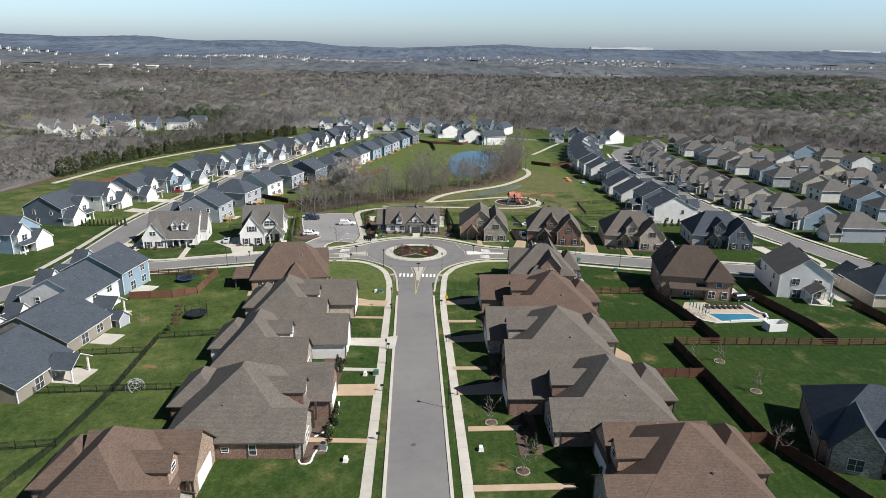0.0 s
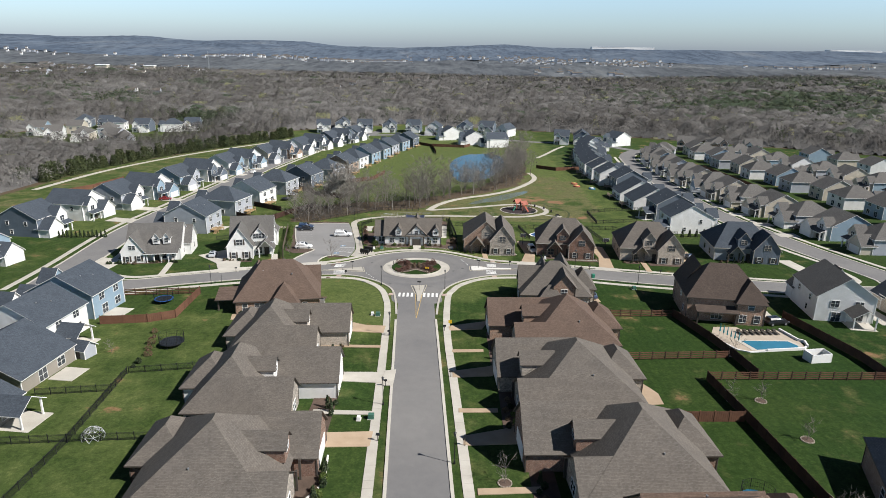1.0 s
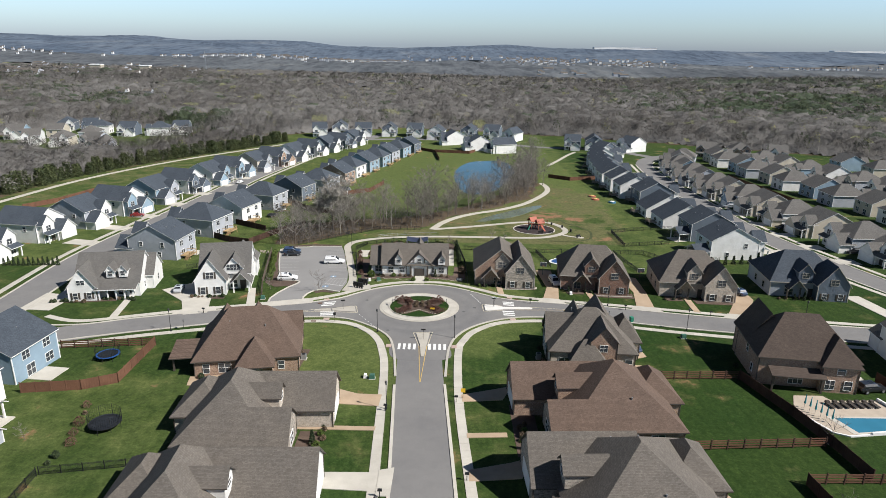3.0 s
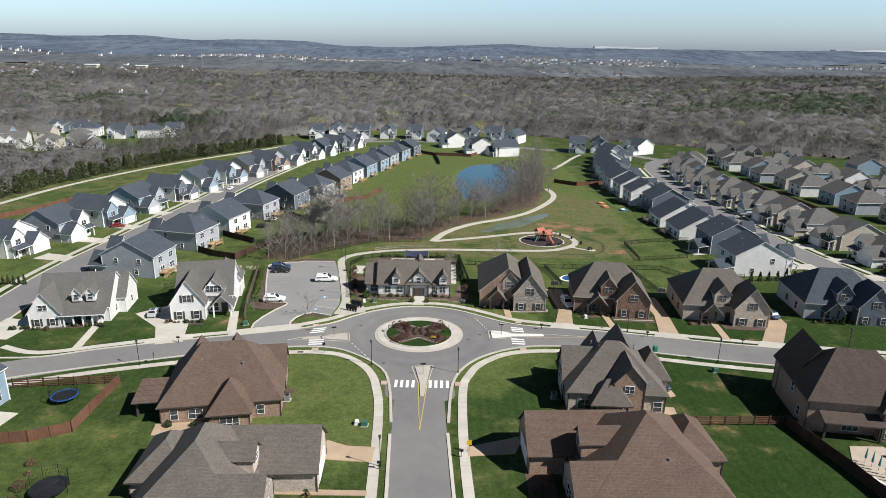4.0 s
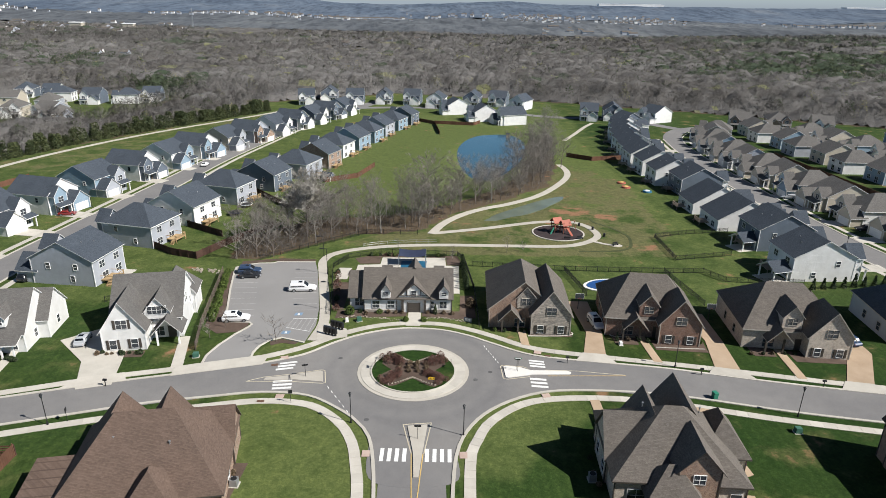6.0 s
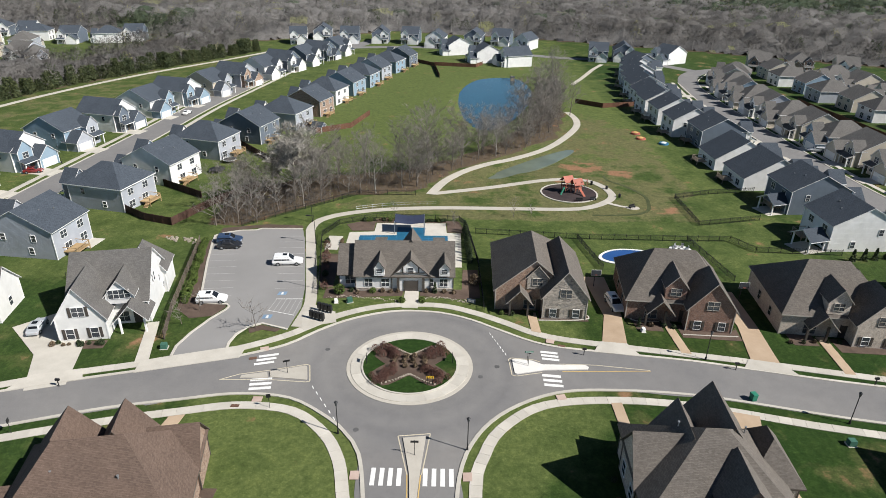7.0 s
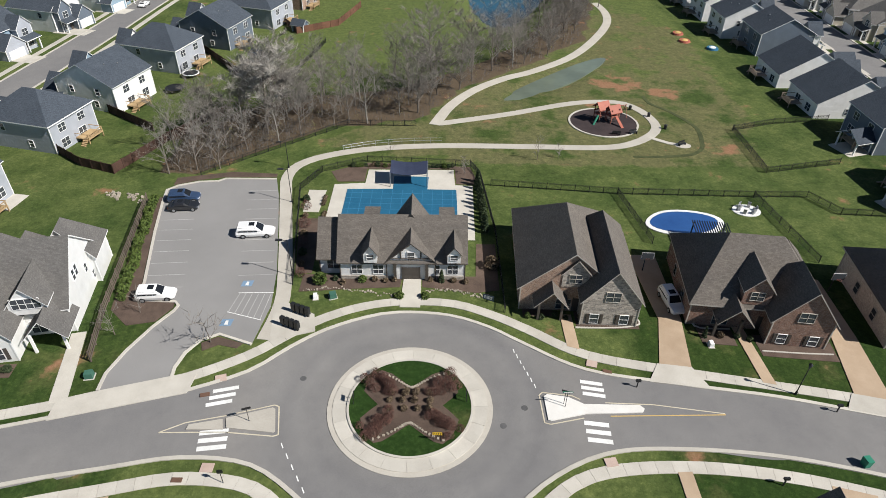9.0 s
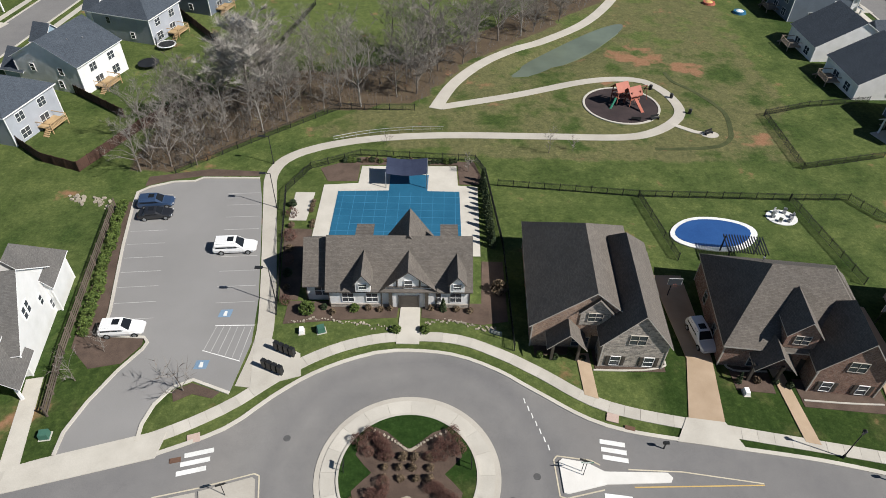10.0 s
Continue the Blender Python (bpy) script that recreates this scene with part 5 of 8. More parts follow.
for a, b in (((-1.4, 3.3), (1.7, 6.1)), ((4.8, 3.3), (1.7, 6.1)), ((-1.0, 3.7), (4.4, 3.7)), ((0.4, 3.7), (0.4, 4.9)), ((3.0, 3.7), (3.0, 4.9))):
    bt.tube((a[0], -4.7, a[1]), (b[0], -4.7, b[1]), 0.1, 0.1, 4)
part("gable_timber", bt.mesh("gable_timber", TRIM_DARK), club, "dark timber truss on the gable")

# rows of two-storey houses: place, turn, colours
W, S, G, B, N = WALL_WHITE, WALL_SLATE, WALL_GREY, WALL_BLUE, WALL_BEIGE
NAMES = {W.name: "white", S.name: "slate-blue", G.name: "grey", B.name: "pale blue", N.name: "beige", WALL_TAUPE.name: "taupe", BRICK_BROWN.name: "brown brick"}
RK = {ROOF_DARK.name: "charcoal", ROOF_TAN.name: "tan", ROOF_GREY.name: "grey", ROOF_BROWN.name: "brown", ROOF_UMBER.name: "dark brown"}


def row(places, roof_kinds, where, group, **more):
    for i, (x, y, rz, wall, accent, roof) in enumerate(places):
        two_storey(x, y, rz, wall, roof, f"{NAMES[wall.name]} two-storey house, {RK[roof.name]} roof, {where}", flip=i % 2 == 1, accent=accent, roof_kind=roof_kinds[i % len(roof_kinds)], group=group, width=10.2 + 0.6 * (i % 3), **more)


DK = ROOF_DARK
for bx, by, bw, ba, bh, wide, deep in ((-77.6, 139.4, B, B, 5.4, 10.4, 14.0), (-77.4, 124.2, W, W, 5.2, 11.4, 13.6)):
    two_storey(bx, by, -96, bw, DK, f"{NAMES[bw.name]} two-storey house with a charcoal roof backing onto lawns", accent=ba, roof_kind="gx", group="houses behind the west gardens", h=bh, rise=3.7, width=wide, depth=deep)
for bx, by, bw, ba in ((-73.9, 109.6, WALL_TAUPE, W), (-71.8, 92.4, WALL_TAUPE, W), (-73.0, 74.5, G, W)):
    two_storey(bx, by, -96, bw, DK, f"{NAMES[bw.name]} one-storey house with a big charcoal roof", accent=ba, roof_kind="gx", group="houses behind the west gardens", h=2.8, rise=4.2, width=12.6, depth=17)
row([(-79.6, 209.2, -97, G, G, DK), (-77.4, 234.0, -104, G, S, DK), (-73.6, 252.0, -106, W, B, DK), (-69.4, 273.6, -106, G, W, DK), (-62.4, 290.5, -107, S, G, DK), (-55.6, 308.2, -107, G, W, DK), (-51.4, 327, -108, BRICK_BROWN, W, DK), (-49.0, 347, -108, W, B, DK), (-44.6, 365, -108, B, B, DK), (-40.2, 383, -108, B, S, DK), (-36.6, 401, -109, G, W, DK), (-31.4, 420, -110, B, W, DK), (-26, 438, -110, S, W, DK)], ["gx", "hip"], "above the creek", "houses east of the lane", deck=TIMBER_NEW)
row([(-121.5, 170, 80, B, W, DK), (-126.5, 202, 82, S, W, DK), (-125.0, 224, 82, W, W, DK), (-120.2, 241, 78, G, W, DK), (-117.0, 260, 76, W, B, DK), (-114.6, 280.5, 76, B, G, DK), (-111.2, 301.5, 76, W, S, DK), (-108.0, 321.5, 75, W, B, DK), (-104.0, 340.5, 74, W, B, DK), (-99.2, 359.5, 72, N, G, DK), (-93.6, 379, 70, G, BRICK_BROWN, DK), (-88.2, 399, 68, W, W, DK), (-82.6, 418, 67, S, W, DK), (-76.8, 436, 66, S, W, DK), (-71, 453, 66, S, S, DK), (-65.5, 470, 66, G, W, DK)], ["gy", "gx"], "facing the lane", "houses west of the lane")
row([(-94, 512, 10, W, W, DK), (-82, 529, 5, S, W, DK), (-63, 518, 3, S, W, DK), (-44, 521, 0, S, W, DK), (-25, 520, -6, S, W, DK), (-9, 508, -8, W, W, DK), (3, 478, -70, W, W, DK), (14.6, 517, -12, S, W, DK), (32, 518, -15, S, W, DK), (45, 502, -30, W, W, DK), (18.4, 453, -75, W, W, DK), (33, 443, -70, W, W, DK), (81, 466, -12, S, W, DK), (95, 467, -10, S, W, DK), (118.5, 460, -60, W, W, DK)], ["gx", "gy"], "before the woods", "houses by the woods", detail=1)
for bx, by, wide, deep in ((78.8, 255.0, 11.6, 17.0), (77.8, 271.2, 11.0, 16.4)):
    two_storey(bx, by, 92, W, DK, "white one-storey house with a tall charcoal gable roof", roof_kind="gx", group="houses west of the ridge road", h=3.5, rise=4.8, width=wide, depth=deep, deck=TIMBER_GREY)
row([(78.6, 218.2, 92, W, W, DK), (80.4, 238.4, 92, S, W, DK), (80.2, 293.0, 92, S, W, DK), (76.2, 306.4, 92, W, W, DK), (76.2, 322.6, 92, W, G, DK), (75.8, 337.5, 92, W, S, DK), (77.4, 353, 92, W, W, DK), (79.2, 369, 92, W, S, DK), (81.6, 385, 93, G, W, DK), (85.0, 400.5, 96, W, W, DK), (89, 415.5, 98, W, W, DK), (93.6, 430, 108, S, W, DK)], ["gx"], "with its back to the meadow", "houses west of the ridge road", depth=13.5, deck=TIMBER_GREY)
T = ROOF_TAN
row([(130, 196, -90, G, N, T), (126.5, 212, -88, B, W, T), (123.6, 228, -88, G, W, T), (121.6, 244.5, -88, N, N, T), (119.8, 260.5, -88, W, N, T), (118.4, 276, -90, N, BRICK_PALE, T), (117.8, 291, -90, B, B, T), (117.6, 306, -92, N, N, T), (117.4, 321, -92, N, N, T), (117.8, 336, -93, G, W, T), (118.6, 351, -94, N, N, T), (120.2, 366, -96, B, W, T), (122.8, 381, -98, W, N, T), (127, 396, -104, N, W, T), (134, 410, -115, G, G, T)][:1] + [(126.5, 212, -88, B, W, T), (123.6, 228, -88, G, W, T), (121.6, 244.5, -88, N, N, T), (119.8, 260.5, -88, W, N, T), (118.4, 276, -90, N, N, T), (117.8, 291, -90, B, B, T), (117.6, 306, -92, N, N, T), (117.4, 321, -92, N, N, T), (117.8, 336, -93, G, W, T), (118.6, 351, -94, N, N, T), (120.2, 366, -96, B, W, T), (122.8, 381, -98, W, N, T), (127, 396, -104, N, W, T), (134, 410, -115, G, G, T)], ["hip", "gx"], "facing the ridge road", "houses east of the ridge road", detail=1, h=5.0)
row([(161 + 3 * (i % 2) - 6 * smooth01(i / 8), 226 + 17.5 * i, 90, (G, B, W, N)[i % 4], (W, N, G)[i % 3], T) for i in range(12)], ["hip", "gx"], "in a back row", "houses in the back row", detail=1, h=5.0)
row([(203 - 3 * i * 0.9, 244 + 18 * i, -88, (N, G, W, B)[i % 4], (W, N)[i % 2], T) for i in range(10)] + [(160, 444, -20, N, BRICK_BROWN, T), (182, 446, -15, BRICK_BROWN, BRICK_BROWN, T), (200, 434, -20, N, W, T), (232, 330, 90, G, N, T), (228, 352, 90, W, G, T), (224, 374, 90, N, W, T), (220, 396, 90, B, W, T)], ["gx", "hip"], "far along the ridge", "far houses on the ridge", detail=1, h=5.0)
row([(-262, 446, 20, W, W, T), (-240, 441, 10, N, W, T), (-216, 434, -10, G, W, T), (-203, 421, 30, N, G, T), (-287, 470, 10, B, W, T), (-283, 522, 15, S, W, DK), (-262, 516, 10, W, S, DK), (-250, 505, -80, W, W, DK), (-226, 498, 5, S, W, DK), (-205, 500, -75, W, W, DK), (-194, 511, 10, S, W, DK), (-238, 470, 190, G, N, T), (-266, 480, 190, N, W, T)], ["gx", "hip"], "among bare trees", "houses among the trees", detail=1)


# ---- fences ----
def panel_mesh(style):
    if style == "metal":
        xs = []
        for i in range(20):
            xs += [(i + 0.5) / 20 - 0.0045, (i + 0.5) / 20 + 0.0045]
        b = lattice(xs, [0.12, 0.16, 1.04, 1.08, 1.2, 1.24], -0.012, 0.012)
        return b.mesh("panel", BLACK_METAL), 1.4, 0.045, BLACK_METAL
    if style in ("cedar", "dark", "tan"):
        b = Build()
        prof = []
        for i in range(14):
            d = 0.016 if i % 2 else 0.0
            z = 1.75 + 0.05 * ((i * 37) % 5) / 5
            prof += [(i / 14 + 0.002, d, z), ((i + 1) / 14 - 0.002, d, z)]
        n = len(prof)
        for off in (0.0, -0.03):
            b.v += [(x, y + off, 0.02) for x, y, z in prof] + [(x, y + off, z) for x, y, z in prof]
        for i in range(n - 1):
            b.f += [(2 * n + i, 2 * n + i + 1, 3 * n + i + 1, 3 * n + i), (i + 1, i, n + i, n + i + 1), (n + i, 3 * n + i, 3 * n + i + 1, n + i + 1)]
        b.m = [0] * len(b.f)
        m = {"cedar": TIMBER_RED, "dark": TIMBER_DARK, "tan": TIMBER_GREY}[style]
        return b.mesh("panel", m), 1.9, 0.07, m
    b = lattice([0, 0.02, 0.98, 1], [0.2, 0.4, 0.58, 0.78, 0.96, 1.16, 1.32, 1.5], -0.02, 0.02)
    m = TIMBER_RED if style == "rail" else TIMBER_WORN
    return b.mesh("panel", m), 1.65, 0.08, TIMBER_DARK if style == "rail" else TIMBER_WORN


PANELS = {}
FENCE_LABELS = {"metal": "black metal picket fence round gardens", "cedar": "red-brown timber board fence between gardens", "dark": "dark-stained timber privacy fence between lawns", "tan": "pale weathered timber fence", "rail": "dark red four-rail timber fence", "split": "grey timber rail fence beside a hedge"}


def fence(points, style, span=2.4):
    if style not in PANELS:
        me, top, r, m = panel_mesh(style)
        PANELS[style] = (me, Build().box(-r, -r, -0.4, r, r, top, 0, 0.01).mesh("post", m))
    pm, post = PANELS[style]
    f = thing("fence", *points[0], 0, FENCE_LABELS[style], "fence", "garden fences")
    base = f.matrix_basis.translation.copy()
    for a, b in zip(points, points[1:]):
        a, b = Vector(a), Vector(b)
        n = max(1, round((b - a).length / span))
        ang = math.atan2(b.y - a.y, b.x - a.x)
        for i in range(n):
            p, q = a.lerp(b, i / n), a.lerp(b, (i + 1) / n)
            zp, zq = land(p.x, p.y), land(q.x, q.y)
            L = (q - p).length
            at = Matrix.Translation(Vector((p.x, p.y, zp)) - base)
            shear = Matrix(((L, 0, 0, 0), (0, 1, 0, 0), (0, 0, 1, 0), (0, 0, 0, 1)))
            part("panel", pm, f, at=at @ pose(0, 0, 0, 0, -math.degrees(math.atan2(zq - zp, L)), math.degrees(ang)) @ shear)
            part("post", post, f, at=at)
        part("post", post, f, at=Matrix.Translation(Vector((b.x, b.y, land(b.x, b.y))) - base))


for style, pts in (
    ("metal", [(-53.6, 60), (-51.7, 74), (-51.7, 89.4), (-53.4, 110)]), ("metal", [(-68.5, 87.8), (-51.9, 89.6), (-38.5, 90.8)]), ("metal", [(-53.2, 110.2), (-40.6, 112.7)]), ("metal", [(-64, 102.2), (-53, 104)]), ("metal", [(-64, 72), (-51.9, 74.3)]),
    ("metal", [(3.3, 219), (23.8, 217), (45.9, 216.8), (54.7, 217.1), (57.7, 211.9), (74, 211)]), ("metal", [(23.8, 216.8), (25.9, 203)]), ("metal", [(45.9, 216.6), (48.2, 199)]), ("metal", [(51.6, 242.2), (51.4, 225.2), (66, 229)]), ("metal", [(51.8, 242.3), (61, 245.8), (73, 248)]),
    ("metal", [(-45, 220.6), (-37.6, 228), (-23.2, 241.4), (-10, 241.6)]), ("metal", [(-24.0, 192), (-25.9, 205), (-27.6, 216.4), (-25.0, 222.6), (-17.8, 226.6), (0.1, 225.6), (1.6, 221.9), (3.2, 204.7), (3.4, 187.2)]),
    ("metal", [(-68, 196), (-62, 200), (-60, 193)]),
    ("cedar", [(-68.8, 131), (-60, 132.4), (-55.4, 135), (-55.8, 149.6)]), ("rail", [(-55.8, 149.8), (-72, 147.6)]), ("dark", [(-74, 229), (-66, 223), (-59.5, 220.6), (-54.9, 233.2), (-48.2, 245.4)]), ("dark", [(-72, 246), (-59, 237)]),
    ("dark", [(-64, 283), (-49.5, 265), (-39.7, 262.9)]), ("metal", [(-39.7, 262.9), (-35.2, 291)]), ("cedar", [(-44, 298), (-34, 306), (-30, 325)]), ("dark", [(-54, 316), (-44, 298)]),
    ("split", [(-43.8, 177.6), (-45.8, 185.6), (-48.0, 197.5), (-50.6, 212)]),
    ("rail", [(32.6, 139.5), (48.2, 140.1)]), ("rail", [(32.6, 118.4), (51.6, 119.8)]), ("rail", [(44.4, 111.2), (75.6, 112)]), ("rail", [(75.8, 112), (98, 113.5)]), ("dark", [(48.4, 140.1), (51.2, 128), (52.5, 119.9), (53.2, 112)]), ("dark", [(44.2, 111), (45.2, 95), (45.9, 78.5), (51.6, 64), (54, 56)]),
    ("cedar", [(35.5, 97.5), (44.6, 97.8)]), ("cedar", [(41.6, 77.6), (45.6, 77.8)]), ("dark", [(71.6, 140), (75.6, 120), (75.8, 112.2)]), ("cedar", [(92.4, 134), (95, 114)]),
    ("cedar", [(-152, 262), (-146.5, 275), (-144, 296)]), ("cedar", [(-18.6, 447), (-9, 436), (-6, 404)]), ("cedar", [(-9, 438), (12, 434), (16, 442)]), ("cedar", [(48, 352), (57, 344), (70, 348)]),
    ("cedar", [(140.5, 290), (140, 330), (139.6, 360)])):
    fence(pts, style)


# ---- trees and plants ----
def limbs(b, rng, start, way, length, radius, depth, twigs):
    """Grows one limb and its forks; ends in fine twigs."""
    segs = 3 if depth > 1 else 2
    p, d = Vector(start), Vector(way).normalized()
    for i in range(segs):
        d = (d + Vector((rng.uniform(-0.22, 0.22), rng.uniform(-0.22, 0.22), rng.uniform(-0.05, 0.2)))).normalized()
        q = p + d * length / segs
        r0, r1 = radius * (1 - 0.26 * i), radius * (1 - 0.26 * (i + 1))
        b.tube(p, q, r0, r1, 5 if radius > 0.09 else 3, 0, False)
        if depth > 0 and i > 0:
            for _ in range(2):
                a = rng.uniform(0, math.tau)
                side = (d * 0.55 + Vector((math.cos(a), math.sin(a), rng.uniform(0.0, 0.6))) * 0.85).normalized()
                limbs(b, rng, q, side, length * rng.uniform(0.48, 0.7), r1 * 0.6, depth - 1, twigs)
        p = q
    for _ in range(twigs):
        a = rng.uniform(0, math.tau)
        o = Vector((math.cos(a), math.sin(a), rng.uniform(-0.2, 1.0))).normalized()
        e = p - d * rng.uniform(0, length * 0.7)
        t = e + (d * 0.7 + o).normalized() * rng.uniform(0.6, 1.5)
        s = d.cross(o).normalized() * rng.uniform(0.02, 0.042)
        b.face((e - s, e + s, t))
    return p


def bare_tree_parts(seed, tall, spread, depth=3, count=7, twigs=6):
    rng = random.Random(seed)
    trunk, crown = Build(), Build()
    p, r = Vector((0, 0, -0.3)), tall * 0.016
    d = Vector((0, 0, 1))
    for i in range(5):
        d = (d + Vector((rng.uniform(-0.08, 0.08), rng.uniform(-0.08, 0.08), 0))).normalized()
        q = p + d * tall * 0.16
        trunk.tube(p, q, r * (1 - 0.15 * i), r * (1 - 0.15 * (i + 1)), 7, 0, False)
        if i > 0:
            for _ in range(count // 3 + 1):
                a = rng.uniform(0, math.tau)
                up = rng.uniform(0.35, 1.2)
                limbs(crown, rng, p.lerp(q, rng.random()), (math.cos(a) * spread, math.sin(a) * spread, up), tall * rng.uniform(0.22, 0.36), r * 0.42, depth - 1, twigs)
        p = q
    limbs(crown, rng, p, (0, 0, 1), tall * 0.22, r * 0.3, depth - 1, twigs)
    return trunk, crown


def bare_tree(x, y, kind, size, turn, label="bare grey-brown tree with many fine twigs", group="creek trees"):
    t = thing("bare_tree", x, y, turn, label, "tree", group)
    tm, cm = kind
    for n, me in (("trunk", tm), ("crown", cm)):
        part(n, me, t, at=Matrix.Diagonal((size, size, size, 1)))
    return t


KINDS = []
for seed, tall, spread, depth in ((1, 13, 0.9, 3), (2, 15, 0.7, 3), (3, 11, 1.2, 3), (4, 12, 0.8, 3), (5, 9, 1.3, 3), (6, 14, 0.6, 3)):
    tb, cb = bare_tree_parts(seed, tall, spread, depth)
    bark = BARK_PALE if seed in (2, 3, 5) else BARK
    KINDS.append((tb.mesh("trunk", bark), cb.mesh("crown", BARK_PALE if seed in (3, 5) else TWIG)))
BIG = []
for seed, tall, spread in ((31, 12.5, 1.25), (32, 14, 1.0), (33, 11.5, 1.45)):
    tb, cb = bare_tree_parts(seed, tall, spread, 3, 14 if seed < 33 else 20, 11 if seed < 33 else 26)
    BIG.append((tb.mesh("trunk", BARK), cb.mesh("crown", BARK_PALE if seed == 33 else TWIG)))
SMALL = []
for seed, tall in ((11, 4.5), (12, 3.6), (13, 5.2)):
    tb, cb = bare_tree_parts(seed, tall, 0.6, 2, 5, 3)
    SMALL.append((tb.mesh("trunk", BARK), cb.mesh("crown", TWIG)))

rng = random.Random(7)
planted = []
for x, y, k, s in ((-38.4, 241.0, 8, 1.3), (-47.2, 236.0, 2, 0.8), (-29.0, 246.2, 0, 0.8), (-44, 243, 6, 0.7), (-33, 246, 6, 0.7), (-47, 237, 6, 0.8), (-7.2, 262, 7, 1.12), (-23, 251, 5, 0.9), (-30, 256, 0, 0.9), (-16, 268, 3, 0.9), (-12, 252, 0, 0.8), (24, 318, 7, 1.0), (34, 322, 5, 1.05), (28, 306, 7, 0.9), (20, 300, 0, 1.0), (8, 286, 3, 0.95), (2, 276, 7, 0.9), (37, 340, 1, 1.0), (39, 356, 5, 1.0), (36, 372, 2, 1.1), (44, 388, 1, 1.0), (48, 402, 0, 1.0), (42, 330, 0, 0.85), (-52, 229, 5, 0.7)):
    planted.append((x, y, k, s))
tries = 0
while len(planted) < 104 and tries < 4000:
    tries += 1
    x, y = rng.uniform(-60, 46), rng.uniform(214, 390)
    if inside(x, y, CREEK) and min(math.hypot(x - p[0], y - p[1]) for p in planted) > 3.2:
        planted.append((x, y, rng.choice((0, 1, 3, 5, 7)), rng.uniform(0.45, 0.8)))
for x, y, k, s in planted:
    bare_tree(x, y, (KINDS + BIG)[k], s, rng.uniform(0, 360))
for x, y, s in ((-31.4, 181.0, 1.1), (50.1, 104.1, 0.9), (51.5, 93, 0.9), (10.8, 70.3, 0.9), (46, 75.7, 1.0), (7.5, 82, 0.8), (-43.0, 182, 0.8), (-41.6, 186.0, 0.6), (-42.5, 223, 1.3), (-49, 222, 1.3), (53, 121, 0.8), (-60, 118, 0.5), (-14, 230, 0.6), (-1, 222.6, 0.9), (12, 228.5, 0.8), (16, 229.5, 0.7), (45.5, 104, 0.7)):
    bare_tree(x, y, SMALL[rng.randrange(3)], s, rng.uniform(0, 360), "young bare tree in a mulched ring", "young trees")
for x, y in ((50.1, 104.1), (51.5, 93), (10.8, 70.3), (53, 121), (45.5, 104), (7.5, 82)):
    rb = thing("tree_ring", x, y, 0, "ring of pale edging stones round mulch", "edging", "tree rings")
    part("mulch", Build().tube((0, 0, -0.1), (0, 0, 0.07), 0.75, 0.75, 14).mesh("mulch", MULCH), rb)
    for i in range(14):
        a = math.tau * i / 14
        part("stone", WINDOWS.setdefault("stone", Build().box(-0.17, -0.1, -0.1, 0.17, 0.1, 0.14, 0, 0.025).mesh("stone", ROCK)), rb, at=pose(0.85 * math.cos(a), 0.85 * math.sin(a), 0, 0, 0, math.degrees(a) + 90))


def bush_mesh(name, mat, seed, rx, rz, count, leaf, point=0.0):
    """A rounded or pointed bush: many small leaf clumps over a loose dome, with gaps."""
    r = random.Random(seed)
    b = Build()
    for _ in range(count):
        u = r.random() ** 0.7
        a, h = r.uniform(0, math.tau), r.random()
        rad = rx * (1 - point * h) * (math.sqrt(max(0.05, 1 - (2 * h - 0.8) ** 2)) if not point else 1) * (0.55 + 0.45 * u) * r.uniform(0.8, 1.12)
        c = Vector((math.cos(a) * rad, math.sin(a) * rad, 0.05 + h * rz * r.uniform(0.92, 1.08)))
        d1 = Vector((r.uniform(-1, 1), r.uniform(-1, 1), r.uniform(-0.5, 1))).normalized()
        d2 = d1.cross(Vector((r.uniform(-1, 1), r.uniform(-1, 1), r.uniform(-1, 1)))).normalized()
        s = leaf * r.uniform(0.6, 1.3)
        b.face((c - d1 * s, c - d2 * s * 0.6, c + d1 * s, c + d2 * s * 0.6))
    return b.mesh(name, mat)


BUSH = {
    "green": (bush_mesh("foliage", LEAF_GREEN, 1, 0.6, 1.0, 520, 0.11), "clipped green shrub in a mulch bed"),
    "dark": (bush_mesh("foliage", LEAF_DARK, 2, 0.5, 0.8, 380, 0.12), "dark evergreen shrub by a wall"),
    "red": (bush_mesh("foliage", LEAF_RED, 3, 0.85, 1.3, 700, 0.06), "dark russet shrub with fine twigs"),
    "dry": (bush_mesh("foliage", LEAF_BROWN, 4, 0.45, 0.7, 300, 0.12), "dry brown shrub in mulch"),
    "cone": (bush_mesh("foliage", LEAF_DARK, 5, 0.55, 2.2, 420, 0.14, 0.85), "small pointed evergreen beside a house"),
}
STALK = Build().tube((0, 0, -0.3), (0, 0, 0.5), 0.05, 0.03, 5).mesh("stem", BARK)


def bush(x, y, kind, size=1.0, lift=0.0, group="shrubs"):
    me, label = BUSH[kind]
    t = thing("shrub", x, y, (x * 37 + y * 91) % 360, label, "shrub", group, dz=lift)
    part("stem", STALK, t)
    part("foliage", me, t, at=Matrix.Diagonal((size, size, size * (0.9 + 0.25 * ((x * 7 + y * 3) % 1)), 1)))


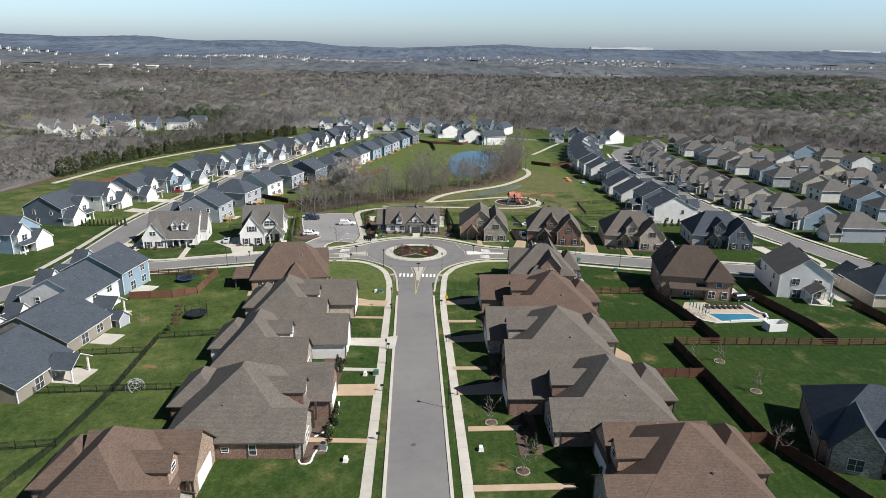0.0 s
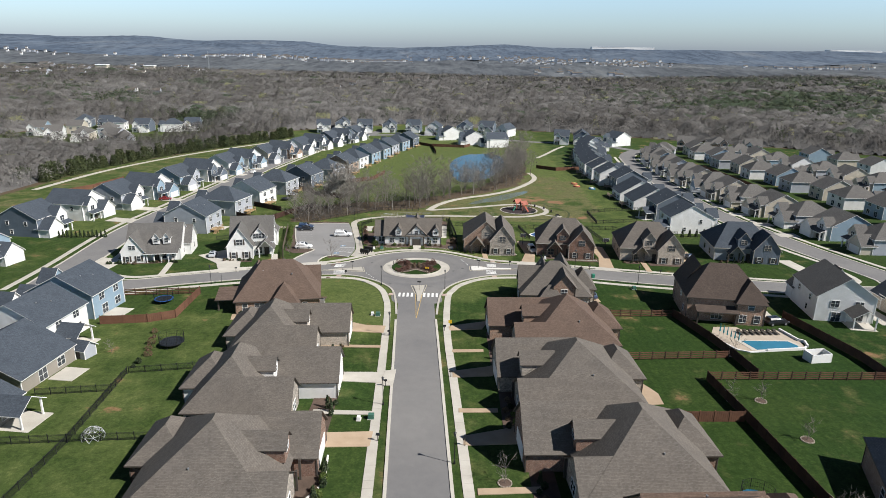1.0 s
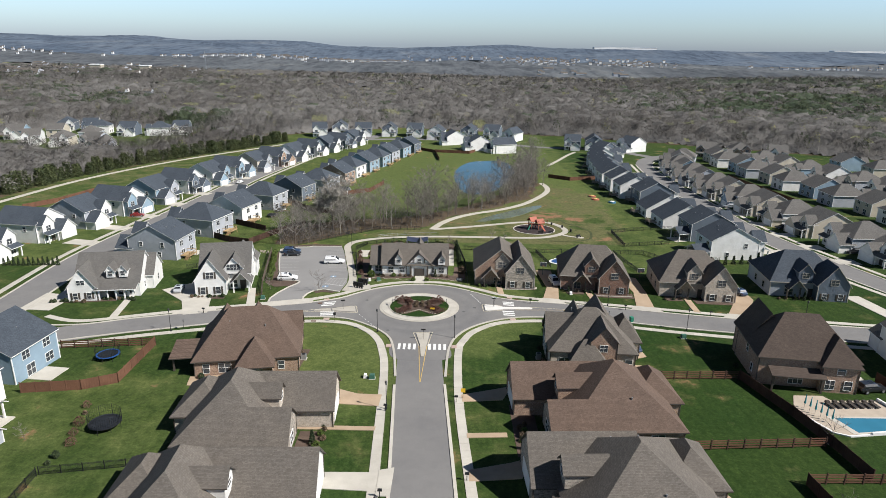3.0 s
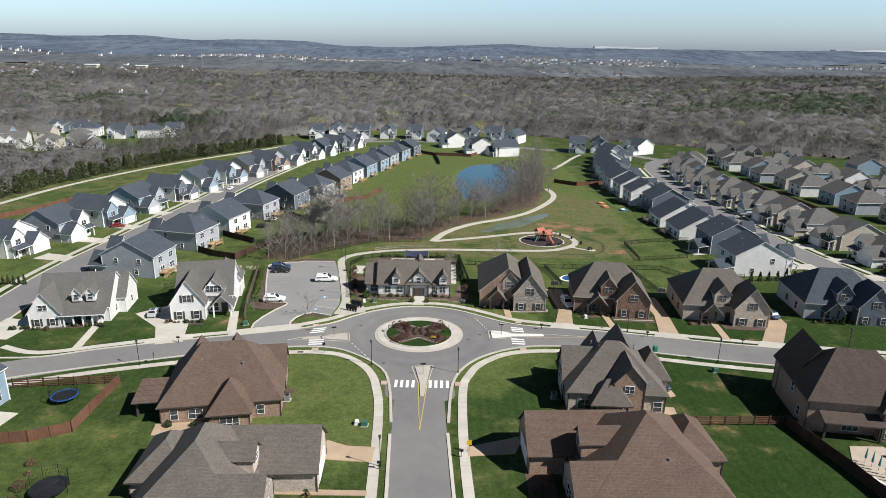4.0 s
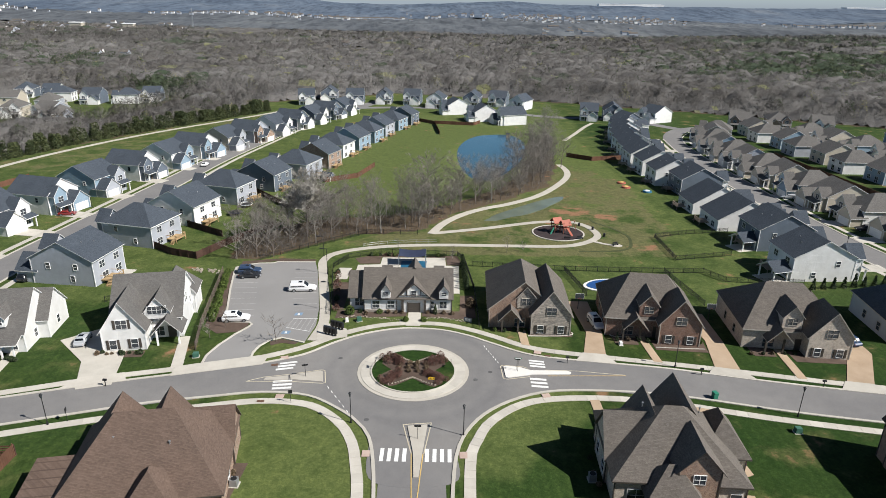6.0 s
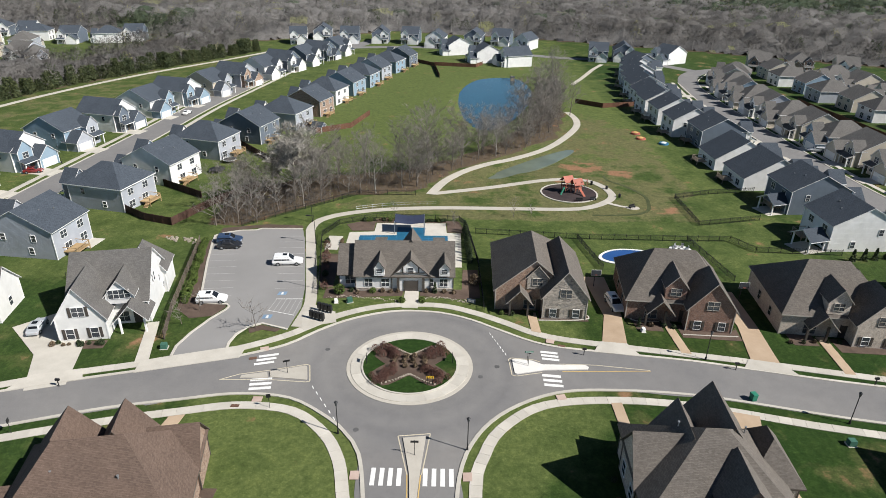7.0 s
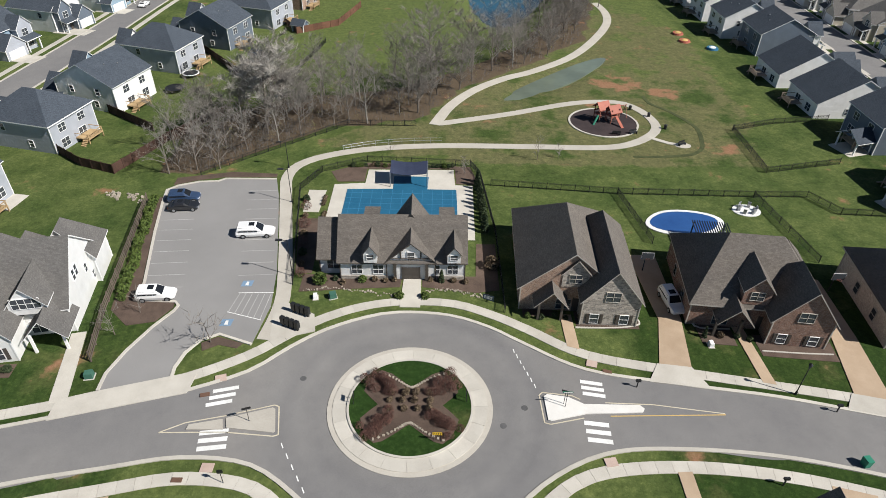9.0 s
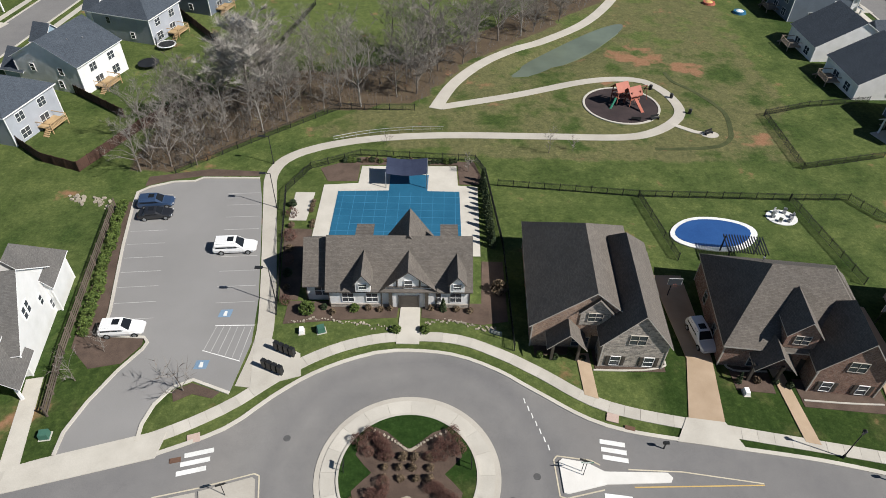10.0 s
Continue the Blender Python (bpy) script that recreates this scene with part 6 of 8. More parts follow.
for i in range(19):
    t = i / 18
    bush(-44.7 - 4.9 * t + rng.uniform(-0.2, 0.2), 188.4 + 24.0 * t, "green", rng.uniform(0.95, 1.35), group="lot hedge")
for i in range(4):
    for j in range(3):
        bush(HUB[0] - 2.1 + 1.35 * i + rng.uniform(-0.2, 0.2), HUB[1] - 0.9 + 1.1 * j + 0.3, "dry", rng.uniform(0.75, 1.0), 0.2, "island shrubs")
for a in (38, 142, 218, 322):
    for k in range(13):
        r = 2.5 + 0.3 * k
        w = rng.uniform(-12, 12)
        bush(HUB[0] + r * math.cos(radians(a + w)), HUB[1] + r * math.sin(radians(a + w)), "red", rng.uniform(0.5, 0.85), 0.2, "island shrubs")
for x, y, k, s in ((-20.5, 192.6, "green", 1.6), (-15, 193, "green", 1.0), (-9.9, 189.8, "green", 1.0), (-6.6, 189.8, "green", 1.0), (-4.6, 193.2, "cone", 0.9), (2.2, 196.5, "dry", 2.2), (-12, 193, "dry", 0.9), (-13.4, 193.2, "dry", 0.9), (-10.8, 193.2, "dry", 0.8), (-6, 193.4, "dry", 0.9), (-3, 193.2, "dry", 0.9), (-1.4, 193, "dry", 1.0), (-17.5, 192.4, "dry", 0.9), (-18.6, 193.2, "dark", 0.8)):
    bush(x, y, k, s, group="clubhouse shrubs")
for i in range(26):
    t = i / 25
    bush(-20 + 17 * t, 224.9 + rng.uniform(-0.3, 0.3), rng.choice(("dark", "dry", "green", "dark")), rng.uniform(0.6, 1.0), group="pool shrubs")
for i in range(13):
    bush(1.1 + 0.06 * i, 220 - 1.25 * i, "cone", rng.uniform(0.9, 1.3), group="pool shrubs")
for i in range(9):
    bush(-23.3 - 0.14 * 2.4 * i, 194 + 2.4 * i, rng.choice(("dry", "dark", "red")), rng.uniform(0.8, 1.3), group="pool shrubs")
for x, y in ((-23.2, 212), (-23.2, 213), (-23.2, 214), (-22.6, 208.5), (-22.6, 209.4)):
    bush(x, y, "dry", 0.8, group="pool shrubs")
# shrubs before the house fronts
for cx, fy, w, kinds in ((12.4, 187.0, 12, ("dry", "dark", "green", "cone")), (34.2, 183.6, 14, ("dry", "dark", "green", "cone")), (56, 180, 15, ("dark", "dry", "cone")), (83, 181.4, 15, ("dark", "cone", "dry")), (-55.6, 176.2, 7, ("dark", "dry")), (-84, 171.4, 7, ("dark", "dry")), (-74, 173.6, 7, ("dark", "dry"))):
    for i in range(9):
        bush(cx - w / 2 + w * i / 8 + rng.uniform(-0.3, 0.3), fy - rng.uniform(0.2, 0.9) - 0.1 * (cx > 20) * (i - 4) * 0.6, rng.choice(kinds), rng.uniform(0.6, 1.0), group="front garden shrubs")
for hx, hy in ((-15.6, 79.5), (-17.6, 99.5), (-19.8, 118), (12.2, 77.5), (9.8, 98), (9.6, 119.4)):
    for i in range(8):
        bush(hx + rng.uniform(-0.8, 0.8), hy - 3 + 1.1 * i, rng.choice(("dark", "dry", "green", "dry", "cone")), rng.uniform(0.7, 1.1), group="front garden shrubs")
for x, y in ((-28.4, 143), (-28.2, 145), (-28, 147), (-42.5, 136.8), (-39, 137), (15.6, 146), (15.4, 148), (15.6, 151), (50.3, 141), (50, 145), (-53, 117), (-53.3, 114), (-54, 119.5), (-54.6, 122), (-53.4, 112.4), (-55.4, 125), (-56.2, 127)):
    bush(x, y, rng.choice(("dry", "dark", "red")), rng.uniform(0.7, 1.1), group="garden shrubs")
for i in range(9):
    bush(74.6 + 2.4 * i, 208.6 + 0.4 * i, "cone", 1.2, group="small evergreens")
for i in range(12):
    bush(-115 + 1.2 * i, 196.4 + 0.1 * i, "cone", 0.95, group="small evergreens")

# the row of cedars along the greenway
LEAF_CEDAR = leafy("cedar_foliage", (0.018, 0.03, 0.012), (0.078, 0.09, 0.036))
CEDARS = [bush_mesh("crown", LEAF_CEDAR, s, 2.7, 6.6, 1700, 0.4, 0.5) for s in (21, 22, 23)]
CEDAR_TRUNK = Build().tube((0, 0, -0.4), (0, 0, 4), 0.2, 0.1, 6).mesh("trunk", BARK)
for i in range(58):
    t = i / 57
    y = 288 + 190 * t
    x = float(np.interp(y, [270, 320, 365, 404, 450, 480], [-174, -171, -161, -146, -121, -106])) - 3.4 + rng.uniform(-1.6, 1.6)
    c = thing("cedar", x, y, rng.uniform(0, 360), "dense dark green cedar beside the path", "tree", "cedar row")
    s = rng.uniform(0.65, 1.1)
    part("trunk", CEDAR_TRUNK, c)
    part("crown", CEDARS[i % 3], c, at=Matrix.Diagonal((s * rng.uniform(0.9, 1.4), s * rng.uniform(0.9, 1.4), s, 1)))


# ---- woods, brush and distance ----
def spiky(name, trees, label, category):
    """Many bare trees in one mesh: each a fan of thin upward blades round a trunk. trees: x, y, z, height, radius, blades, tone."""
    V, S, T = [], [], []
    gen = np.random.default_rng(5)
    k = 0
    for x, y, z, h, r, n, tone, wide in trees:
        a = gen.uniform(0, math.tau, n)
        u = gen.uniform(0.02, 1, n) ** 0.55
        up = np.sqrt(np.maximum(0.03, 1 - u * u)) * gen.uniform(0.7, 1.0, n)
        out = np.stack((np.cos(a) * u, np.sin(a) * u, up), 1)
        low = h * 0.16
        S.append(out * np.array((1.0, 1.0, 0.8)))
        root = out * np.array((r * 0.82, r * 0.82, h - low)) + np.array((0, 0, low))
        out = out + gen.normal(0, 0.35, (n, 3))
        out /= np.linalg.norm(out, axis=1)[:, None]
        side = np.cross(out, gen.normal(0, 1, (n, 3)))
        side /= np.linalg.norm(side, axis=1)[:, None]
        lean = np.cross(side, out)
        size = (wide * gen.uniform(0.5, 1.2, n))[:, None]
        long = (size * 2.2 + 0.16 * r)
        tip = root + (out * 0.55 + lean * gen.uniform(0.4, 1.0, n)[:, None]) * long
        tri = np.stack((root - side * size, root + side * size, tip), 1) + np.array((x, y, z))
        V.append(tri.reshape(-1, 3))
        T.append(np.clip(tone + gen.uniform(-0.05, 0.05, n), 0, 1))
        tw = 0.02 + 0.009 * h
        V.append(np.array(((x - tw, y, z - 0.5), (x + tw, y, z - 0.5), (x + gen.uniform(-0.6, 0.6), y, z + h * 0.75))))
        T.append(np.array((min(tone, 0.5),)))
        S.append(np.array(((0.5, -0.7, 0.3),)))
    V, S, T = np.concatenate(V), np.concatenate(S), np.concatenate(T)
    n = len(V) // 3
    me = bpy.data.meshes.new(name)
    me.vertices.add(len(V))
    me.vertices.foreach_set("co", V.astype(np.float32).ravel())
    me.loops.add(len(V))
    me.loops.foreach_set("vertex_index", np.arange(len(V), dtype=np.int32))
    me.polygons.add(n)
    me.polygons.foreach_set("loop_start", np.arange(0, len(V), 3, dtype=np.int32))
    me.attributes.new("tone", "FLOAT", "FACE").data.foreach_set("value", T.astype(np.float32))
    me.attributes.new("soft", "FLOAT_VECTOR", "FACE").data.foreach_set("vector", S.astype(np.float32).ravel())
    me.materials.append(WOOD_MIX)
    me.update(calc_edges=True)
    me.validate()
    return tagged(new(name, me), label, category, kind="stuff")


def wood_mix():
    m, n, b = material("mixed_bare_wood", 0.95, 0.0, 0.1)
    a = n.nodes.new("ShaderNodeAttribute")
    a.attribute_name = "tone"
    c = ramp(n, a.outputs["Fac"], ((0.0, (0.07, 0.064, 0.058)), (0.3, (0.124, 0.116, 0.108)), (0.6, (0.185, 0.175, 0.164)), (0.72, (0.27, 0.257, 0.242)), (0.78, (0.24, 0.23, 0.09)), (0.86, (0.20, 0.195, 0.08)), (0.89, (0.045, 0.06, 0.032)), (1.0, (0.065, 0.08, 0.045))))
    n.links.new(c, b.inputs["Base Color"])
    a = n.nodes.new("ShaderNodeAttribute")
    a.attribute_name = "soft"
    k = n.nodes.new("ShaderNodeVectorMath")
    k.operation = "NORMALIZE"
    n.links.new(a.outputs["Vector"], k.inputs[0])
    n.links.new(k.outputs[0], b.inputs["Normal"])
    return m


WOOD_MIX = wood_mix()
gen = np.random.default_rng(11)


EVERGREEN_STANDS = ((420, 640, 130, 110, 0.5), (330, 700, 110, 70, 1.1), (450, 815, 150, 90, 1.0), (-204, 548, 24, 20, 1.2), (-352, 722, 30, 34, 1.0), (-336, 655, 24, 28, 0.9), (-470, 800, 60, 50, 0.35), (180, 900, 120, 60, 0.25), (620, 1000, 260, 120, 0.4), (-150, 1150, 260, 60, 0.25), (-700, 1000, 160, 80, 0.3))


def tone_at(x, y):
    """What grows here: bare grey-brown crowns in drifts, evergreen stands and a few budding trees."""
    g = noise.noise((x * 0.006, y * 0.006, 2.2))
    chance = 0.02 + 0.08 * max(g - 0.1, 0)
    for ex, ey, rx, ry, k in EVERGREEN_STANDS:
        chance = max(chance, k * math.exp(-((x - ex) / rx) ** 2 - ((y - ey) / ry) ** 2))
    if gen.random() < chance:
        return float(gen.uniform(0.91, 1.0))
    if gen.random() < 0.022:
        return float(gen.uniform(0.78, 0.85))
    return float(np.clip(0.38 + 0.26 * g + 0.16 * noise.noise((x * 0.03, y * 0.03, 5)) + gen.normal(0, 0.11), 0.06, 0.7))


def is_wood(x, y):
    if y > woods_front(x):
        return True
    return inside(x, y, LEFT_WOODS)


trees = []
for near, far, cell, blades, wide, h0, h1 in ((240, 640, 6.0, 80, 0.14, 11, 18), (640, 900, 7.8, 60, 0.24, 11, 18), (900, 1350, 11.0, 50, 0.4, 11, 18), (1350, 1420, 16.0, 40, 0.7, 8, 13)):
    for y in np.arange(near, far, cell):
        half = 0.78 * y + 60
        for x in np.arange(-half, half, cell):
            px, py = x + gen.uniform(-0.5, 0.5) * cell, y + gen.uniform(-0.5, 0.5) * cell
            if far < 700 and not is_wood(px, py):
                continue
            if far > 1000 and noise.noise((px * 0.004, py * 0.004, 7)) > 0.33:
                continue
            if px < -172 and py < 440 and near < 300 and gen.random() < 0.3:
                continue
            fringe = near < 300 and (py < woods_front(px) + 34)
            h = gen.uniform(h0, h1) * (0.62 if near < 300 and py < woods_front(px) else 1)
            tone = tone_at(px, py)
            trees.append((px, py, land(px, py), h * (0.85 if tone > 0.88 else 1), cell * gen.uniform(0.6, 1.0), blades * (2 if fringe else 1), tone, wide * (1.8 if tone > 0.88 else 1)))


def canopy_material():
    m, n, b = material("woodland_canopy", 0.95, 0.0, 0.1)
    v = coords(n)
    fine = noise_of(n, v, 1.1, 6, 0.75)
    a = n.nodes.new("ShaderNodeAttribute")
    a.attribute_name = "tone"
    c = ramp(n, a.outputs["Fac"], ((0.0, (0.085, 0.079, 0.071)), (0.3, (0.108, 0.103, 0.098)), (0.7, (0.165, 0.159, 0.153)), (0.77, (0.19, 0.19, 0.11)), (0.86, (0.165, 0.17, 0.085)), (0.89, (0.042, 0.058, 0.036)), (1.0, (0.06, 0.077, 0.05))))
    c = mix(n, 1.0, c, ramp(n, fine, ((0.3, (0.66, 0.66, 0.66)), (0.5, (0.97, 0.97, 0.97)), (0.72, (1.3, 1.29, 1.28)))), "MULTIPLY")
    n.links.new(c, b.inputs["Base Color"])
    bump(n, b, fine, 0.6, 0.6)
    return m


def haze_material(name, stops):
    # Banded, dotted land with the blue of distance haze put into its colour.
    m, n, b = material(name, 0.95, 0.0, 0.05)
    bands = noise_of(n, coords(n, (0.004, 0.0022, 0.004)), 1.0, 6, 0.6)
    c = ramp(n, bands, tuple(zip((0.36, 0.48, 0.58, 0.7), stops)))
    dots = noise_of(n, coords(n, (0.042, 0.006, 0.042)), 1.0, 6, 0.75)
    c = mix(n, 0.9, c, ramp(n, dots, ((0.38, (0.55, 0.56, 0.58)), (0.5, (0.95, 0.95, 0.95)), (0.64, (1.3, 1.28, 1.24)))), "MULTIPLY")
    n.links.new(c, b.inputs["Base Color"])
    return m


def crown_at(X, Y, size):
    """Dome height 0..1 and a random number for the crown that covers each place."""
    best, name = np.full(X.shape, -1.0), np.zeros(X.shape)
    ci, cj = np.floor(X / size), np.floor(Y / size)
    for u in (-1, 0, 1):
        for w in (-1, 0, 1):
            i, j = ci + u, cj + w
            r1, r2, r3 = (np.mod(np.sin(i * p + j * q) * 43758.5453, 1.0) for p, q in ((12.9898, 78.233), (39.3467, 11.135), (73.156, 52.235)))
            d2 = ((X - (i + r1) * size) ** 2 + (Y - (j + r2) * size) ** 2) / size ** 2
            h = 0.55 + 0.45 * r3 - 0.75 * d2
            name = np.where(h > best, r3 + i * 3.7 + j * 1.3, name)
            best = np.maximum(best, h)
    return np.clip(best, 0, 1), name


def canopy():
    """The rounded tops of the crowns as one rolling sheet, sloping down to the ground along the edge of the woods."""
    b = Build()
    tones, seen = [], {}
    # Beyond 1400 m the crowns take colours with haze painted in, bluer past 2350.
    mat, mid_haze_mat, far_haze_mat = canopy_material(), haze_material("wooded_plain_haze", ((0.075, 0.083, 0.092), (0.092, 0.101, 0.112), (0.109, 0.119, 0.129), (0.144, 0.151, 0.152))), haze_material("distant_country_haze", ((0.072, 0.094, 0.128), (0.088, 0.113, 0.150), (0.104, 0.130, 0.167), (0.138, 0.160, 0.188)))
    for near, far, cell, size in ((250, 900, 3.6, 9.5), (900, 1400, 8.0, 16.0), (1400, 2350, 17.0, 34.0), (2350, 4620, 42.0, 84.0)):
        ys = np.arange(near, far + cell * 0.99, cell)
        half = 0.78 * far + 60
        xs = np.arange(-half, half, cell)
        X, Y = np.meshgrid(xs, ys)
        view = np.abs(X) < 0.78 * Y + 90
        wood = view.copy()
        if far < 1000:
            front = np.array([woods_front(x) for x in xs])[None, :]
            wood = Y > front + 0 * X
            for j, i in zip(*np.nonzero((~wood) & (X < -110) & (X > -340) & (Y < 560))):
                wood[j, i] = inside(X[j, i], Y[j, i], LEFT_WOODS)
        deep, core = np.zeros(X.shape), wood.copy()
        for _ in range(7):
            pad = np.pad(core, 1, constant_values=True)
            core = core & pad[:-2, 1:-1] & pad[2:, 1:-1] & pad[1:-1, :-2] & pad[1:-1, 2:]
            deep += core
        if far > 1000:
            deep[:] = 7
        ease = deep / 7.0
        dome, crown = crown_at(X, Y, size)
        low = np.where((Y < 545) & (X < -118) & (far < 1000), 0.6, 1.0)
        index = {}

        def vert(i, j):
            if (i, j) not in index:
                x, y = X[j, i], Y[j, i]
                z = land(x, y) - 0.3 + ease[j, i] * low[j, i] * (4.6 + 8.0 * dome[j, i] + 3.0 * noise.noise((x * 0.03, y * 0.03, 8)) + gen.uniform(-0.7, 0.7))
                index[i, j] = len(b.v)
                b.v.append((x, y, z))
            return index[i, j]

        ok = wood & view
        for j in range(len(ys) - 1):
            for i in range(len(xs) - 1):
                if ok[j, i] and ok[j, i + 1] and ok[j + 1, i] and ok[j + 1, i + 1]:
                    b.f.append((vert(i, j), vert(i + 1, j), vert(i + 1, j + 1), vert(i, j + 1)))
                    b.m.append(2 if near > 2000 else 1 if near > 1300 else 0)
                    key = float(crown[j, i])
                    if key not in seen:
                        seen[key] = tone_at(X[j, i], Y[j, i])
                    tones.append(seen[key])
    me = b.mesh("woods_canopy", mat, mid_haze_mat, far_haze_mat, smooth=True)
    me.attributes.new("tone", "FLOAT", "FACE").data.foreach_set("value", tones)
    tagged(new("woods_canopy", me), "rolling grey-brown crowns of bare winter woods", "woodland", kind="stuff")


canopy()
spiky("woods", trees, "bare grey-brown winter woodland with scattered evergreens", "woodland")
brush = []
for _ in range(12500):
    x, y = gen.uniform(-62, 48), gen.uniform(212, 392)
    if inside(x, y, CREEK):
        brush.append((x, y, land(x, y), gen.uniform(0.6, 3.2), gen.uniform(0.5, 1.3), 24, float(np.clip(gen.normal(0.13, 0.12), 0.0, 0.6)) if gen.random() > 0.1 else 0.82, 0.045))
for _ in range(700):
    x, y = gen.uniform(-60, -30), gen.uniform(213, 240)
    if inside(x, y, CREEK):
        brush.append((x, y, land(x, y), gen.uniform(1.5, 3.2), gen.uniform(0.7, 1.4), 24, 0.22, 0.05))
for _ in range(260):
    x, y = gen.uniform(-170, -120), gen.uniform(280, 470)
    if inside(x - 4, y, LEFT_WOODS):
        brush.append((x, y, land(x, y), gen.uniform(2, 5), gen.uniform(1, 2), 18, 0.4, 0.08))
spiky("brush", brush, "tangled bare brush along the creek", "brush")


def far_town():
    """Distant houses and sheds, each a small gabled block."""
    b = Build()
    r = random.Random(3)
    spots = []
    for cx, cy, sx, sy, n, big in ((-560, 2200, 420, 60, 110, 0), (-300, 2090, 190, 40, 60, 0), (330, 2380, 380, 70, 130, 0), (590, 2180, 120, 40, 40, 0), (-700, 1230, 260, 90, 45, 1), (1160, 2100, 190, 40, 55, 0), (-1500, 2260, 300, 50, 30, 0), (300, 1530, 120, 30, 14, 1), (-150, 1010, 200, 40, 5, 0), (-350, 756, 26, 12, 3, 0)):
        for _ in range(n):
            spots.append((cx + r.gauss(0, sx * 0.5), cy + r.gauss(0, sy * 1.5), r.uniform(6, 10) * (1 + 1.6 * big * (r.random() < 0.3)), r.random()))
    for x, y, w, s in spots:
        z = land(x, y) + (12.5 if y > 2000 else 8.5)
        d, h = w * 0.8, 3
        k = 0 if s < 0.35 else 1
        b.box(x - w / 2, y - d / 2, z - 6, x + w / 2, y + d / 2, z + h, k)
        b.face([(x - w / 2 - 0.5, y - d / 2 - 0.5, z + h), (x + w / 2 + 0.5, y - d / 2 - 0.5, z + h), (x + w / 2, y, z + h + 2.5), (x - w / 2, y, z + h + 2.5)], 2)
        b.face([(x + w / 2 + 0.5, y + d / 2 + 0.5, z + h), (x - w / 2 - 0.5, y + d / 2 + 0.5, z + h), (x - w / 2, y, z + h + 2.5), (x + w / 2, y, z + h + 2.5)], 2)
        b.face([(x - w / 2, y + d / 2, z + h), (x - w / 2, y - d / 2, z + h), (x - w / 2, y, z + h + 2.5)], k)
        b.face([(x + w / 2, y - d / 2, z + h), (x + w / 2, y + d / 2, z + h), (x + w / 2, y, z + h + 2.5)], k)
    tagged(new("distant_town", b.mesh("distant_town", WALL_WHITE, WALL_GREY, ROOF_GREY)), "pale specks of a distant town among trees", "town", kind="stuff")
    for x, y, w, d in ((2350, 3900, 300, 60), (2760, 4000, 320, 60), (1080, 4150, 380, 50), (-880, 1290, 24, 14), (-640, 1250, 20, 12), (-560, 1270, 18, 10)):
        wh = thing("warehouse", x, y, 0, "long white warehouse far beyond the woods", "warehouse", "distant warehouses", dz=14)
        top = 9 if y > 3000 else 2.5
        part("wall", Build().box(-w / 2, -d / 2, -12, w / 2, d / 2, top).mesh("wall", WALL_BEIGE if y < 3000 else TRIM), wh)
        part("roof", Build().box(-w / 2 - 1, -d / 2 - 1, top, w / 2 + 1, d / 2 + 1, top + 1, 0, 0.5).mesh("roof", TRIM), wh)


far_town()
mast = thing("radio_mast", -470, 1330, 0, "thin grey lattice radio mast above the woods", "mast")
mb = Build()
for a in range(3):
    c, s = math.cos(a * 2.094), math.sin(a * 2.094)
    mb.tube((c * 1.2, s * 1.2, 0), (c * 0.5, s * 0.5, 46), 0.3, 0.2, 4)
part("frame", mb.mesh("frame", STEEL), mast)


# ---- the pool behind the clubhouse ----
area("pool_deck", [(-22.2, 203), (0.2, 203), (0.3, 218.6), (-2.6, 218.8), (-2.8, 224), (-17.3, 223.6), (-17.4, 219), (-22.4, 218.4)], 0.09, CONCRETE, label="pale concrete deck round the covered pool", category="deck")
area("patio", [(-26, 209.8), (-23.6, 209.8), (-23.4, 216.4), (-26.2, 216.4)], 0.09, CONCRETE, label="small concrete patio with tables", category="patio")
COVER = grainy("pool_cover_blue", (0.012, 0.088, 0.165), (0.024, 0.13, 0.225), 0.25, 5, 0.5, 0.1)
COVER_NAVY = grainy("navy_cover", (0.012, 0.05, 0.17), (0.025, 0.085, 0.24), 0.3, 5, 0.5, 0.1)
STRAP = grainy("cover_strap", (0.03, 0.14, 0.25), (0.045, 0.18, 0.30), 0.3, 5, 0.6, 0)
NAVY = grainy("navy_canvas", (0.018, 0.024, 0.05), (0.035, 0.045, 0.08), 0.3, 5, 0.8, 0.1)
pool = thing("pool", -11, 211, 0, "swimming pool under a gridded blue safety cover", "pool")
pz = pool.matrix_basis.translation.z


def lay(points, lift, thick, mat, owner, origin):
    b = Build()
    b.slab([(x - origin[0], y - origin[1], land(x, y) - origin[2] + lift) for x, y in points], thick)
    return b.mesh("cover", mat)


PORG = (-11, 211, pz)
part("cover", lay([(-20.0, 203.5), (-2.2, 203.5), (-2.4, 217.2), (-7.1, 217.2), (-7.0, 221.4), (-12.8, 221.4), (-12.7, 217.2), (-20.1, 216.8)], 0.13, 0.08, COVER, pool, PORG), pool)
for i in range(11):
    x = -19.2 + 1.62 * i
    part("strap", lay([(x - 0.04, 203.5), (x + 0.04, 203.5), (x + 0.04, 216.9), (x - 0.04, 216.9)], 0.142, 0.015, STRAP, pool, PORG), pool)
for i in range(8):
    y = 204.4 + 1.62 * i
    part("strap", lay([(-20, y - 0.04), (-2.3, y - 0.04), (-2.3, y + 0.04), (-20, y + 0.04)], 0.148, 0.015, STRAP, pool, PORG), pool)
shade = thing("shade_canopy", -10.2, 219.8, 0, "navy shade sail on four grey posts", "canopy")
b = Build()
rows = 5
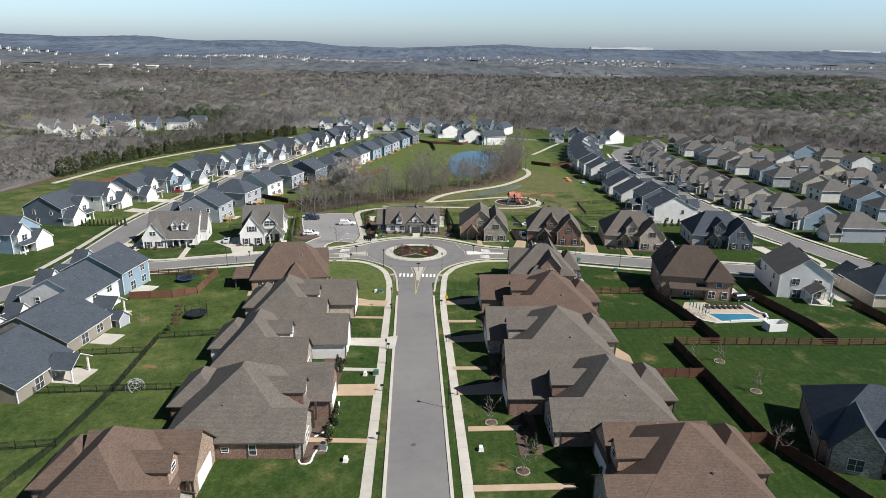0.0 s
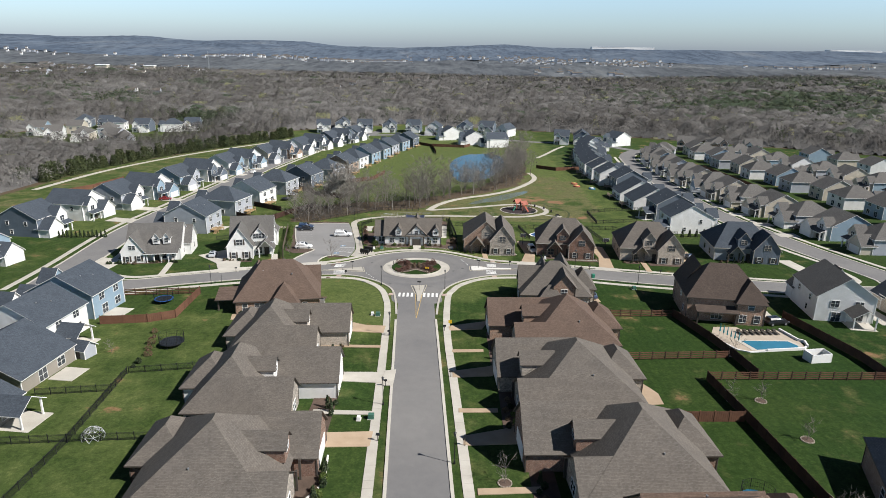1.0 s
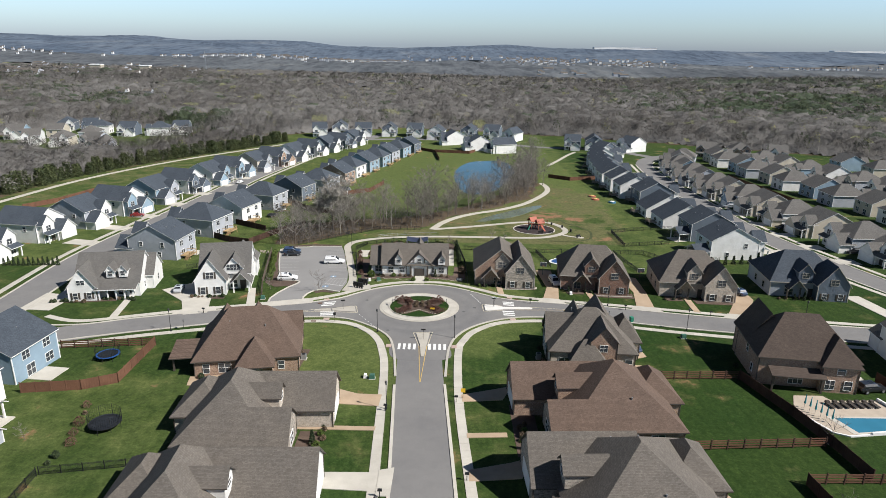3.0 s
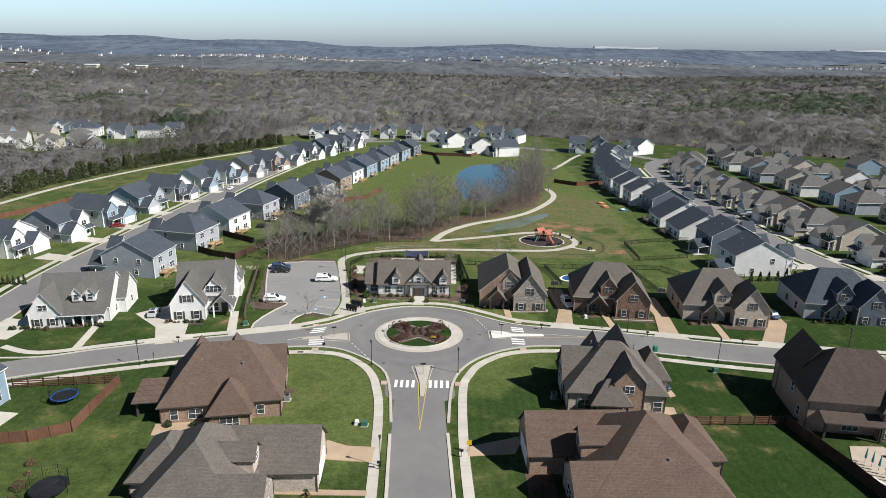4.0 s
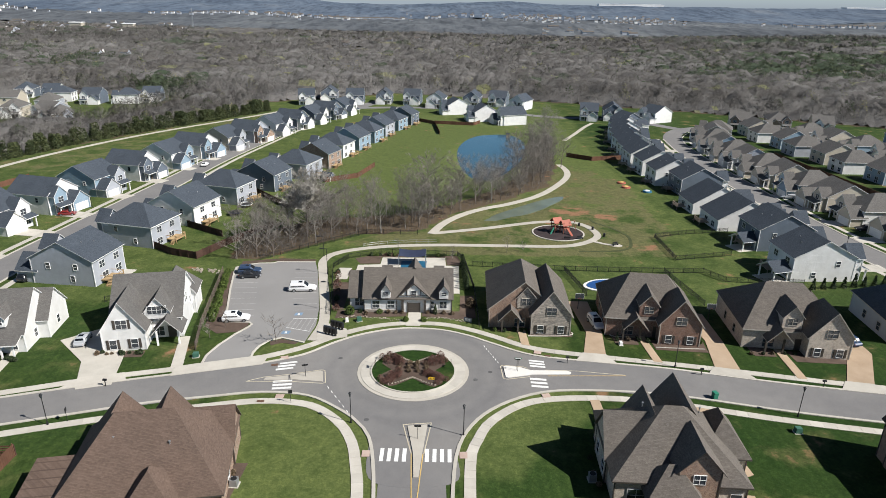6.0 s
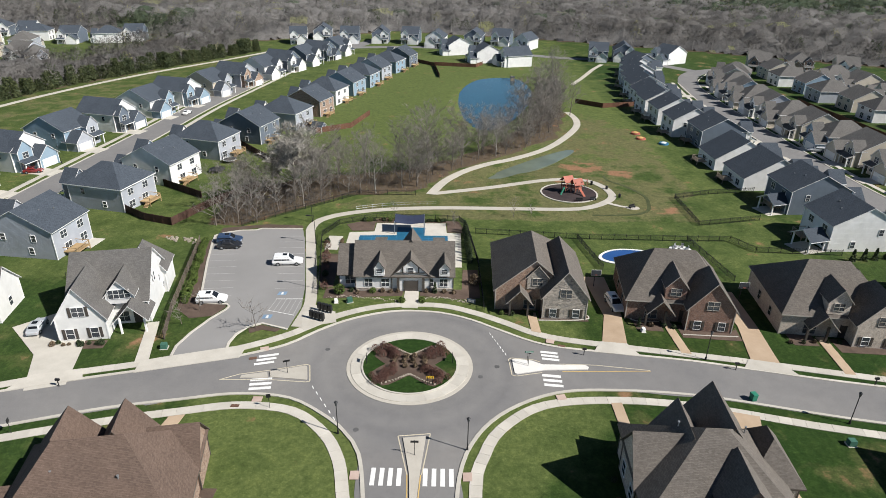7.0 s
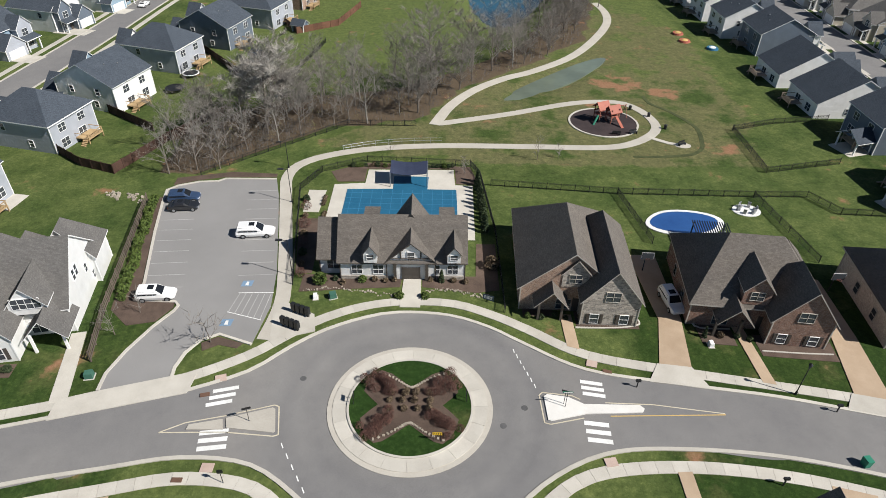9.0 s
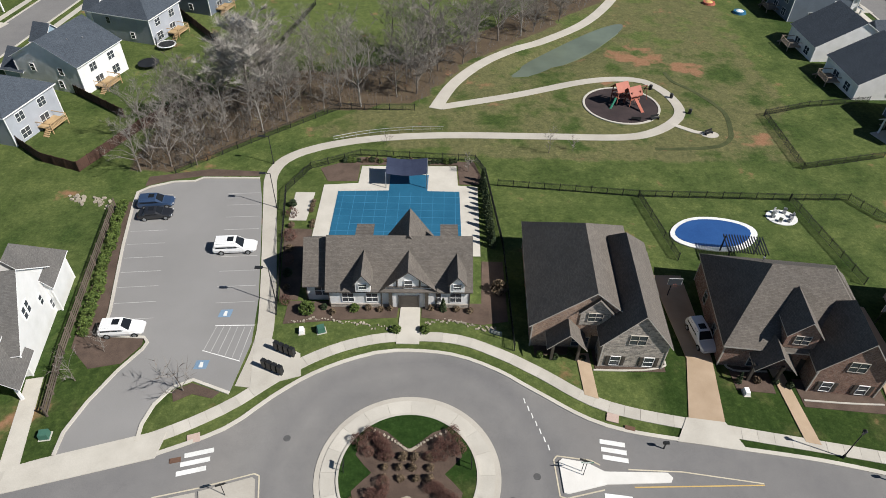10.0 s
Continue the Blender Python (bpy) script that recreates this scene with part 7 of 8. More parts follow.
for i in range(rows):
    for j in range(rows):
        q = []
        for u, w in ((i, j), (i + 1, j), (i + 1, j + 1), (i, j + 1)):
            x, y = -3 + 6 * u / rows, -1.9 + 3.8 * w / rows
            q.append((x, y, 2.75 - 0.35 * math.sin(math.pi * u / rows) * (1 - 0.4 * math.sin(math.pi * w / rows)) + 0.25 * w / rows))
        b.face(q)
part("sail", b.mesh("sail", NAVY, smooth=True), shade)
for x in (-3, 3):
    for y in (-1.9, 1.9):
        part("post", Build().tube((x, y, -0.3), (x, y, 2.95), 0.07, 0.07, 8).mesh("post", STEEL), shade)
area("planting_bed", [(-23, 190.6), (-16, 191.4), (-10, 191.9), (-9.8, 194.3), (-23, 194.3)], 0.05, MULCH, label="brown mulch bed before the clubhouse", category="planting bed")
area("planting_bed", [(-7.1, 192), (0, 191), (3, 191.6), (3, 202), (0.3, 202), (0, 194.4), (-7.1, 194.3)], 0.05, MULCH, label="brown mulch bed beside the clubhouse", category="planting bed")
area("planting_bed", [(-24.2, 194.5), (-22.0, 194.5), (-22.4, 208), (-26.2, 208)], 0.05, MULCH, label="mulch bed along the pool fence", category="planting bed")
area("planting_bed", [(-22, 219.4), (-17.6, 219.6), (-17.6, 224), (-2.6, 224.3), (-2.4, 219.2), (1.4, 219.2), (0, 225.3), (-17.8, 226.2), (-23.6, 222.8)], 0.05, MULCH, label="mulch bed behind the pool", category="planting bed")
area("planting_bed", [(-45.4, 186.4), (-47.6, 197.5), (-50.2, 213), (-48.7, 213.4), (-46.7, 203.6), (-43.7, 192), (-43.0, 188.5), (-38.1, 188.3), (-37.9, 187.0), (-39.2, 184.4), (-42.4, 183.6)], 0.05, MULCH, label="mulch bed beside the parking lot", category="planting bed")
area("planting_bed", [(-32.5, 180.9), (-30.8, 182.0), (-27.6, 180.9), (-28.2, 180.1), (-30.4, 180.6), (-32.0, 179.6)], 0.05, MULCH, label="mulch bed in the lot corner", category="planting bed")
area("planting_bed", [(-48.4, 217.2), (-44.8, 219), (-41, 220.1), (-32.4, 220.4), (-32.4, 221.6), (-40, 222), (-48.6, 219.6)], 0.05, MULCH, label="mulch strip behind the lot", category="planting bed")
for pts in ([(5.6, 186.6), (9.4, 186.8), (9.4, 188.4), (5.6, 188.4)], [(12, 184.6), (19.6, 184.6), (19.8, 187.8), (12, 187.6)], [(26.6, 182.4), (30.6, 182), (30.8, 185.4), (26.6, 185.6)], [(33, 180.4), (41.6, 179.6), (42, 183.4), (33, 184)], [(49, 178.8), (52.6, 178.6), (52.8, 182), (49, 182)], [(55, 177), (63.6, 176.4), (64, 180), (55, 180.6)], [(-60, 174), (-51.6, 175), (-51.8, 177), (-60, 176.4)], [(-18.5, 73), (-15.4, 73.4), (-15.6, 84), (-18.5, 84)], [(-20.6, 93), (-16.8, 93), (-17, 104), (-20.6, 104)], [(-22.6, 112.8), (-19.2, 113), (-19.4, 121.4), (-22.6, 121.4)], [(10.8, 74), (14.2, 74), (14, 88), (10.8, 88)], [(8.4, 94.6), (12, 94.6), (12, 110), (8.6, 110)], [(8, 116), (11.6, 116), (11.6, 130), (8, 130)], [(-29, 141), (-27.2, 141), (-26.8, 149), (-28.6, 149)], [(-86.6, 170.4), (-74.4, 172.4), (-74.6, 174.4), (-86.8, 172)]):
    area("planting_bed", pts, 0.05, MULCH, label="brown mulch bed before a house", category="planting bed")
# pale wavy edging round the front beds
for line, bed in (([(-15.7, 87.4), (-15.5, 85.2), (-15.3, 81.9), (-16.4, 78.9), (-17.6, 77.5)], [(-17.2, 73.8), (-16.0, 82.4)]), ([(-16.3, 75.6), (-16.8, 73.3), (-17.0, 71.4), (-18.1, 71.1), (-18.6, 72.0)], [(-18.4, 70.6), (-18.2, 74.0)])):
    strip("bed_edging", line, 0.13, -0.13, 0.12, CONCRETE_NEW, 0.3, label="wavy pale stone edging round a front bed", category="edging", step=0.5)
    area("planting_bed", line + bed, 0.052, MULCH, label="brown mulch bed inside pale edging", category="planting bed")
for line in ([(11.8, 184.7), (15.4, 184.7), (18.0, 184.9), (19.8, 185.5), (19.7, 186.4)], [(26.4, 185.8), (27.1, 185.0), (30.7, 184.9)], [(33.2, 181.2), (37.7, 180.9), (41.4, 180.8)]):
    strip("bed_edging", line, 0.1, -0.1, 0.12, CONCRETE, 0.3, label="pale concrete edging along a front bed", category="edging", step=0.5)
for n, pts in enumerate(([(-44, 134.4), (-37.4, 134.2), (-36.6, 137), (-38.5, 138.6), (-44.6, 137.4)], [(24.6, 139.6), (33, 140.4), (33.4, 144.6), (31, 145), (30, 143.4), (24.8, 143)], [(30.4, 102), (34.2, 102.6), (34.4, 106), (33, 109), (30.6, 110)])):
    area("patio", pts, 0.08, AGGREGATE, label="tan patio behind a house", category="patio")
for i in range(70):
    t = i / 69
    x = -22.6 + 12 * t if i % 2 else -6.8 + 8.4 * t
    y = 190.9 + 0.6 * math.sin(t * 5) + rng.uniform(-0.35, 0.35)
    s = rng.uniform(0.08, 0.2)
    st = thing("boulder", x, y, rng.uniform(0, 360), "small tan edging boulder in mulch", "stone", "bed edging stones")
    part("stone", WINDOWS.setdefault("stone", None) or Build().box(-0.17, -0.1, -0.1, 0.17, 0.1, 0.14).mesh("stone", ROCK), st, at=Matrix.Diagonal((s * 6, s * 7, s * 6, 1)))
for a0, a1 in ((52, 128), (232, 308)):
    for i in range(26):
        a = a0 + (a1 - a0) * i / 25
        u = (i / 25 - 0.5) * 2
        r = 2.4 + 3.3 * u * u
        st = thing("boulder", HUB[0] + r * math.cos(radians(a)) * 1.0, HUB[1] + r * math.sin(radians(a)), rng.uniform(0, 360), "pale edging stone round the island bed", "stone", "island edging stones", dz=0.22)
        part("stone", WINDOWS["stone"], st, at=Matrix.Diagonal((0.9, 1.1, 0.9, 1)))
for i in range(34):
    u = i / 33
    st = thing("boulder", -58.0 + 6.5 * u + rng.uniform(-0.8, 0.8), 214.4 - 2.2 * u + rng.uniform(-1.1, 1.1), rng.uniform(0, 360), "pale rock lining a dry wash in grass", "stone", "dry wash rocks")
    k = rng.uniform(0.9, 2.2)
    part("stone", WINDOWS["stone"], st, at=Matrix.Diagonal((k, k * 1.2, k, 1)))


# ---- play area ----
PX, PY = 27.0, 245.0
strip("play_edge", [(PX + 6.7 * math.cos(math.tau * i / 44), PY + 6.7 * math.sin(math.tau * i / 44)) for i in range(44)], 0.2, -0.2, 0.14, CONCRETE, 0.4, True, label="concrete edge round the play area", category="kerb", smooth_line=False)
area("play_surface", [(PX + 6.5 * math.cos(math.tau * i / 44), PY + 6.5 * math.sin(math.tau * i / 44)) for i in range(44)], 0.07, RUBBER, label="dark rubber mulch of the play area", category="play surface")
PLAY_RED = grainy("play_roof_red", (0.25, 0.07, 0.045), (0.36, 0.11, 0.07), 0.6, 6, 0.6, 0.1)
PLAY_WOOD = grainy("play_timber", (0.20, 0.07, 0.05), (0.30, 0.12, 0.08), 0.6, 6, 0.8, 0.2)
PLAY_GREEN = grainy("play_green", (0.02, 0.14, 0.09), (0.03, 0.2, 0.13), 0.6, 6, 0.5, 0)
play = thing("play_tower", PX + 0.4, PY + 0.6, 25, "timber play tower with red gable roofs and slide", "playground")
for ox, oy, zr in ((-0.6, 0.8, 3.4), (1.2, -0.6, 2.9)):
    for sx in (-0.9, 0.9):
        for sy in (-0.9, 0.9):
            part("post", WINDOWS.setdefault("ppost", Build().box(-0.07, -0.07, -0.3, 0.07, 0.07, 3.0).mesh("post", PLAY_WOOD)), play, at=pose(ox + sx, oy + sy, 0))
    part("platform", Build().box(ox - 1, oy - 1, 1.4, ox + 1, oy + 1, 1.55).mesh("platform", PLAY_WOOD), play)
    part("roof", roof_of((ox, oy, 2.0, 2.0, zr - 0.5, "gx", 1.0, 0), 0.25).mesh("roof", PLAY_RED, PLAY_RED), play, "red gable roof")
    part("rail", Build().box(ox - 1, oy + 0.95, 1.9, ox + 1, oy + 1.0, 2.2).mesh("rail", PLAY_WOOD), play)
sl = Build()
for i in range(8):
    t0, t1 = i / 8, (i + 1) / 8
    sl.slab([(1.0, -1.6 - 2.6 * t0, 1.5 * (1 - t0) + 0.12), (1.6, -1.6 - 2.6 * t0, 1.5 * (1 - t0) + 0.12), (1.6, -1.6 - 2.6 * t1, 1.5 * (1 - t1) + 0.12), (1.0, -1.6 - 2.6 * t1, 1.5 * (1 - t1) + 0.12)], 0.08)
part("slide", sl.mesh("slide", PLAY_RED), play, "red straight slide")
part("climber", Build().tube((-1.7, 0.2, 1.5), (-3.2, -0.6, 0), 0.22, 0.22, 8).mesh("climber", PLAY_GREEN), play, "green tube climber")
sw = Build()
for x in (2.2, 5.0):
    for s in (-1, 1):
        sw.tube((x, 0.4 + s * 0.9, -0.2), (x, 0.4, 2.5), 0.06, 0.06, 6)
sw.tube((2.0, 0.4, 2.5), (5.2, 0.4, 2.5), 0.07, 0.07, 6)
part("swing_frame", sw.mesh("swing_frame", PLAY_WOOD), play)
for x in (3.0, 4.2):
    part("swing", Build().tube((x - 0.2, 0.4, 2.5), (x - 0.2, 0.4, 0.6), 0.015, 0.015, 4).tube((x + 0.2, 0.4, 2.5), (x + 0.2, 0.4, 0.6), 0.015, 0.015, 4).box(x - 0.25, 0.28, 0.55, x + 0.25, 0.52, 0.6).mesh("swing", BLACK_METAL), play)


def bench(x, y, rz):
    t = thing("bench", x, y, rz, "dark metal bench beside the path", "bench", "park benches")
    part("seat", Build().box(-0.8, -0.25, 0.42, 0.8, 0.25, 0.47, 0, 0.01).mesh("seat", BLACK_METAL), t)
    part("backrest", Build().box(-0.8, 0.24, 0.5, 0.8, 0.29, 0.9, 0, 0.01).mesh("backrest", BLACK_METAL), t)
    for q in (-0.7, 0.7):
        part("leg", Build().box(q - 0.04, -0.22, -0.1, q + 0.04, 0.26, 0.42).mesh("leg", BLACK_METAL), t)


bench(39.8, 235.4, 30)
bench(31.8, 240.0, 20)
bench(28.4, 239.6, 175)
area("bench_pad", [(40 + 1.5 * math.cos(math.tau * i / 16), 235.3 + 1.1 * math.sin(math.tau * i / 16)) for i in range(16)], 0.07, CONCRETE_OLD, label="round concrete pad under a bench", category="paving")


def litter_bin(x, y):
    t = thing("litter_bin", x, y, 0, "dark slatted metal litter bin", "bin", "litter bins")
    part("body", Build().tube((0, 0, -0.05), (0, 0, 0.85), 0.28, 0.32, 10).mesh("body", BLACK_METAL), t)
    part("lid", Build().tube((0, 0, 0.85), (0, 0, 1.0), 0.34, 0.12, 10).mesh("lid", BLACK_METAL), t)


for x, y in ((36.8, 248.2), (38.6, 242.5), (33.8, 251.6)):
    litter_bin(x, y)


# ---- garden pools and play things ----
def oval(cx, cy, rx, ry, n=28, wob=0.0):
    return [(cx + rx * math.cos(math.tau * i / n) * (1 + wob * math.sin(2 * math.tau * i / n)), cy + ry * math.sin(math.tau * i / n)) for i in range(n)]


area("garden_pool_coping", oval(32.3, 208.6, 6.0, 3.7, wob=0.1), 0.16, WHITE_LINE, 0.3, label="white coping round a covered garden pool", category="pool coping")
area("garden_pool_cover", oval(32.2, 208.7, 5.2, 3.0, wob=0.1), 0.2, COVER_NAVY, 0.06, label="deep blue cover over a kidney-shaped pool", category="pool")
area("round_pad", oval(43.2, 212.6, 2.2, 1.8), 0.1, WHITE_LINE, 0.15, label="round white pad with chairs round it", category="patio")
for i in range(6):
    a = math.tau * i / 6
    t = thing("patio_chair", 43.2 + 1.3 * math.cos(a), 212.6 + 1.1 * math.sin(a), math.degrees(a), "pale patio chair on a round pad", "chair", "chairs on the round pad", dz=0.1)
    part("seat", WINDOWS.setdefault("cs", Build().box(-0.25, -0.25, 0.0, 0.25, 0.25, 0.42, 0, 0.03).mesh("seat", STEEL)), t)
    part("backrest", WINDOWS.setdefault("cb", Build().box(0.2, -0.25, 0.42, 0.27, 0.25, 0.85).mesh("backrest", STEEL)), t)
perg = thing("pergola", 34.0, 203.4, -6, "dark slatted pergola beside the pool", "pergola")
for x in (-2.2, 2.2):
    for y in (-1.4, 1.4):
        part("post", Build().box(x - 0.08, y - 0.08, -0.3, x + 0.08, y + 0.08, 2.6).mesh("post", BLACK_METAL), perg)
for i in range(15):
    part("slat", WINDOWS.setdefault("slat", Build().box(-0.05, -1.7, 2.6, 0.05, 1.7, 2.75).mesh("slat", BLACK_METAL)), perg, at=pose(-2.45 + 0.35 * i, 0, 0))

PATIO_TAN = grainy("patio_tan", (0.36, 0.30, 0.24), (0.48, 0.41, 0.33), 0.5, 12, 0.9, 0.2)
area("pool_patio", [(52.4, 129.8), (54.8, 134.6), (59.5, 134.6), (60.2, 133.0), (67.6, 133.4), (68.8, 127.6), (68.4, 124.2), (56.8, 122.6), (55.0, 123.6)], 0.08, PATIO_TAN, label="tan patio round a garden pool", category="patio")
area("garden_pool_coping", [(56.4, 128.0), (66.9, 128.2), (68.2, 125.8), (67.6, 124.4), (58.4, 123.0), (57.6, 123.2)], 0.12, CONCRETE, 0.2, label="pale coping round a garden pool", category="pool coping")
area("garden_pool", [(57.4, 127.6), (66.4, 127.7), (67.4, 125.6), (67.0, 124.8), (58.6, 123.5)], 0.13, WATER_POOL, 0.05, label="bright blue water of a garden pool", category="pool")
for line in ([(60.2, 123.0), (67.8, 124.1), (68.4, 124.8)], [(67.6, 133.4), (68.7, 128.2), (69.6, 127.4), (69.0, 125.2)], [(52.4, 129.8), (54.9, 123.4), (56.8, 122.5), (60.2, 123.0)]):
    strip("garden_wall", line, 0.16, -0.16, 0.5 if line[0][0] > 60 else 0.2, TRIM, 0.7, label="low white retaining wall round a pool patio", category="wall", smooth_line=False)
for i in range(7):
    t = thing("sun_lounger", 58.8 + 1.2 * i, 131.2 + 0.05 * i, 8, "dark sun lounger on a tan patio", "lounger", "pool loungers", dz=0.1)
    part("mattress", WINDOWS.setdefault("lm", Build().box(-0.32, -0.95, 0.22, 0.32, 0.5, 0.32, 0, 0.03).mesh("mattress", TRIM_DARK)), t)
    part("backrest", WINDOWS.setdefault("lb", Build().box(-0.32, 0.5, 0.22, 0.32, 1.0, 0.6, 0, 0.04).mesh("backrest", TRIM_DARK)), t)
    for px, py in ((-0.28, -0.8), (0.28, -0.8), (-0.28, 0.4), (0.28, 0.4)):
        part("leg", WINDOWS.setdefault("ll", Build().box(-0.03, -0.03, -0.05, 0.03, 0.03, 0.22).mesh("leg", STEEL)), t, at=pose(px, py, 0))
TEAL = grainy("teal_fabric", (0.02, 0.17, 0.2), (0.03, 0.25, 0.29), 0.6, 6, 0.8, 0)
for i in range(6):
    t = thing("closed_parasol", 54.4 + 0.34 * i, 130.6 - 0.9 * i, 0, "closed teal parasol by the pool", "parasol", "closed parasols")
    part("pole", WINDOWS.setdefault("cp", Build().tube((0, 0, -0.1), (0, 0, 1.2), 0.03, 0.03, 6).mesh("pole", STEEL)), t)
    part("canopy", WINDOWS.setdefault("cc", Build().tube((0, 0, 0.9), (0, 0, 2.5), 0.16, 0.04, 8).mesh("canopy", TEAL)), t)
scr = thing("pool_screen", 67.6, 119.6, 8, "white lattice screen round pool equipment", "screen")
for q in ((-2, -1.2, 2, -1.1), (-2, 1.1, 2, 1.2), (-2, -1.2, -1.9, 1.2), (1.9, -1.2, 2, 1.2)):
    part("panel", Build().box(q[0], q[1], -0.2, q[2], q[3], 1.7).mesh("panel", TRIM), scr)


def trampoline(x, y, r, colour, net=True):
    t = thing("trampoline", x, y, 0, "round black trampoline with safety net on a lawn", "trampoline", "trampolines")
    part("mat", Build().tube((0, 0, 0.8), (0, 0, 0.83), r * 0.86, r * 0.86, 24).mesh("mat", BLACK_METAL), t)
    b = Build()
    n = 24
    for rr, z in ((r * 0.84, 0.82), (r * 0.84, 0.88), (r, 0.86), (r, 0.8)):
        b.v += [(rr * math.cos(math.tau * i / n), rr * math.sin(math.tau * i / n), z) for i in range(n)]
    for k in range(4):
        for i in range(n):
            j = (i + 1) % n
            b.f.append((k * n + i, k * n + j, (k + 1) % 4 * n + j, (k + 1) % 4 * n + i))
    b.m = [0] * len(b.f)
    part("pad", b.mesh("pad", colour), t)
    for i in range(8):
        a = math.tau * i / 8
        part("pole", Build().tube((r * math.cos(a), r * math.sin(a), -0.1), (r * 1.02 * math.cos(a), r * 1.02 * math.sin(a), 2.5 if net else 0.85), 0.035, 0.035, 5).mesh("pole", BLACK_METAL), t)
    if net:
        nb = Build()
        for i in range(48):
            a = math.tau * i / 48
            nb.tube((r * math.cos(a), r * math.sin(a), 0.88), (r * math.cos(a), r * math.sin(a), 2.45), 0.012, 0.012, 3, 0, False)
        for z in (1.4, 1.95, 2.45):
            for i in range(24):
                a0, a1 = math.tau * i / 24, math.tau * (i + 1) / 24
                nb.tube((r * math.cos(a0), r * math.sin(a0), z), (r * math.cos(a1), r * math.sin(a1), z), 0.014, 0.014, 3, 0, False)
        part("net", nb.mesh("net", BLACK_METAL), t, "thin black safety net")


trampoline(-50.6, 121.6, 2.2, BLACK_METAL)
trampoline(-61.6, 144.0, 2.0, COVER_NAVY)
trampoline(37.4, 78.5, 1.9, COVER)
trampoline(-61.4, 265.7, 1.9, TRIM)
trampoline(-61.9, 256.9, 2.0, BLACK_METAL, False)
dome = thing("climbing_dome", -49.0, 90.9, 0, "light blue geodesic climbing dome on a lawn", "climbing frame")
db = Build()
for k in range(3):
    z0, z1 = 1.5 * math.sin(k * 0.45), 1.5 * math.sin((k + 1) * 0.45)
    r0, r1 = 1.6 * math.cos(k * 0.45), 1.6 * math.cos((k + 1) * 0.45)
    for i in range(9):
        a, c = math.tau * (i + 0.5 * k) / 9, math.tau * (i + 0.5 * k + 0.5) / 9
        a2 = math.tau * (i + 1 + 0.5 * k) / 9
        for p, q in (((r0, a, z0), (r1, c, z1)), ((r0, a2, z0), (r1, c, z1)), ((r0, a, z0), (r0, a2, z0))):
            db.tube((p[0] * math.cos(p[1]), p[0] * math.sin(p[1]), p[2]), (q[0] * math.cos(q[1]), q[0] * math.sin(q[1]), q[2]), 0.03, 0.03, 4)
part("frame", db.mesh("frame", STEEL), dome)


def shed(x, y, rz, wall, label):
    house(x, y, rz, [(0, 0, 3.4, 2.6, 2.0, "gx", 1.0, 0)], [(0, "f", 0, 0.1, 1.2, 1.7, "door")], wall, ROOF_DARK, TRIM, label, "garden sheds", name="shed")


shed(-48.4, 275.6, -30, WALL_GREY, "small grey garden shed with dark roof")
shed(-43.6, 300.8, -20, WALL_SLATE, "small blue-grey garden shed with dark roof")
shed(-64.4, 116.6, -15, WALL_GREY, "low grey playhouse on the lawn")


def back_porch(x, y, rz, roof, label):
    t = house(x, y, rz, [(0, 0, 4.6, 4.0, 2.7, "gy", 1.5, 0)], [], [None], roof, TRIM, label, "back porches", name="porch", posts=((-2.1, 1.8, 2.8, 0.12), (2.1, 1.8, 2.8, 0.12), (-2.1, -1.8, 2.8, 0.12), (2.1, -1.8, 2.8, 0.12)))
    part("floor", Build().box(-2.6, -2.2, -0.4, 2.6, 3.0, 0.12).mesh("floor", CONCRETE), t, "concrete porch floor")


back_porch(-68.2, 121.4, -96, ROOF_DARK, "open back porch with white posts")
back_porch(-61.3, 94.6, -96, ROOF_DARK, "open back porch with dark gable roof")
back_porch(85.6, 136.0, -8, ROOF_TAN, "white open back porch with concrete floor")
back_porch(69.0, 214.6, 107, ROOF_DARK, "white covered deck behind a house")
back_porch(71.4, 235.2, 107, ROOF_DARK, "white screened deck behind a house")
for x, y, rz in ((-63.0, 109.4, -6), (-68.6, 137.6, -6), (-72.2, 211.0, -7)):
    ob = area("patio", [(-2.0, -2.2), (2.2, -2.2), (2.2, 2.4), (-2.0, 2.4)], 0, CONCRETE, 0.3, label="small concrete patio behind a house", category="patio")
    ob.matrix_basis = pose(x, y, land(x, y) + 0.1, 0, 0, rz)
for x, y, c in ((59.0, 304.3, "red"), (58.9, 297.7, "red"), (64.4, 292, "blue")):
    k = thing("inflatable_toy", x, y, 20, "bright red and yellow inflatable toy on grass" if c == "red" else "blue and white plastic paddling pool", "toy", "garden toys")
    part("ring", Build().tube((0, 0, 0), (0, 0, 0.5), 1.6, 1.4, 14).mesh("ring", PLAY_RED if c == "red" else COVER), k)
    part("top", Build().tube((0, 0, 0.5), (0, 0, 0.7), 0.9, 0.5, 12).mesh("top", YELLOW_LINE if c == "red" else TRIM), k)
dock = thing("pond_fountain_box", 27.4, 397.5, 0, "small timber box standing at the pond edge", "pump house", dz=0.6)
part("body", Build().box(-0.9, -0.9, -2.5, 0.9, 0.9, 1.6).mesh("body", TIMBER_GREY), dock)
part("roof", Build().box(-1.1, -1.1, 1.6, 1.1, 1.1, 1.8, 0, 0.1).mesh("roof", ROOF_DARK), dock)


# ---- vehicles ----
def paint(name, c, rough=0.28):
    m, n, b = material(name, rough, 0.1, 0.6)
    b.inputs["Base Color"].default_value = (*c, 1)
    b.inputs["Coat Weight"].default_value = 0.6
    return m


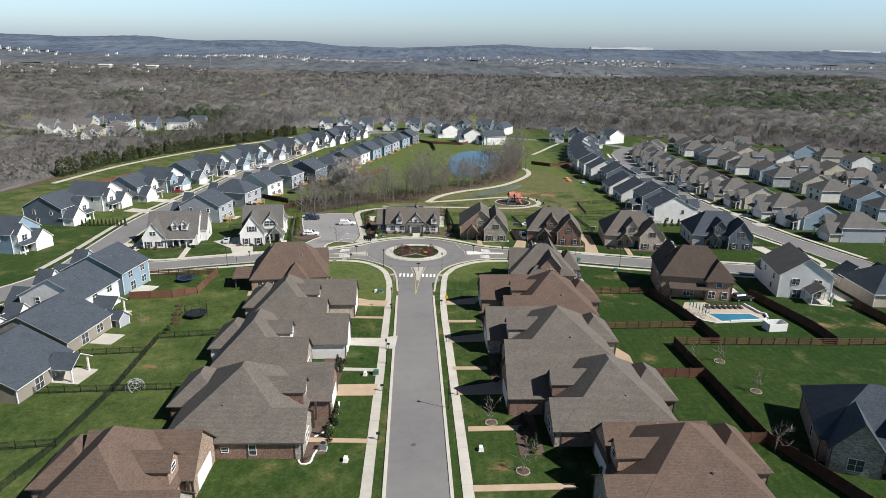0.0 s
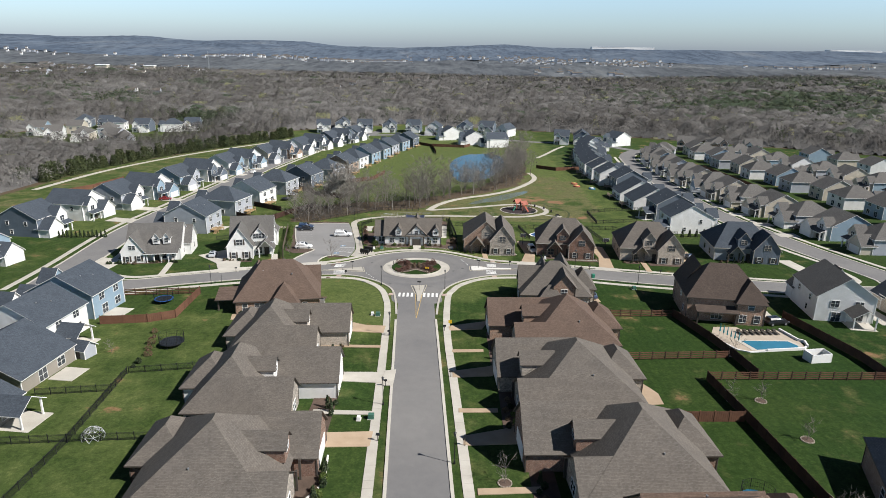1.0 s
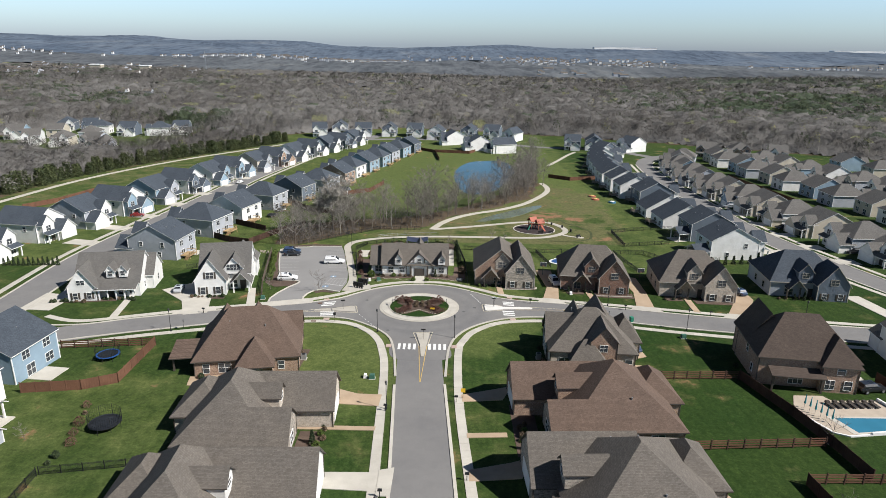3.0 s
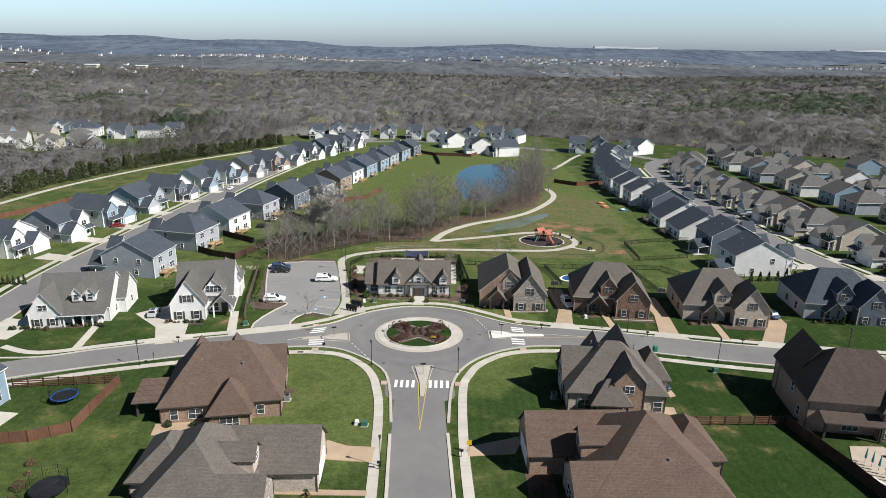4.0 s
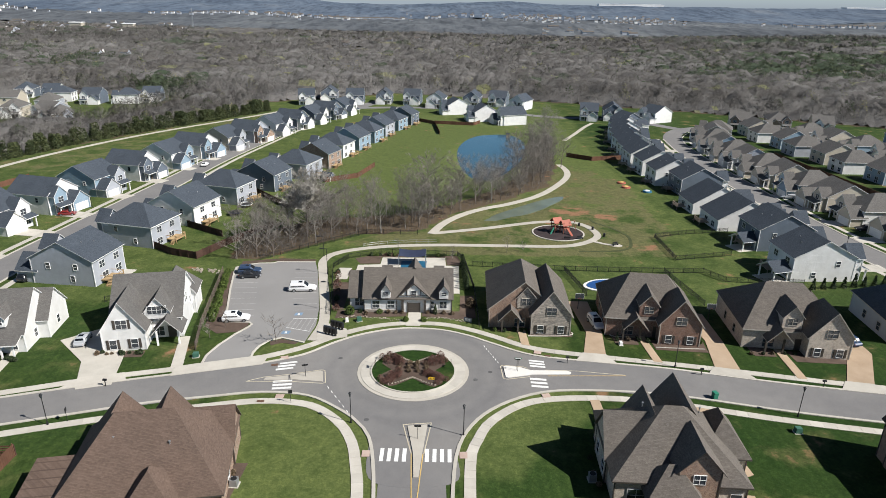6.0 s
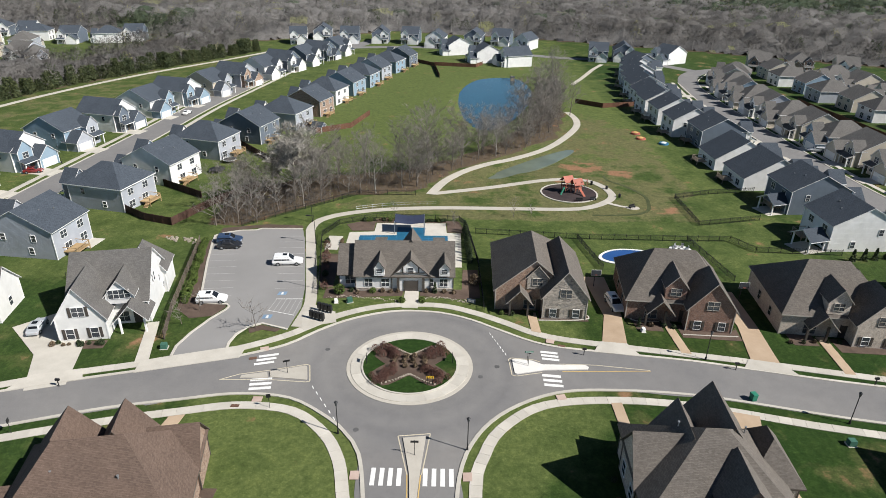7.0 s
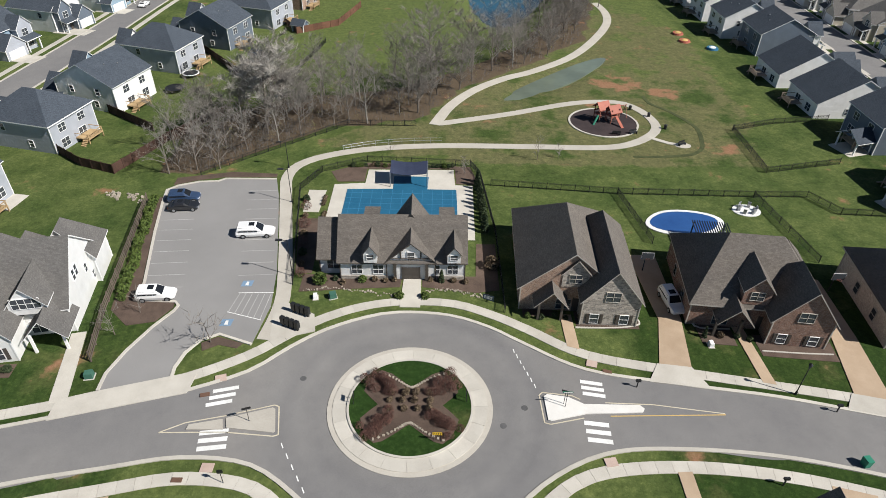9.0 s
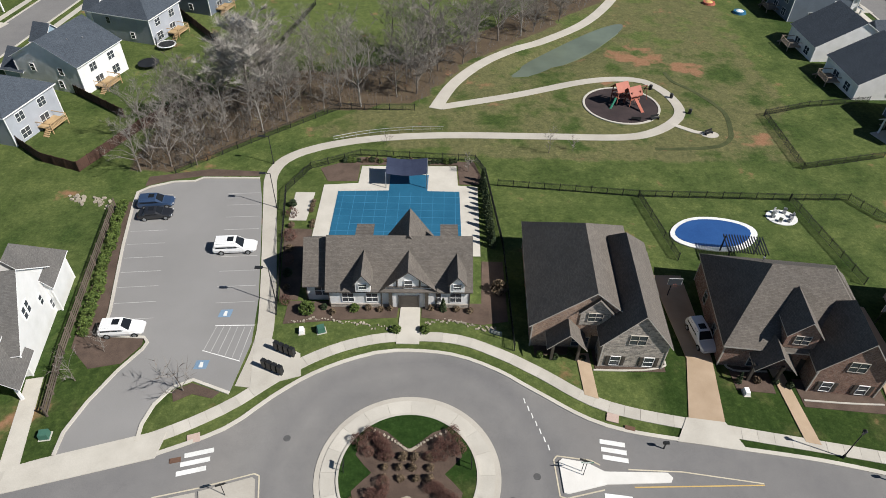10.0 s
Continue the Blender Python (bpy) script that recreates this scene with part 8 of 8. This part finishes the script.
CAR_WHITE, CAR_BLACK, CAR_BLUE, CAR_RED, CAR_SILVER = paint("car_white", (0.75, 0.75, 0.74)), paint("car_black", (0.018, 0.019, 0.022)), paint("car_blue", (0.03, 0.055, 0.11)), paint("car_red", (0.20, 0.02, 0.018)), paint("car_silver", (0.42, 0.44, 0.46))
TYRE = grainy("tyre_rubber", (0.012, 0.012, 0.012), (0.025, 0.025, 0.025), 1, 9, 0.9, 0.1)
LAMP_RED = paint("lamp_red", (0.3, 0.01, 0.01), 0.2)
LAMP_CLEAR = paint("lamp_clear", (0.7, 0.7, 0.72), 0.1)
CARS = {}
CAR_GLASS, _n, _b = material("car_glass", 0.22, 0.0, 0.25)
_b.inputs["Base Color"].default_value = (0.012, 0.014, 0.017, 1)


def loft(stations, slot=0):
    """A closed body through cross-sections (x, half width, z low, z high, tuck of the top)."""
    b = Build()
    for x, w, z0, z1, tuck in stations:
        zm = z0 + (z1 - z0) * 0.55
        b.v += [(x, -w * 0.92, z0), (x, -w, zm), (x, -w + tuck, z1), (x, w - tuck, z1), (x, w, zm), (x, w * 0.92, z0)]
    n = len(stations)
    for i in range(n - 1):
        for j in range(6):
            k, m = 6 * i + j, 6 * i + (j + 1) % 6
            b.f.append((k, m, m + 6, k + 6))
            b.m.append(slot)
    b.f += [tuple(range(5, -1, -1)), tuple(6 * (n - 1) + j for j in range(6))]
    b.m += [slot, slot]
    return b


def pane_of(q):
    """A thin plate of glass behind four corners."""
    a, b, c = (Vector(p) for p in q[:3])
    d = (b - a).cross(c - a).normalized() * -0.03
    out = Build()
    out.v = [tuple(p) for p in q] + [tuple(Vector(p) + d) for p in q]
    out.f = [(0, 1, 2, 3), (7, 6, 5, 4)] + [(i, i + 4, (i + 1) % 4 + 4, (i + 1) % 4) for i in range(4)]
    out.m = [0] * 6
    return out


def car(x, y, rz, colour, label, kind="suv", group="parked cars"):
    key = (colour.name, kind)
    if key not in CARS:
        L, Wd, H = {"suv": (2.45, 0.97, 1.72), "car": (2.3, 0.9, 1.45), "van": (2.7, 1.0, 2.0), "big": (2.75, 1.02, 1.88)}[kind]
        belt = 1.0 if kind != "car" else 0.9
        rear = -L + (0.12 if kind != "car" else 0.75)
        body = loft([(-L, Wd * 0.8, 0.45, belt * 0.85, 0.1), (-L + 0.18, Wd * 0.95, 0.32, belt, 0.08), (-0.3, Wd, 0.3, belt, 0.06), (L * 0.42, Wd, 0.3, belt, 0.07), (L * 0.85, Wd * 0.95, 0.32, belt * 0.86, 0.12), (L, Wd * 0.78, 0.42, belt * 0.7, 0.12)])
        roof_end, toe = L * 0.1, L * 0.45
        cab = [(rear, Wd * 0.95, belt - 0.03, belt, 0.02), (rear + 0.36, Wd * 0.95, belt - 0.03, H - 0.04, 0.24), (-0.6, Wd * 0.95, belt - 0.03, H, 0.25), (roof_end, Wd * 0.95, belt - 0.03, H - 0.04, 0.25), (toe, Wd * 0.93, belt - 0.03, belt, 0.02)]
        roof = loft(cab)
        panes = []
        top, lean = H - 0.04, 0.25
        for way in (-1, 1):
            for xa, xb in ((rear + 0.42, -L * 0.33), (-L * 0.3, -0.06), (0.0, roof_end + 0.18)):
                q = []
                for px, k in ((xa, 0.0), (xb, 0.0), (min(xb, roof_end - 0.05), 1.0), (xa + (0.1 if xa < -1 else 0.0), 1.0)):
                    z = belt + 0.12 + (top - belt - 0.24) * k
                    zm = belt - 0.03 + (H - belt) * 0.55
                    inset = max(0.0, (z - zm) / (top - zm)) * lean
                    q.append((px, way * (Wd * 0.95 - inset + 0.02), z))
                panes.append(("side_window", pane_of(q if way < 0 else q[::-1])))
        for x0, z0, x1, z1, w0, w1 in ((toe - 0.08, belt + 0.06, roof_end + 0.06, top - 0.04, 0.8, 0.62), (rear + 0.05, belt + 0.16, rear + 0.3, top - 0.1, 0.74, 0.62)):
            push = 0.02 if x0 > 0 else -0.02
            q = [(x0 + push, -Wd * w0, z0 + 0.02), (x0 + push, Wd * w0, z0 + 0.02), (x1 + push, Wd * w1, z1 + 0.02), (x1 + push, -Wd * w1, z1 + 0.02)]
            panes.append(("windscreen" if x0 > 0 else "rear_window", pane_of(q if x0 > 0 else q[::-1])))
        panes.append(("sunroof", Build().box(-0.75, -Wd * 0.42, H - 0.03, roof_end - 0.25, Wd * 0.42, H + 0.006)))
        tyre = Build().tube((0, -0.11, 0), (0, 0.11, 0), 0.36, 0.36, 16)
        rim = Build().tube((0, -0.125, 0), (0, 0.125, 0), 0.22, 0.22, 10)
        lamp = Build().box(-0.05, -0.17, -0.07, 0.05, 0.17, 0.07, 0, 0.01)
        CARS[key] = (body.mesh("body", colour, smooth=False), [(k, b.mesh(k, CAR_GLASS)) for k, b in panes], roof.mesh("roof", colour), tyre.mesh("tyre", TYRE), rim.mesh("rim", STEEL), lamp.mesh("headlight", LAMP_CLEAR), lamp.mesh("tail_light", LAMP_RED), L, Wd, belt)
    body, gl, roof, tyre, rim, hl, tl, L, Wd, belt = CARS[key]
    c = thing("car", x, y, rz, label, "car", group, dz=0.08)
    part("body", body, c)
    for pane_name, pane_mesh in gl:
        part(pane_name, pane_mesh, c, "dark tinted glass")
    part("roof", roof, c)
    for px in (-L * 0.6, L * 0.62):
        for py in (-Wd + 0.08, Wd - 0.08):
            w = part("tyre", tyre, c, "black rubber tyre", pose(px, py, 0.34))
            part("rim", rim, w, "bright alloy rim")
    for py in (-Wd * 0.62, Wd * 0.62):
        part("headlight", hl, c, at=pose(L - 0.06, py, belt * 0.66))
        part("tail_light", tl, c, at=pose(-L + 0.05, py, belt * 0.76))


car(-45.0, 212.6, 8, CAR_BLUE, "dark blue SUV in a parking stall")
car(-44.2, 210.0, 8, CAR_BLACK, "black hatchback in a parking stall", "car")
car(-31.6, 203.4, 5, CAR_WHITE, "large white SUV parked in the lot", "big")
car(-40.6, 188.9, 6, CAR_WHITE, "white SUV parked beside the kerb")
car(24.7, 189.5, -82, CAR_WHITE, "white SUV on a tan driveway", "suv")
car(-63.4, 179.6, 100, CAR_SILVER, "silver hatchback on a concrete driveway", "car")
car(33.4, 151.6, 100, CAR_BLUE, "dark blue car behind a corner house", "car")
car(68.6, 136.6, 10, CAR_BLACK, "black SUV beside a brown house")
car(67.8, 184.4, 100, CAR_BLUE, "dark blue car on a tan driveway", "car")
car(-115.0, 238.6, 20, CAR_WHITE, "white van on a driveway", "van")
car(-107.4, 253.6, 15, CAR_RED, "dark red car on a driveway", "car")
car(-89.4, 207.0, 84, CAR_BLACK, "black pickup by a grey house", "suv")
car(-93.4, 321.4, 86, CAR_WHITE, "white car at the kerb of the lane", "car")
car(-84.6, 379.4, 20, CAR_BLACK, "black car on a driveway", "car")
car(108.4, 286.2, 170, CAR_SILVER, "silver SUV on a driveway")
car(112.0, 251.5, 170, CAR_BLACK, "black SUV on a driveway")
car(113.5, 269.0, 170, CAR_BLACK, "black car on a driveway", "car")
car(118, 222, 175, CAR_BLACK, "black SUV before a house")
car(116, 330, 170, CAR_SILVER, "silver car before a house", "car")
# drives of the row houses
for x, y, rz in [(-107.6, 222 + 0.0, 0), (-107.2, 240, 0), (-105.6, 257, 0), (-104.2, 277.6, 0), (-102.0, 298.6, 0), (-99.8, 318.6, 0), (-97.2, 337.6, 0), (-93.2, 357, -5), (-88.8, 377, -8), (-84.2, 397, -10), (-78.4, 416, -15), (-72, 434, -18)]:
    ob = area("driveway", [(-4.6, -2.6), (4.6, -2.4), (4.6, 2.4), (-4.6, 2.6)], 0.0, CONCRETE, 0.3, label="pale concrete driveway before a garage", category="driveway")
    ob.matrix_basis = pose(x, y - 2.5, land(x, y - 2.5) + 0.085, 0, 0, rz - 12)
for i in range(13):
    y = 213 + 15.2 * i
    x = float(np.interp(y, [205, 250, 300, 350, 400], [110.6, 107.6, 108.6, 110.6, 116]))
    ob = area("driveway", [(-3.2, -2.4), (3.4, -2.4), (3.4, 2.4), (-3.2, 2.4)], 0.0, CONCRETE, 0.3, label="pale concrete driveway before a garage", category="driveway")
    ob.matrix_basis = pose(x, y, land(x, y) + 0.1, 0, 0, 2)
for i in range(9):
    y = 222 + 18.5 * i
    x = float(np.interp(y, [205, 250, 300, 350, 400], [96.6, 92, 93.4, 95.4, 100]))
    ob = area("driveway", [(-5.2, -2.4), (3.6, -2.4), (3.6, 2.4), (-5.2, 2.4)], 0.0, CONCRETE, 0.3, label="pale concrete driveway before a garage", category="driveway")
    ob.matrix_basis = pose(x, y, land(x, y) + 0.1, 0, 0, 0)


# ---- street furniture ----
def street_lamp(x, y, rz, tall=4.2, arm=False):
    t = thing("street_lamp", x, y, rz, "black metal street lamp" if not arm else "tall dark parking lot lamp with a flat head", "lamp", "street lamps" if not arm else "lot lamps")
    part("base", WINDOWS.setdefault("sb", Build().tube((0, 0, -0.2), (0, 0, 0.5), 0.16, 0.11, 10).mesh("base", BLACK_METAL)), t)
    part("pole", WINDOWS.setdefault(("sp", tall), Build().tube((0, 0, 0.4), (0, 0, tall), 0.06, 0.05, 8).mesh("pole", BLACK_METAL)), t)
    if arm:
        part("arm", Build().tube((0, 0, tall - 0.1), (-0.7, 0, tall), 0.04, 0.04, 6).mesh("arm", BLACK_METAL), t)
        part("head", Build().box(-1.5, -0.2, tall - 0.05, -0.6, 0.2, tall + 0.08, 0, 0.03).mesh("head", BLACK_METAL), t)
    else:
        part("lantern", WINDOWS.setdefault("sl", Build().tube((0, 0, tall), (0, 0, tall + 0.5), 0.1, 0.2, 8).mesh("lantern", GLASS)), t)
        part("cap", WINDOWS.setdefault("sc", Build().tube((0, 0, tall + 0.5), (0, 0, tall + 0.72), 0.24, 0.04, 8).mesh("cap", BLACK_METAL)), t)


for x, y in ((-15.4, 157.9), (-55.6, 156.2), (-0.2, 155.4), (47, 161.2), (34.2, 174.6), (-9.6, 101), (-10.9, 128), (1.2, 86), (-92, 152), (94.4, 231), (-105, 262), (74, 167)):
    street_lamp(x, y, 0)
street_lamp(-28.2, 212.6, 0, 6.0, True)
street_lamp(-24.4, 193.8, 0, 6.0, True)
street_lamp(-31.0, 223.8, 0, 5.0, True)


def sign(x, y, rz, w, h, top, face, label, group="road signs", posts=1):
    t = thing("road_sign", x, y, rz, label, "sign", group)
    for q in ((0,) if posts == 1 else (-w * 0.35, w * 0.35)):
        part("post", Build().tube((q, 0, -0.3), (q, 0, top), 0.035, 0.035, 6).mesh("post", BLACK_METAL), t)
    part("plate", Build().box(-w / 2, -0.05, top - h, w / 2, -0.035, top).mesh("plate", face), t)
    return t


SIGN_YELLOW = grainy("sign_yellow", (0.62, 0.38, 0.02), (0.7, 0.45, 0.03), 1, 6, 0.5, 0)
SIGN_GREEN = grainy("sign_green", (0.02, 0.16, 0.09), (0.03, 0.2, 0.12), 1, 6, 0.5, 0)
chev = sign(HUB[0] + 2.9, HUB[1] - 4.6, 0, 0.95, 0.4, 1.7, SIGN_YELLOW, "yellow chevron sign on two black posts", posts=2)
for i in range(4):
    cb = Build()
    for s in (-1, 1):
        cb.face([(-0.02, -0.056, 1.5), (0.06, -0.056, 1.5), (-0.02, -0.056, 1.5 + s * 0.16), (-0.1, -0.056, 1.5 + s * 0.16)][:: s or 1])
    part("chevron", cb.mesh("chevron", BLACK_METAL), chev, at=pose(-0.32 + 0.22 * i, 0, 0))
sign(HUB[0] - 6.0, HUB[1] + 0.3, 90, 0.8, 0.4, 1.6, BLACK_METAL, "dark-backed chevron sign on two posts", posts=2)
sign(HUB[0] + 5.9, HUB[1] + 0.8, -90, 0.8, 0.4, 1.6, BLACK_METAL, "dark-backed chevron sign on two posts", posts=2)
for x, y, rz in ((-24.0, 169.6, 20), (8.6, 172.6, -20), (-6.2, 154.4, 0)):
    s = sign(x, y, rz, 0.9, 0.3, 2.3, BLACK_METAL, "road sign on a black post in a traffic island")
s = sign(8.7, 172.2, 0, 1.1, 0.22, 2.6, SIGN_GREEN, "green street-name sign on a post")
part("name_bar", Build().box(-0.45, -0.056, 2.44, 0.45, -0.052, 2.54).mesh("name_bar", TRIM), s, "white bar of lettering")
sign(-24.6, 162.4, 10, 0.55, 0.55, 2.2, BLACK_METAL, "road sign seen from behind")
sign(0.9, 131.8, 0, 0.7, 0.7, 1.8, SIGN_YELLOW, "orange-yellow warning sign beside the sidewalk")
sign(-53.4, 157.0, 100, 0.6, 0.6, 2.2, BLACK_METAL, "dark road sign beside the kerb")
cs = sign(1.4, 189.2, -22, 1.5, 0.85, 1.25, CAR_BLUE, "dark blue notice board before the clubhouse", posts=2)
for z in (0.98, 0.8, 0.62):
    part("text_bar", Build().box(-0.55, -0.06, z, 0.5, -0.052, z + 0.08).mesh("text_bar", TRIM), cs, "pale bar of lettering")


def mailbox(x, y, rz):
    t = thing("mailbox", x, y, rz, "black mailbox on a post beside the kerb", "mailbox", "mailboxes")
    part("post", WINDOWS.setdefault("mp", Build().box(-0.05, -0.05, -0.2, 0.05, 0.05, 1.0).mesh("post", BLACK_METAL)), t)
    part("box", WINDOWS.setdefault("mb", Build().box(-0.13, -0.3, 1.0, 0.13, 0.28, 1.28, 0, 0.03).mesh("box", BLACK_METAL)), t)


for x, y in ((-9.4, 91), (-9.8, 107), (-11, 127.4), (2.7, 90.2), (0.9, 110.6), (-0.2, 130.4), (17, 175.2), (37.5, 172.2), (55, 169.2), (-52.8, 166), (28, 163.2), (-40, 158.6), (-8.6, 77)):
    mailbox(x, y, 90)
for ox, oy in ((-22.0, 186.6), (-22.8, 184.1)):
    for i in range(4):
        k = thing("mail_kiosk", ox - 0.75 + 0.62 * i, oy - 0.28 * i, -28, "black cluster mailbox on a concrete pad", "mailbox", "cluster mailboxes", dz=0.1)
        part("cabinet", WINDOWS.setdefault("kc", Build().box(-0.28, -0.24, 0.4, 0.28, 0.24, 1.45, 0, 0.02).mesh("cabinet", BLACK_METAL)), k)
        part("pedestal", WINDOWS.setdefault("kp", Build().box(-0.15, -0.12, -0.1, 0.15, 0.12, 0.4).mesh("pedestal", BLACK_METAL)), k)


def utility(x, y, rz, mat, w=1.0, h=0.9):
    t = thing("utility_box", x, y, rz, "green metal utility cabinet on a lawn" if mat is GREEN_METAL else "pale utility box on a lawn", "utility box", "utility boxes")
    part("cabinet", Build().box(-w / 2, -0.4, 0.05, w / 2, 0.4, h, 0, 0.04).mesh("cabinet", mat), t)
    part("plinth", Build().box(-w / 2 - 0.1, -0.5, -0.2, w / 2 + 0.1, 0.5, 0.08).mesh("plinth", CONCRETE), t)


for x, y, rz, m in ((-42.9, 175.3, 10, GREEN_METAL), (-18.4, 189.6, 20, GREEN_METAL), (-20.6, 189.4, 10, TRIM), (-12.8, 92.6 + 4, 0, TRIM), (-11, 97, 0, GREEN_METAL), (-14.2, 138, 0, GREEN_METAL), (-15.4, 138.4, 0, TRIM), (45, 157.4, 0, GREEN_METAL), (27.4, 182, 0, TRIM), (5.6, 75, 0, TRIM), (-12.4, 72, 0, TRIM)):
    utility(x, y, rz, m, 0.9 if m is GREEN_METAL else 0.55, 0.8 if m is GREEN_METAL else 0.6)
for x, y in ((37.0, 165.6),):
    t = thing("wheeled_bin", x, y, 10, "green wheeled rubbish bin at the kerb", "bin")
    part("body", Build().box(-0.3, -0.35, 0.05, 0.3, 0.35, 1.0, 0, -0.05).mesh("body", PLAY_GREEN), t)
    part("lid", Build().box(-0.36, -0.42, 1.0, 0.36, 0.42, 1.08, 0, 0.03).mesh("lid", PLAY_GREEN), t)


RUST = grainy("rusty_iron", (0.08, 0.045, 0.032), (0.16, 0.09, 0.06), 1, 8, 0.85, 0.1)
IRON = grainy("worn_iron", (0.06, 0.06, 0.06), (0.11, 0.11, 0.11), 1, 8, 0.8, 0.1)


def hoop(x, y, rz):
    t = thing("basketball_hoop", x, y, rz, "basketball hoop on a dark pole beside a driveway", "basketball hoop", "basketball hoops")
    part("pole", Build().tube((0, 0, -0.2), (0, 0.0, 3.0), 0.07, 0.06, 6).mesh("pole", BLACK_METAL), t)
    part("backboard", Build().box(-0.8, -0.7, 2.6, 0.8, -0.66, 3.6).mesh("backboard", GLASS), t)
    part("frame", Build().box(-0.85, -0.655, 2.55, 0.85, -0.63, 2.65).box(-0.85, -0.655, 3.55, 0.85, -0.63, 3.65).box(-0.85, -0.655, 2.65, -0.76, -0.63, 3.55).box(0.76, -0.655, 2.65, 0.85, -0.63, 3.55).mesh("frame", TRIM), t)
    rb = Build()
    for i in range(10):
        a, c = math.tau * i / 10, math.tau * (i + 1) / 10
        rb.tube((0.23 * math.cos(a), -0.95 + 0.23 * math.sin(a), 2.8), (0.23 * math.cos(c), -0.95 + 0.23 * math.sin(c), 2.8), 0.015, 0.015, 4)
    part("rim", rb.mesh("rim", PLAY_RED), t)


hoop(22.8, 196.4, 0)
hoop(46.4, 192.6, 0)
hoop(-60.6, 185.6, 60)
for x, y in ((-19.6, 175.6), (4.4, 172), (-13.4, 158.6), (2.0, 169.6)):
    area("manhole_cover", oval(x, y, 0.36, 0.36, 14), 0.058, IRON, 0.02, label="round iron manhole cover in the asphalt", category="manhole cover")
area("manhole_cover", oval(-3.6, 76, 0.36, 0.36, 14), 0.058, IRON, 0.02, label="round iron manhole cover in the asphalt", category="manhole cover")
for x, y, rz in ((-29.6, 173.0, 14), (-29, 162.6, 0), (14.2, 177.4, -15)):
    ob = area("drain_grate", [(-0.5, -0.25), (0.5, -0.25), (0.5, 0.25), (-0.5, 0.25)], 0, RUST, 0.1, label="rusty iron storm drain in the kerb", category="drain")
    ob.matrix_basis = pose(x, y, land(x, y) + 0.15, 0, 0, rz)
for x, y in ((-15.8, 74.6), (-27.2, 145), (15, 147)):
    t = thing("heat_pump", x, y, 0, "grey air-conditioning unit beside a house wall", "air conditioner", "air conditioners")
    part("cabinet", Build().box(-0.45, -0.45, 0.1, 0.45, 0.45, 1.0, 0, 0.03).mesh("cabinet", STEEL), t)
    part("fan_grille", Build().tube((0, 0, 1.0), (0, 0, 1.04), 0.36, 0.36, 14).mesh("fan_grille", BLACK_METAL), t)
    part("base", Build().box(-0.55, -0.55, -0.3, 0.55, 0.55, 0.1).mesh("base", CONCRETE), t)
# the rail along the park path
rail = thing("handrail", -20, 231.6, 0, "low galvanised rail along the park path", "handrail")
rp = curve([(-22.6, 230.6), (-17, 232.8), (-10, 234.2), (-4.9, 234.5)], 2.0)
ro = rail.matrix_basis.translation
for p, q in zip(rp, rp[1:]):
    for z in (0.55, 1.05):
        part("bar", Build().tube(Vector((p.x, p.y, land(p.x, p.y) + z)) - ro, Vector((q.x, q.y, land(q.x, q.y) + z)) - ro, 0.03, 0.03, 5).mesh("bar", STEEL), rail)
    part("post", Build().tube(Vector((p.x, p.y, land(p.x, p.y) - 0.2)) - ro, Vector((p.x, p.y, land(p.x, p.y) + 1.08)) - ro, 0.03, 0.03, 5).mesh("post", STEEL), rail)


# ---- sidewalk slabs, piece by piece ----
def lay_slabs():
    singles = 0
    for points, half, lift, mat, size, base in PAVED:
        fine = curve(points, 0.25)
        cut, run = [fine[0]], 0.0
        for a, b in zip(fine, fine[1:]):
            run += (b - a).length
            if run >= size:
                cut.append(b)
                run = 0.0
        norm = sides(cut)
        rest = Build()
        for i in range(len(cut) - 1):
            a, b = cut[i], cut[i + 1]
            d = (b - a).normalized() * 0.012
            c = [a + norm[i] * -half + d, b + norm[i + 1] * -half - d, b + norm[i + 1] * half - d, a + norm[i] * half + d]
            top = [(p.x, p.y, land(p.x, p.y) + lift + 0.004 * ((i * 7) % 3)) for p in c]
            if 140 < a.y < 192 and -50 < a.x < 50 and singles < 300:
                s = Build().slab(top, 0.06)
                ob = new("slab", s.mesh("slab", mat))
                ob.parent = base
                singles += 1
            else:
                rest.slab(top, 0.06)
        ob = new("slabs", rest.mesh("slabs", mat))
        ob.parent = base
        tagged(ob, kind="stuff")


lay_slabs()
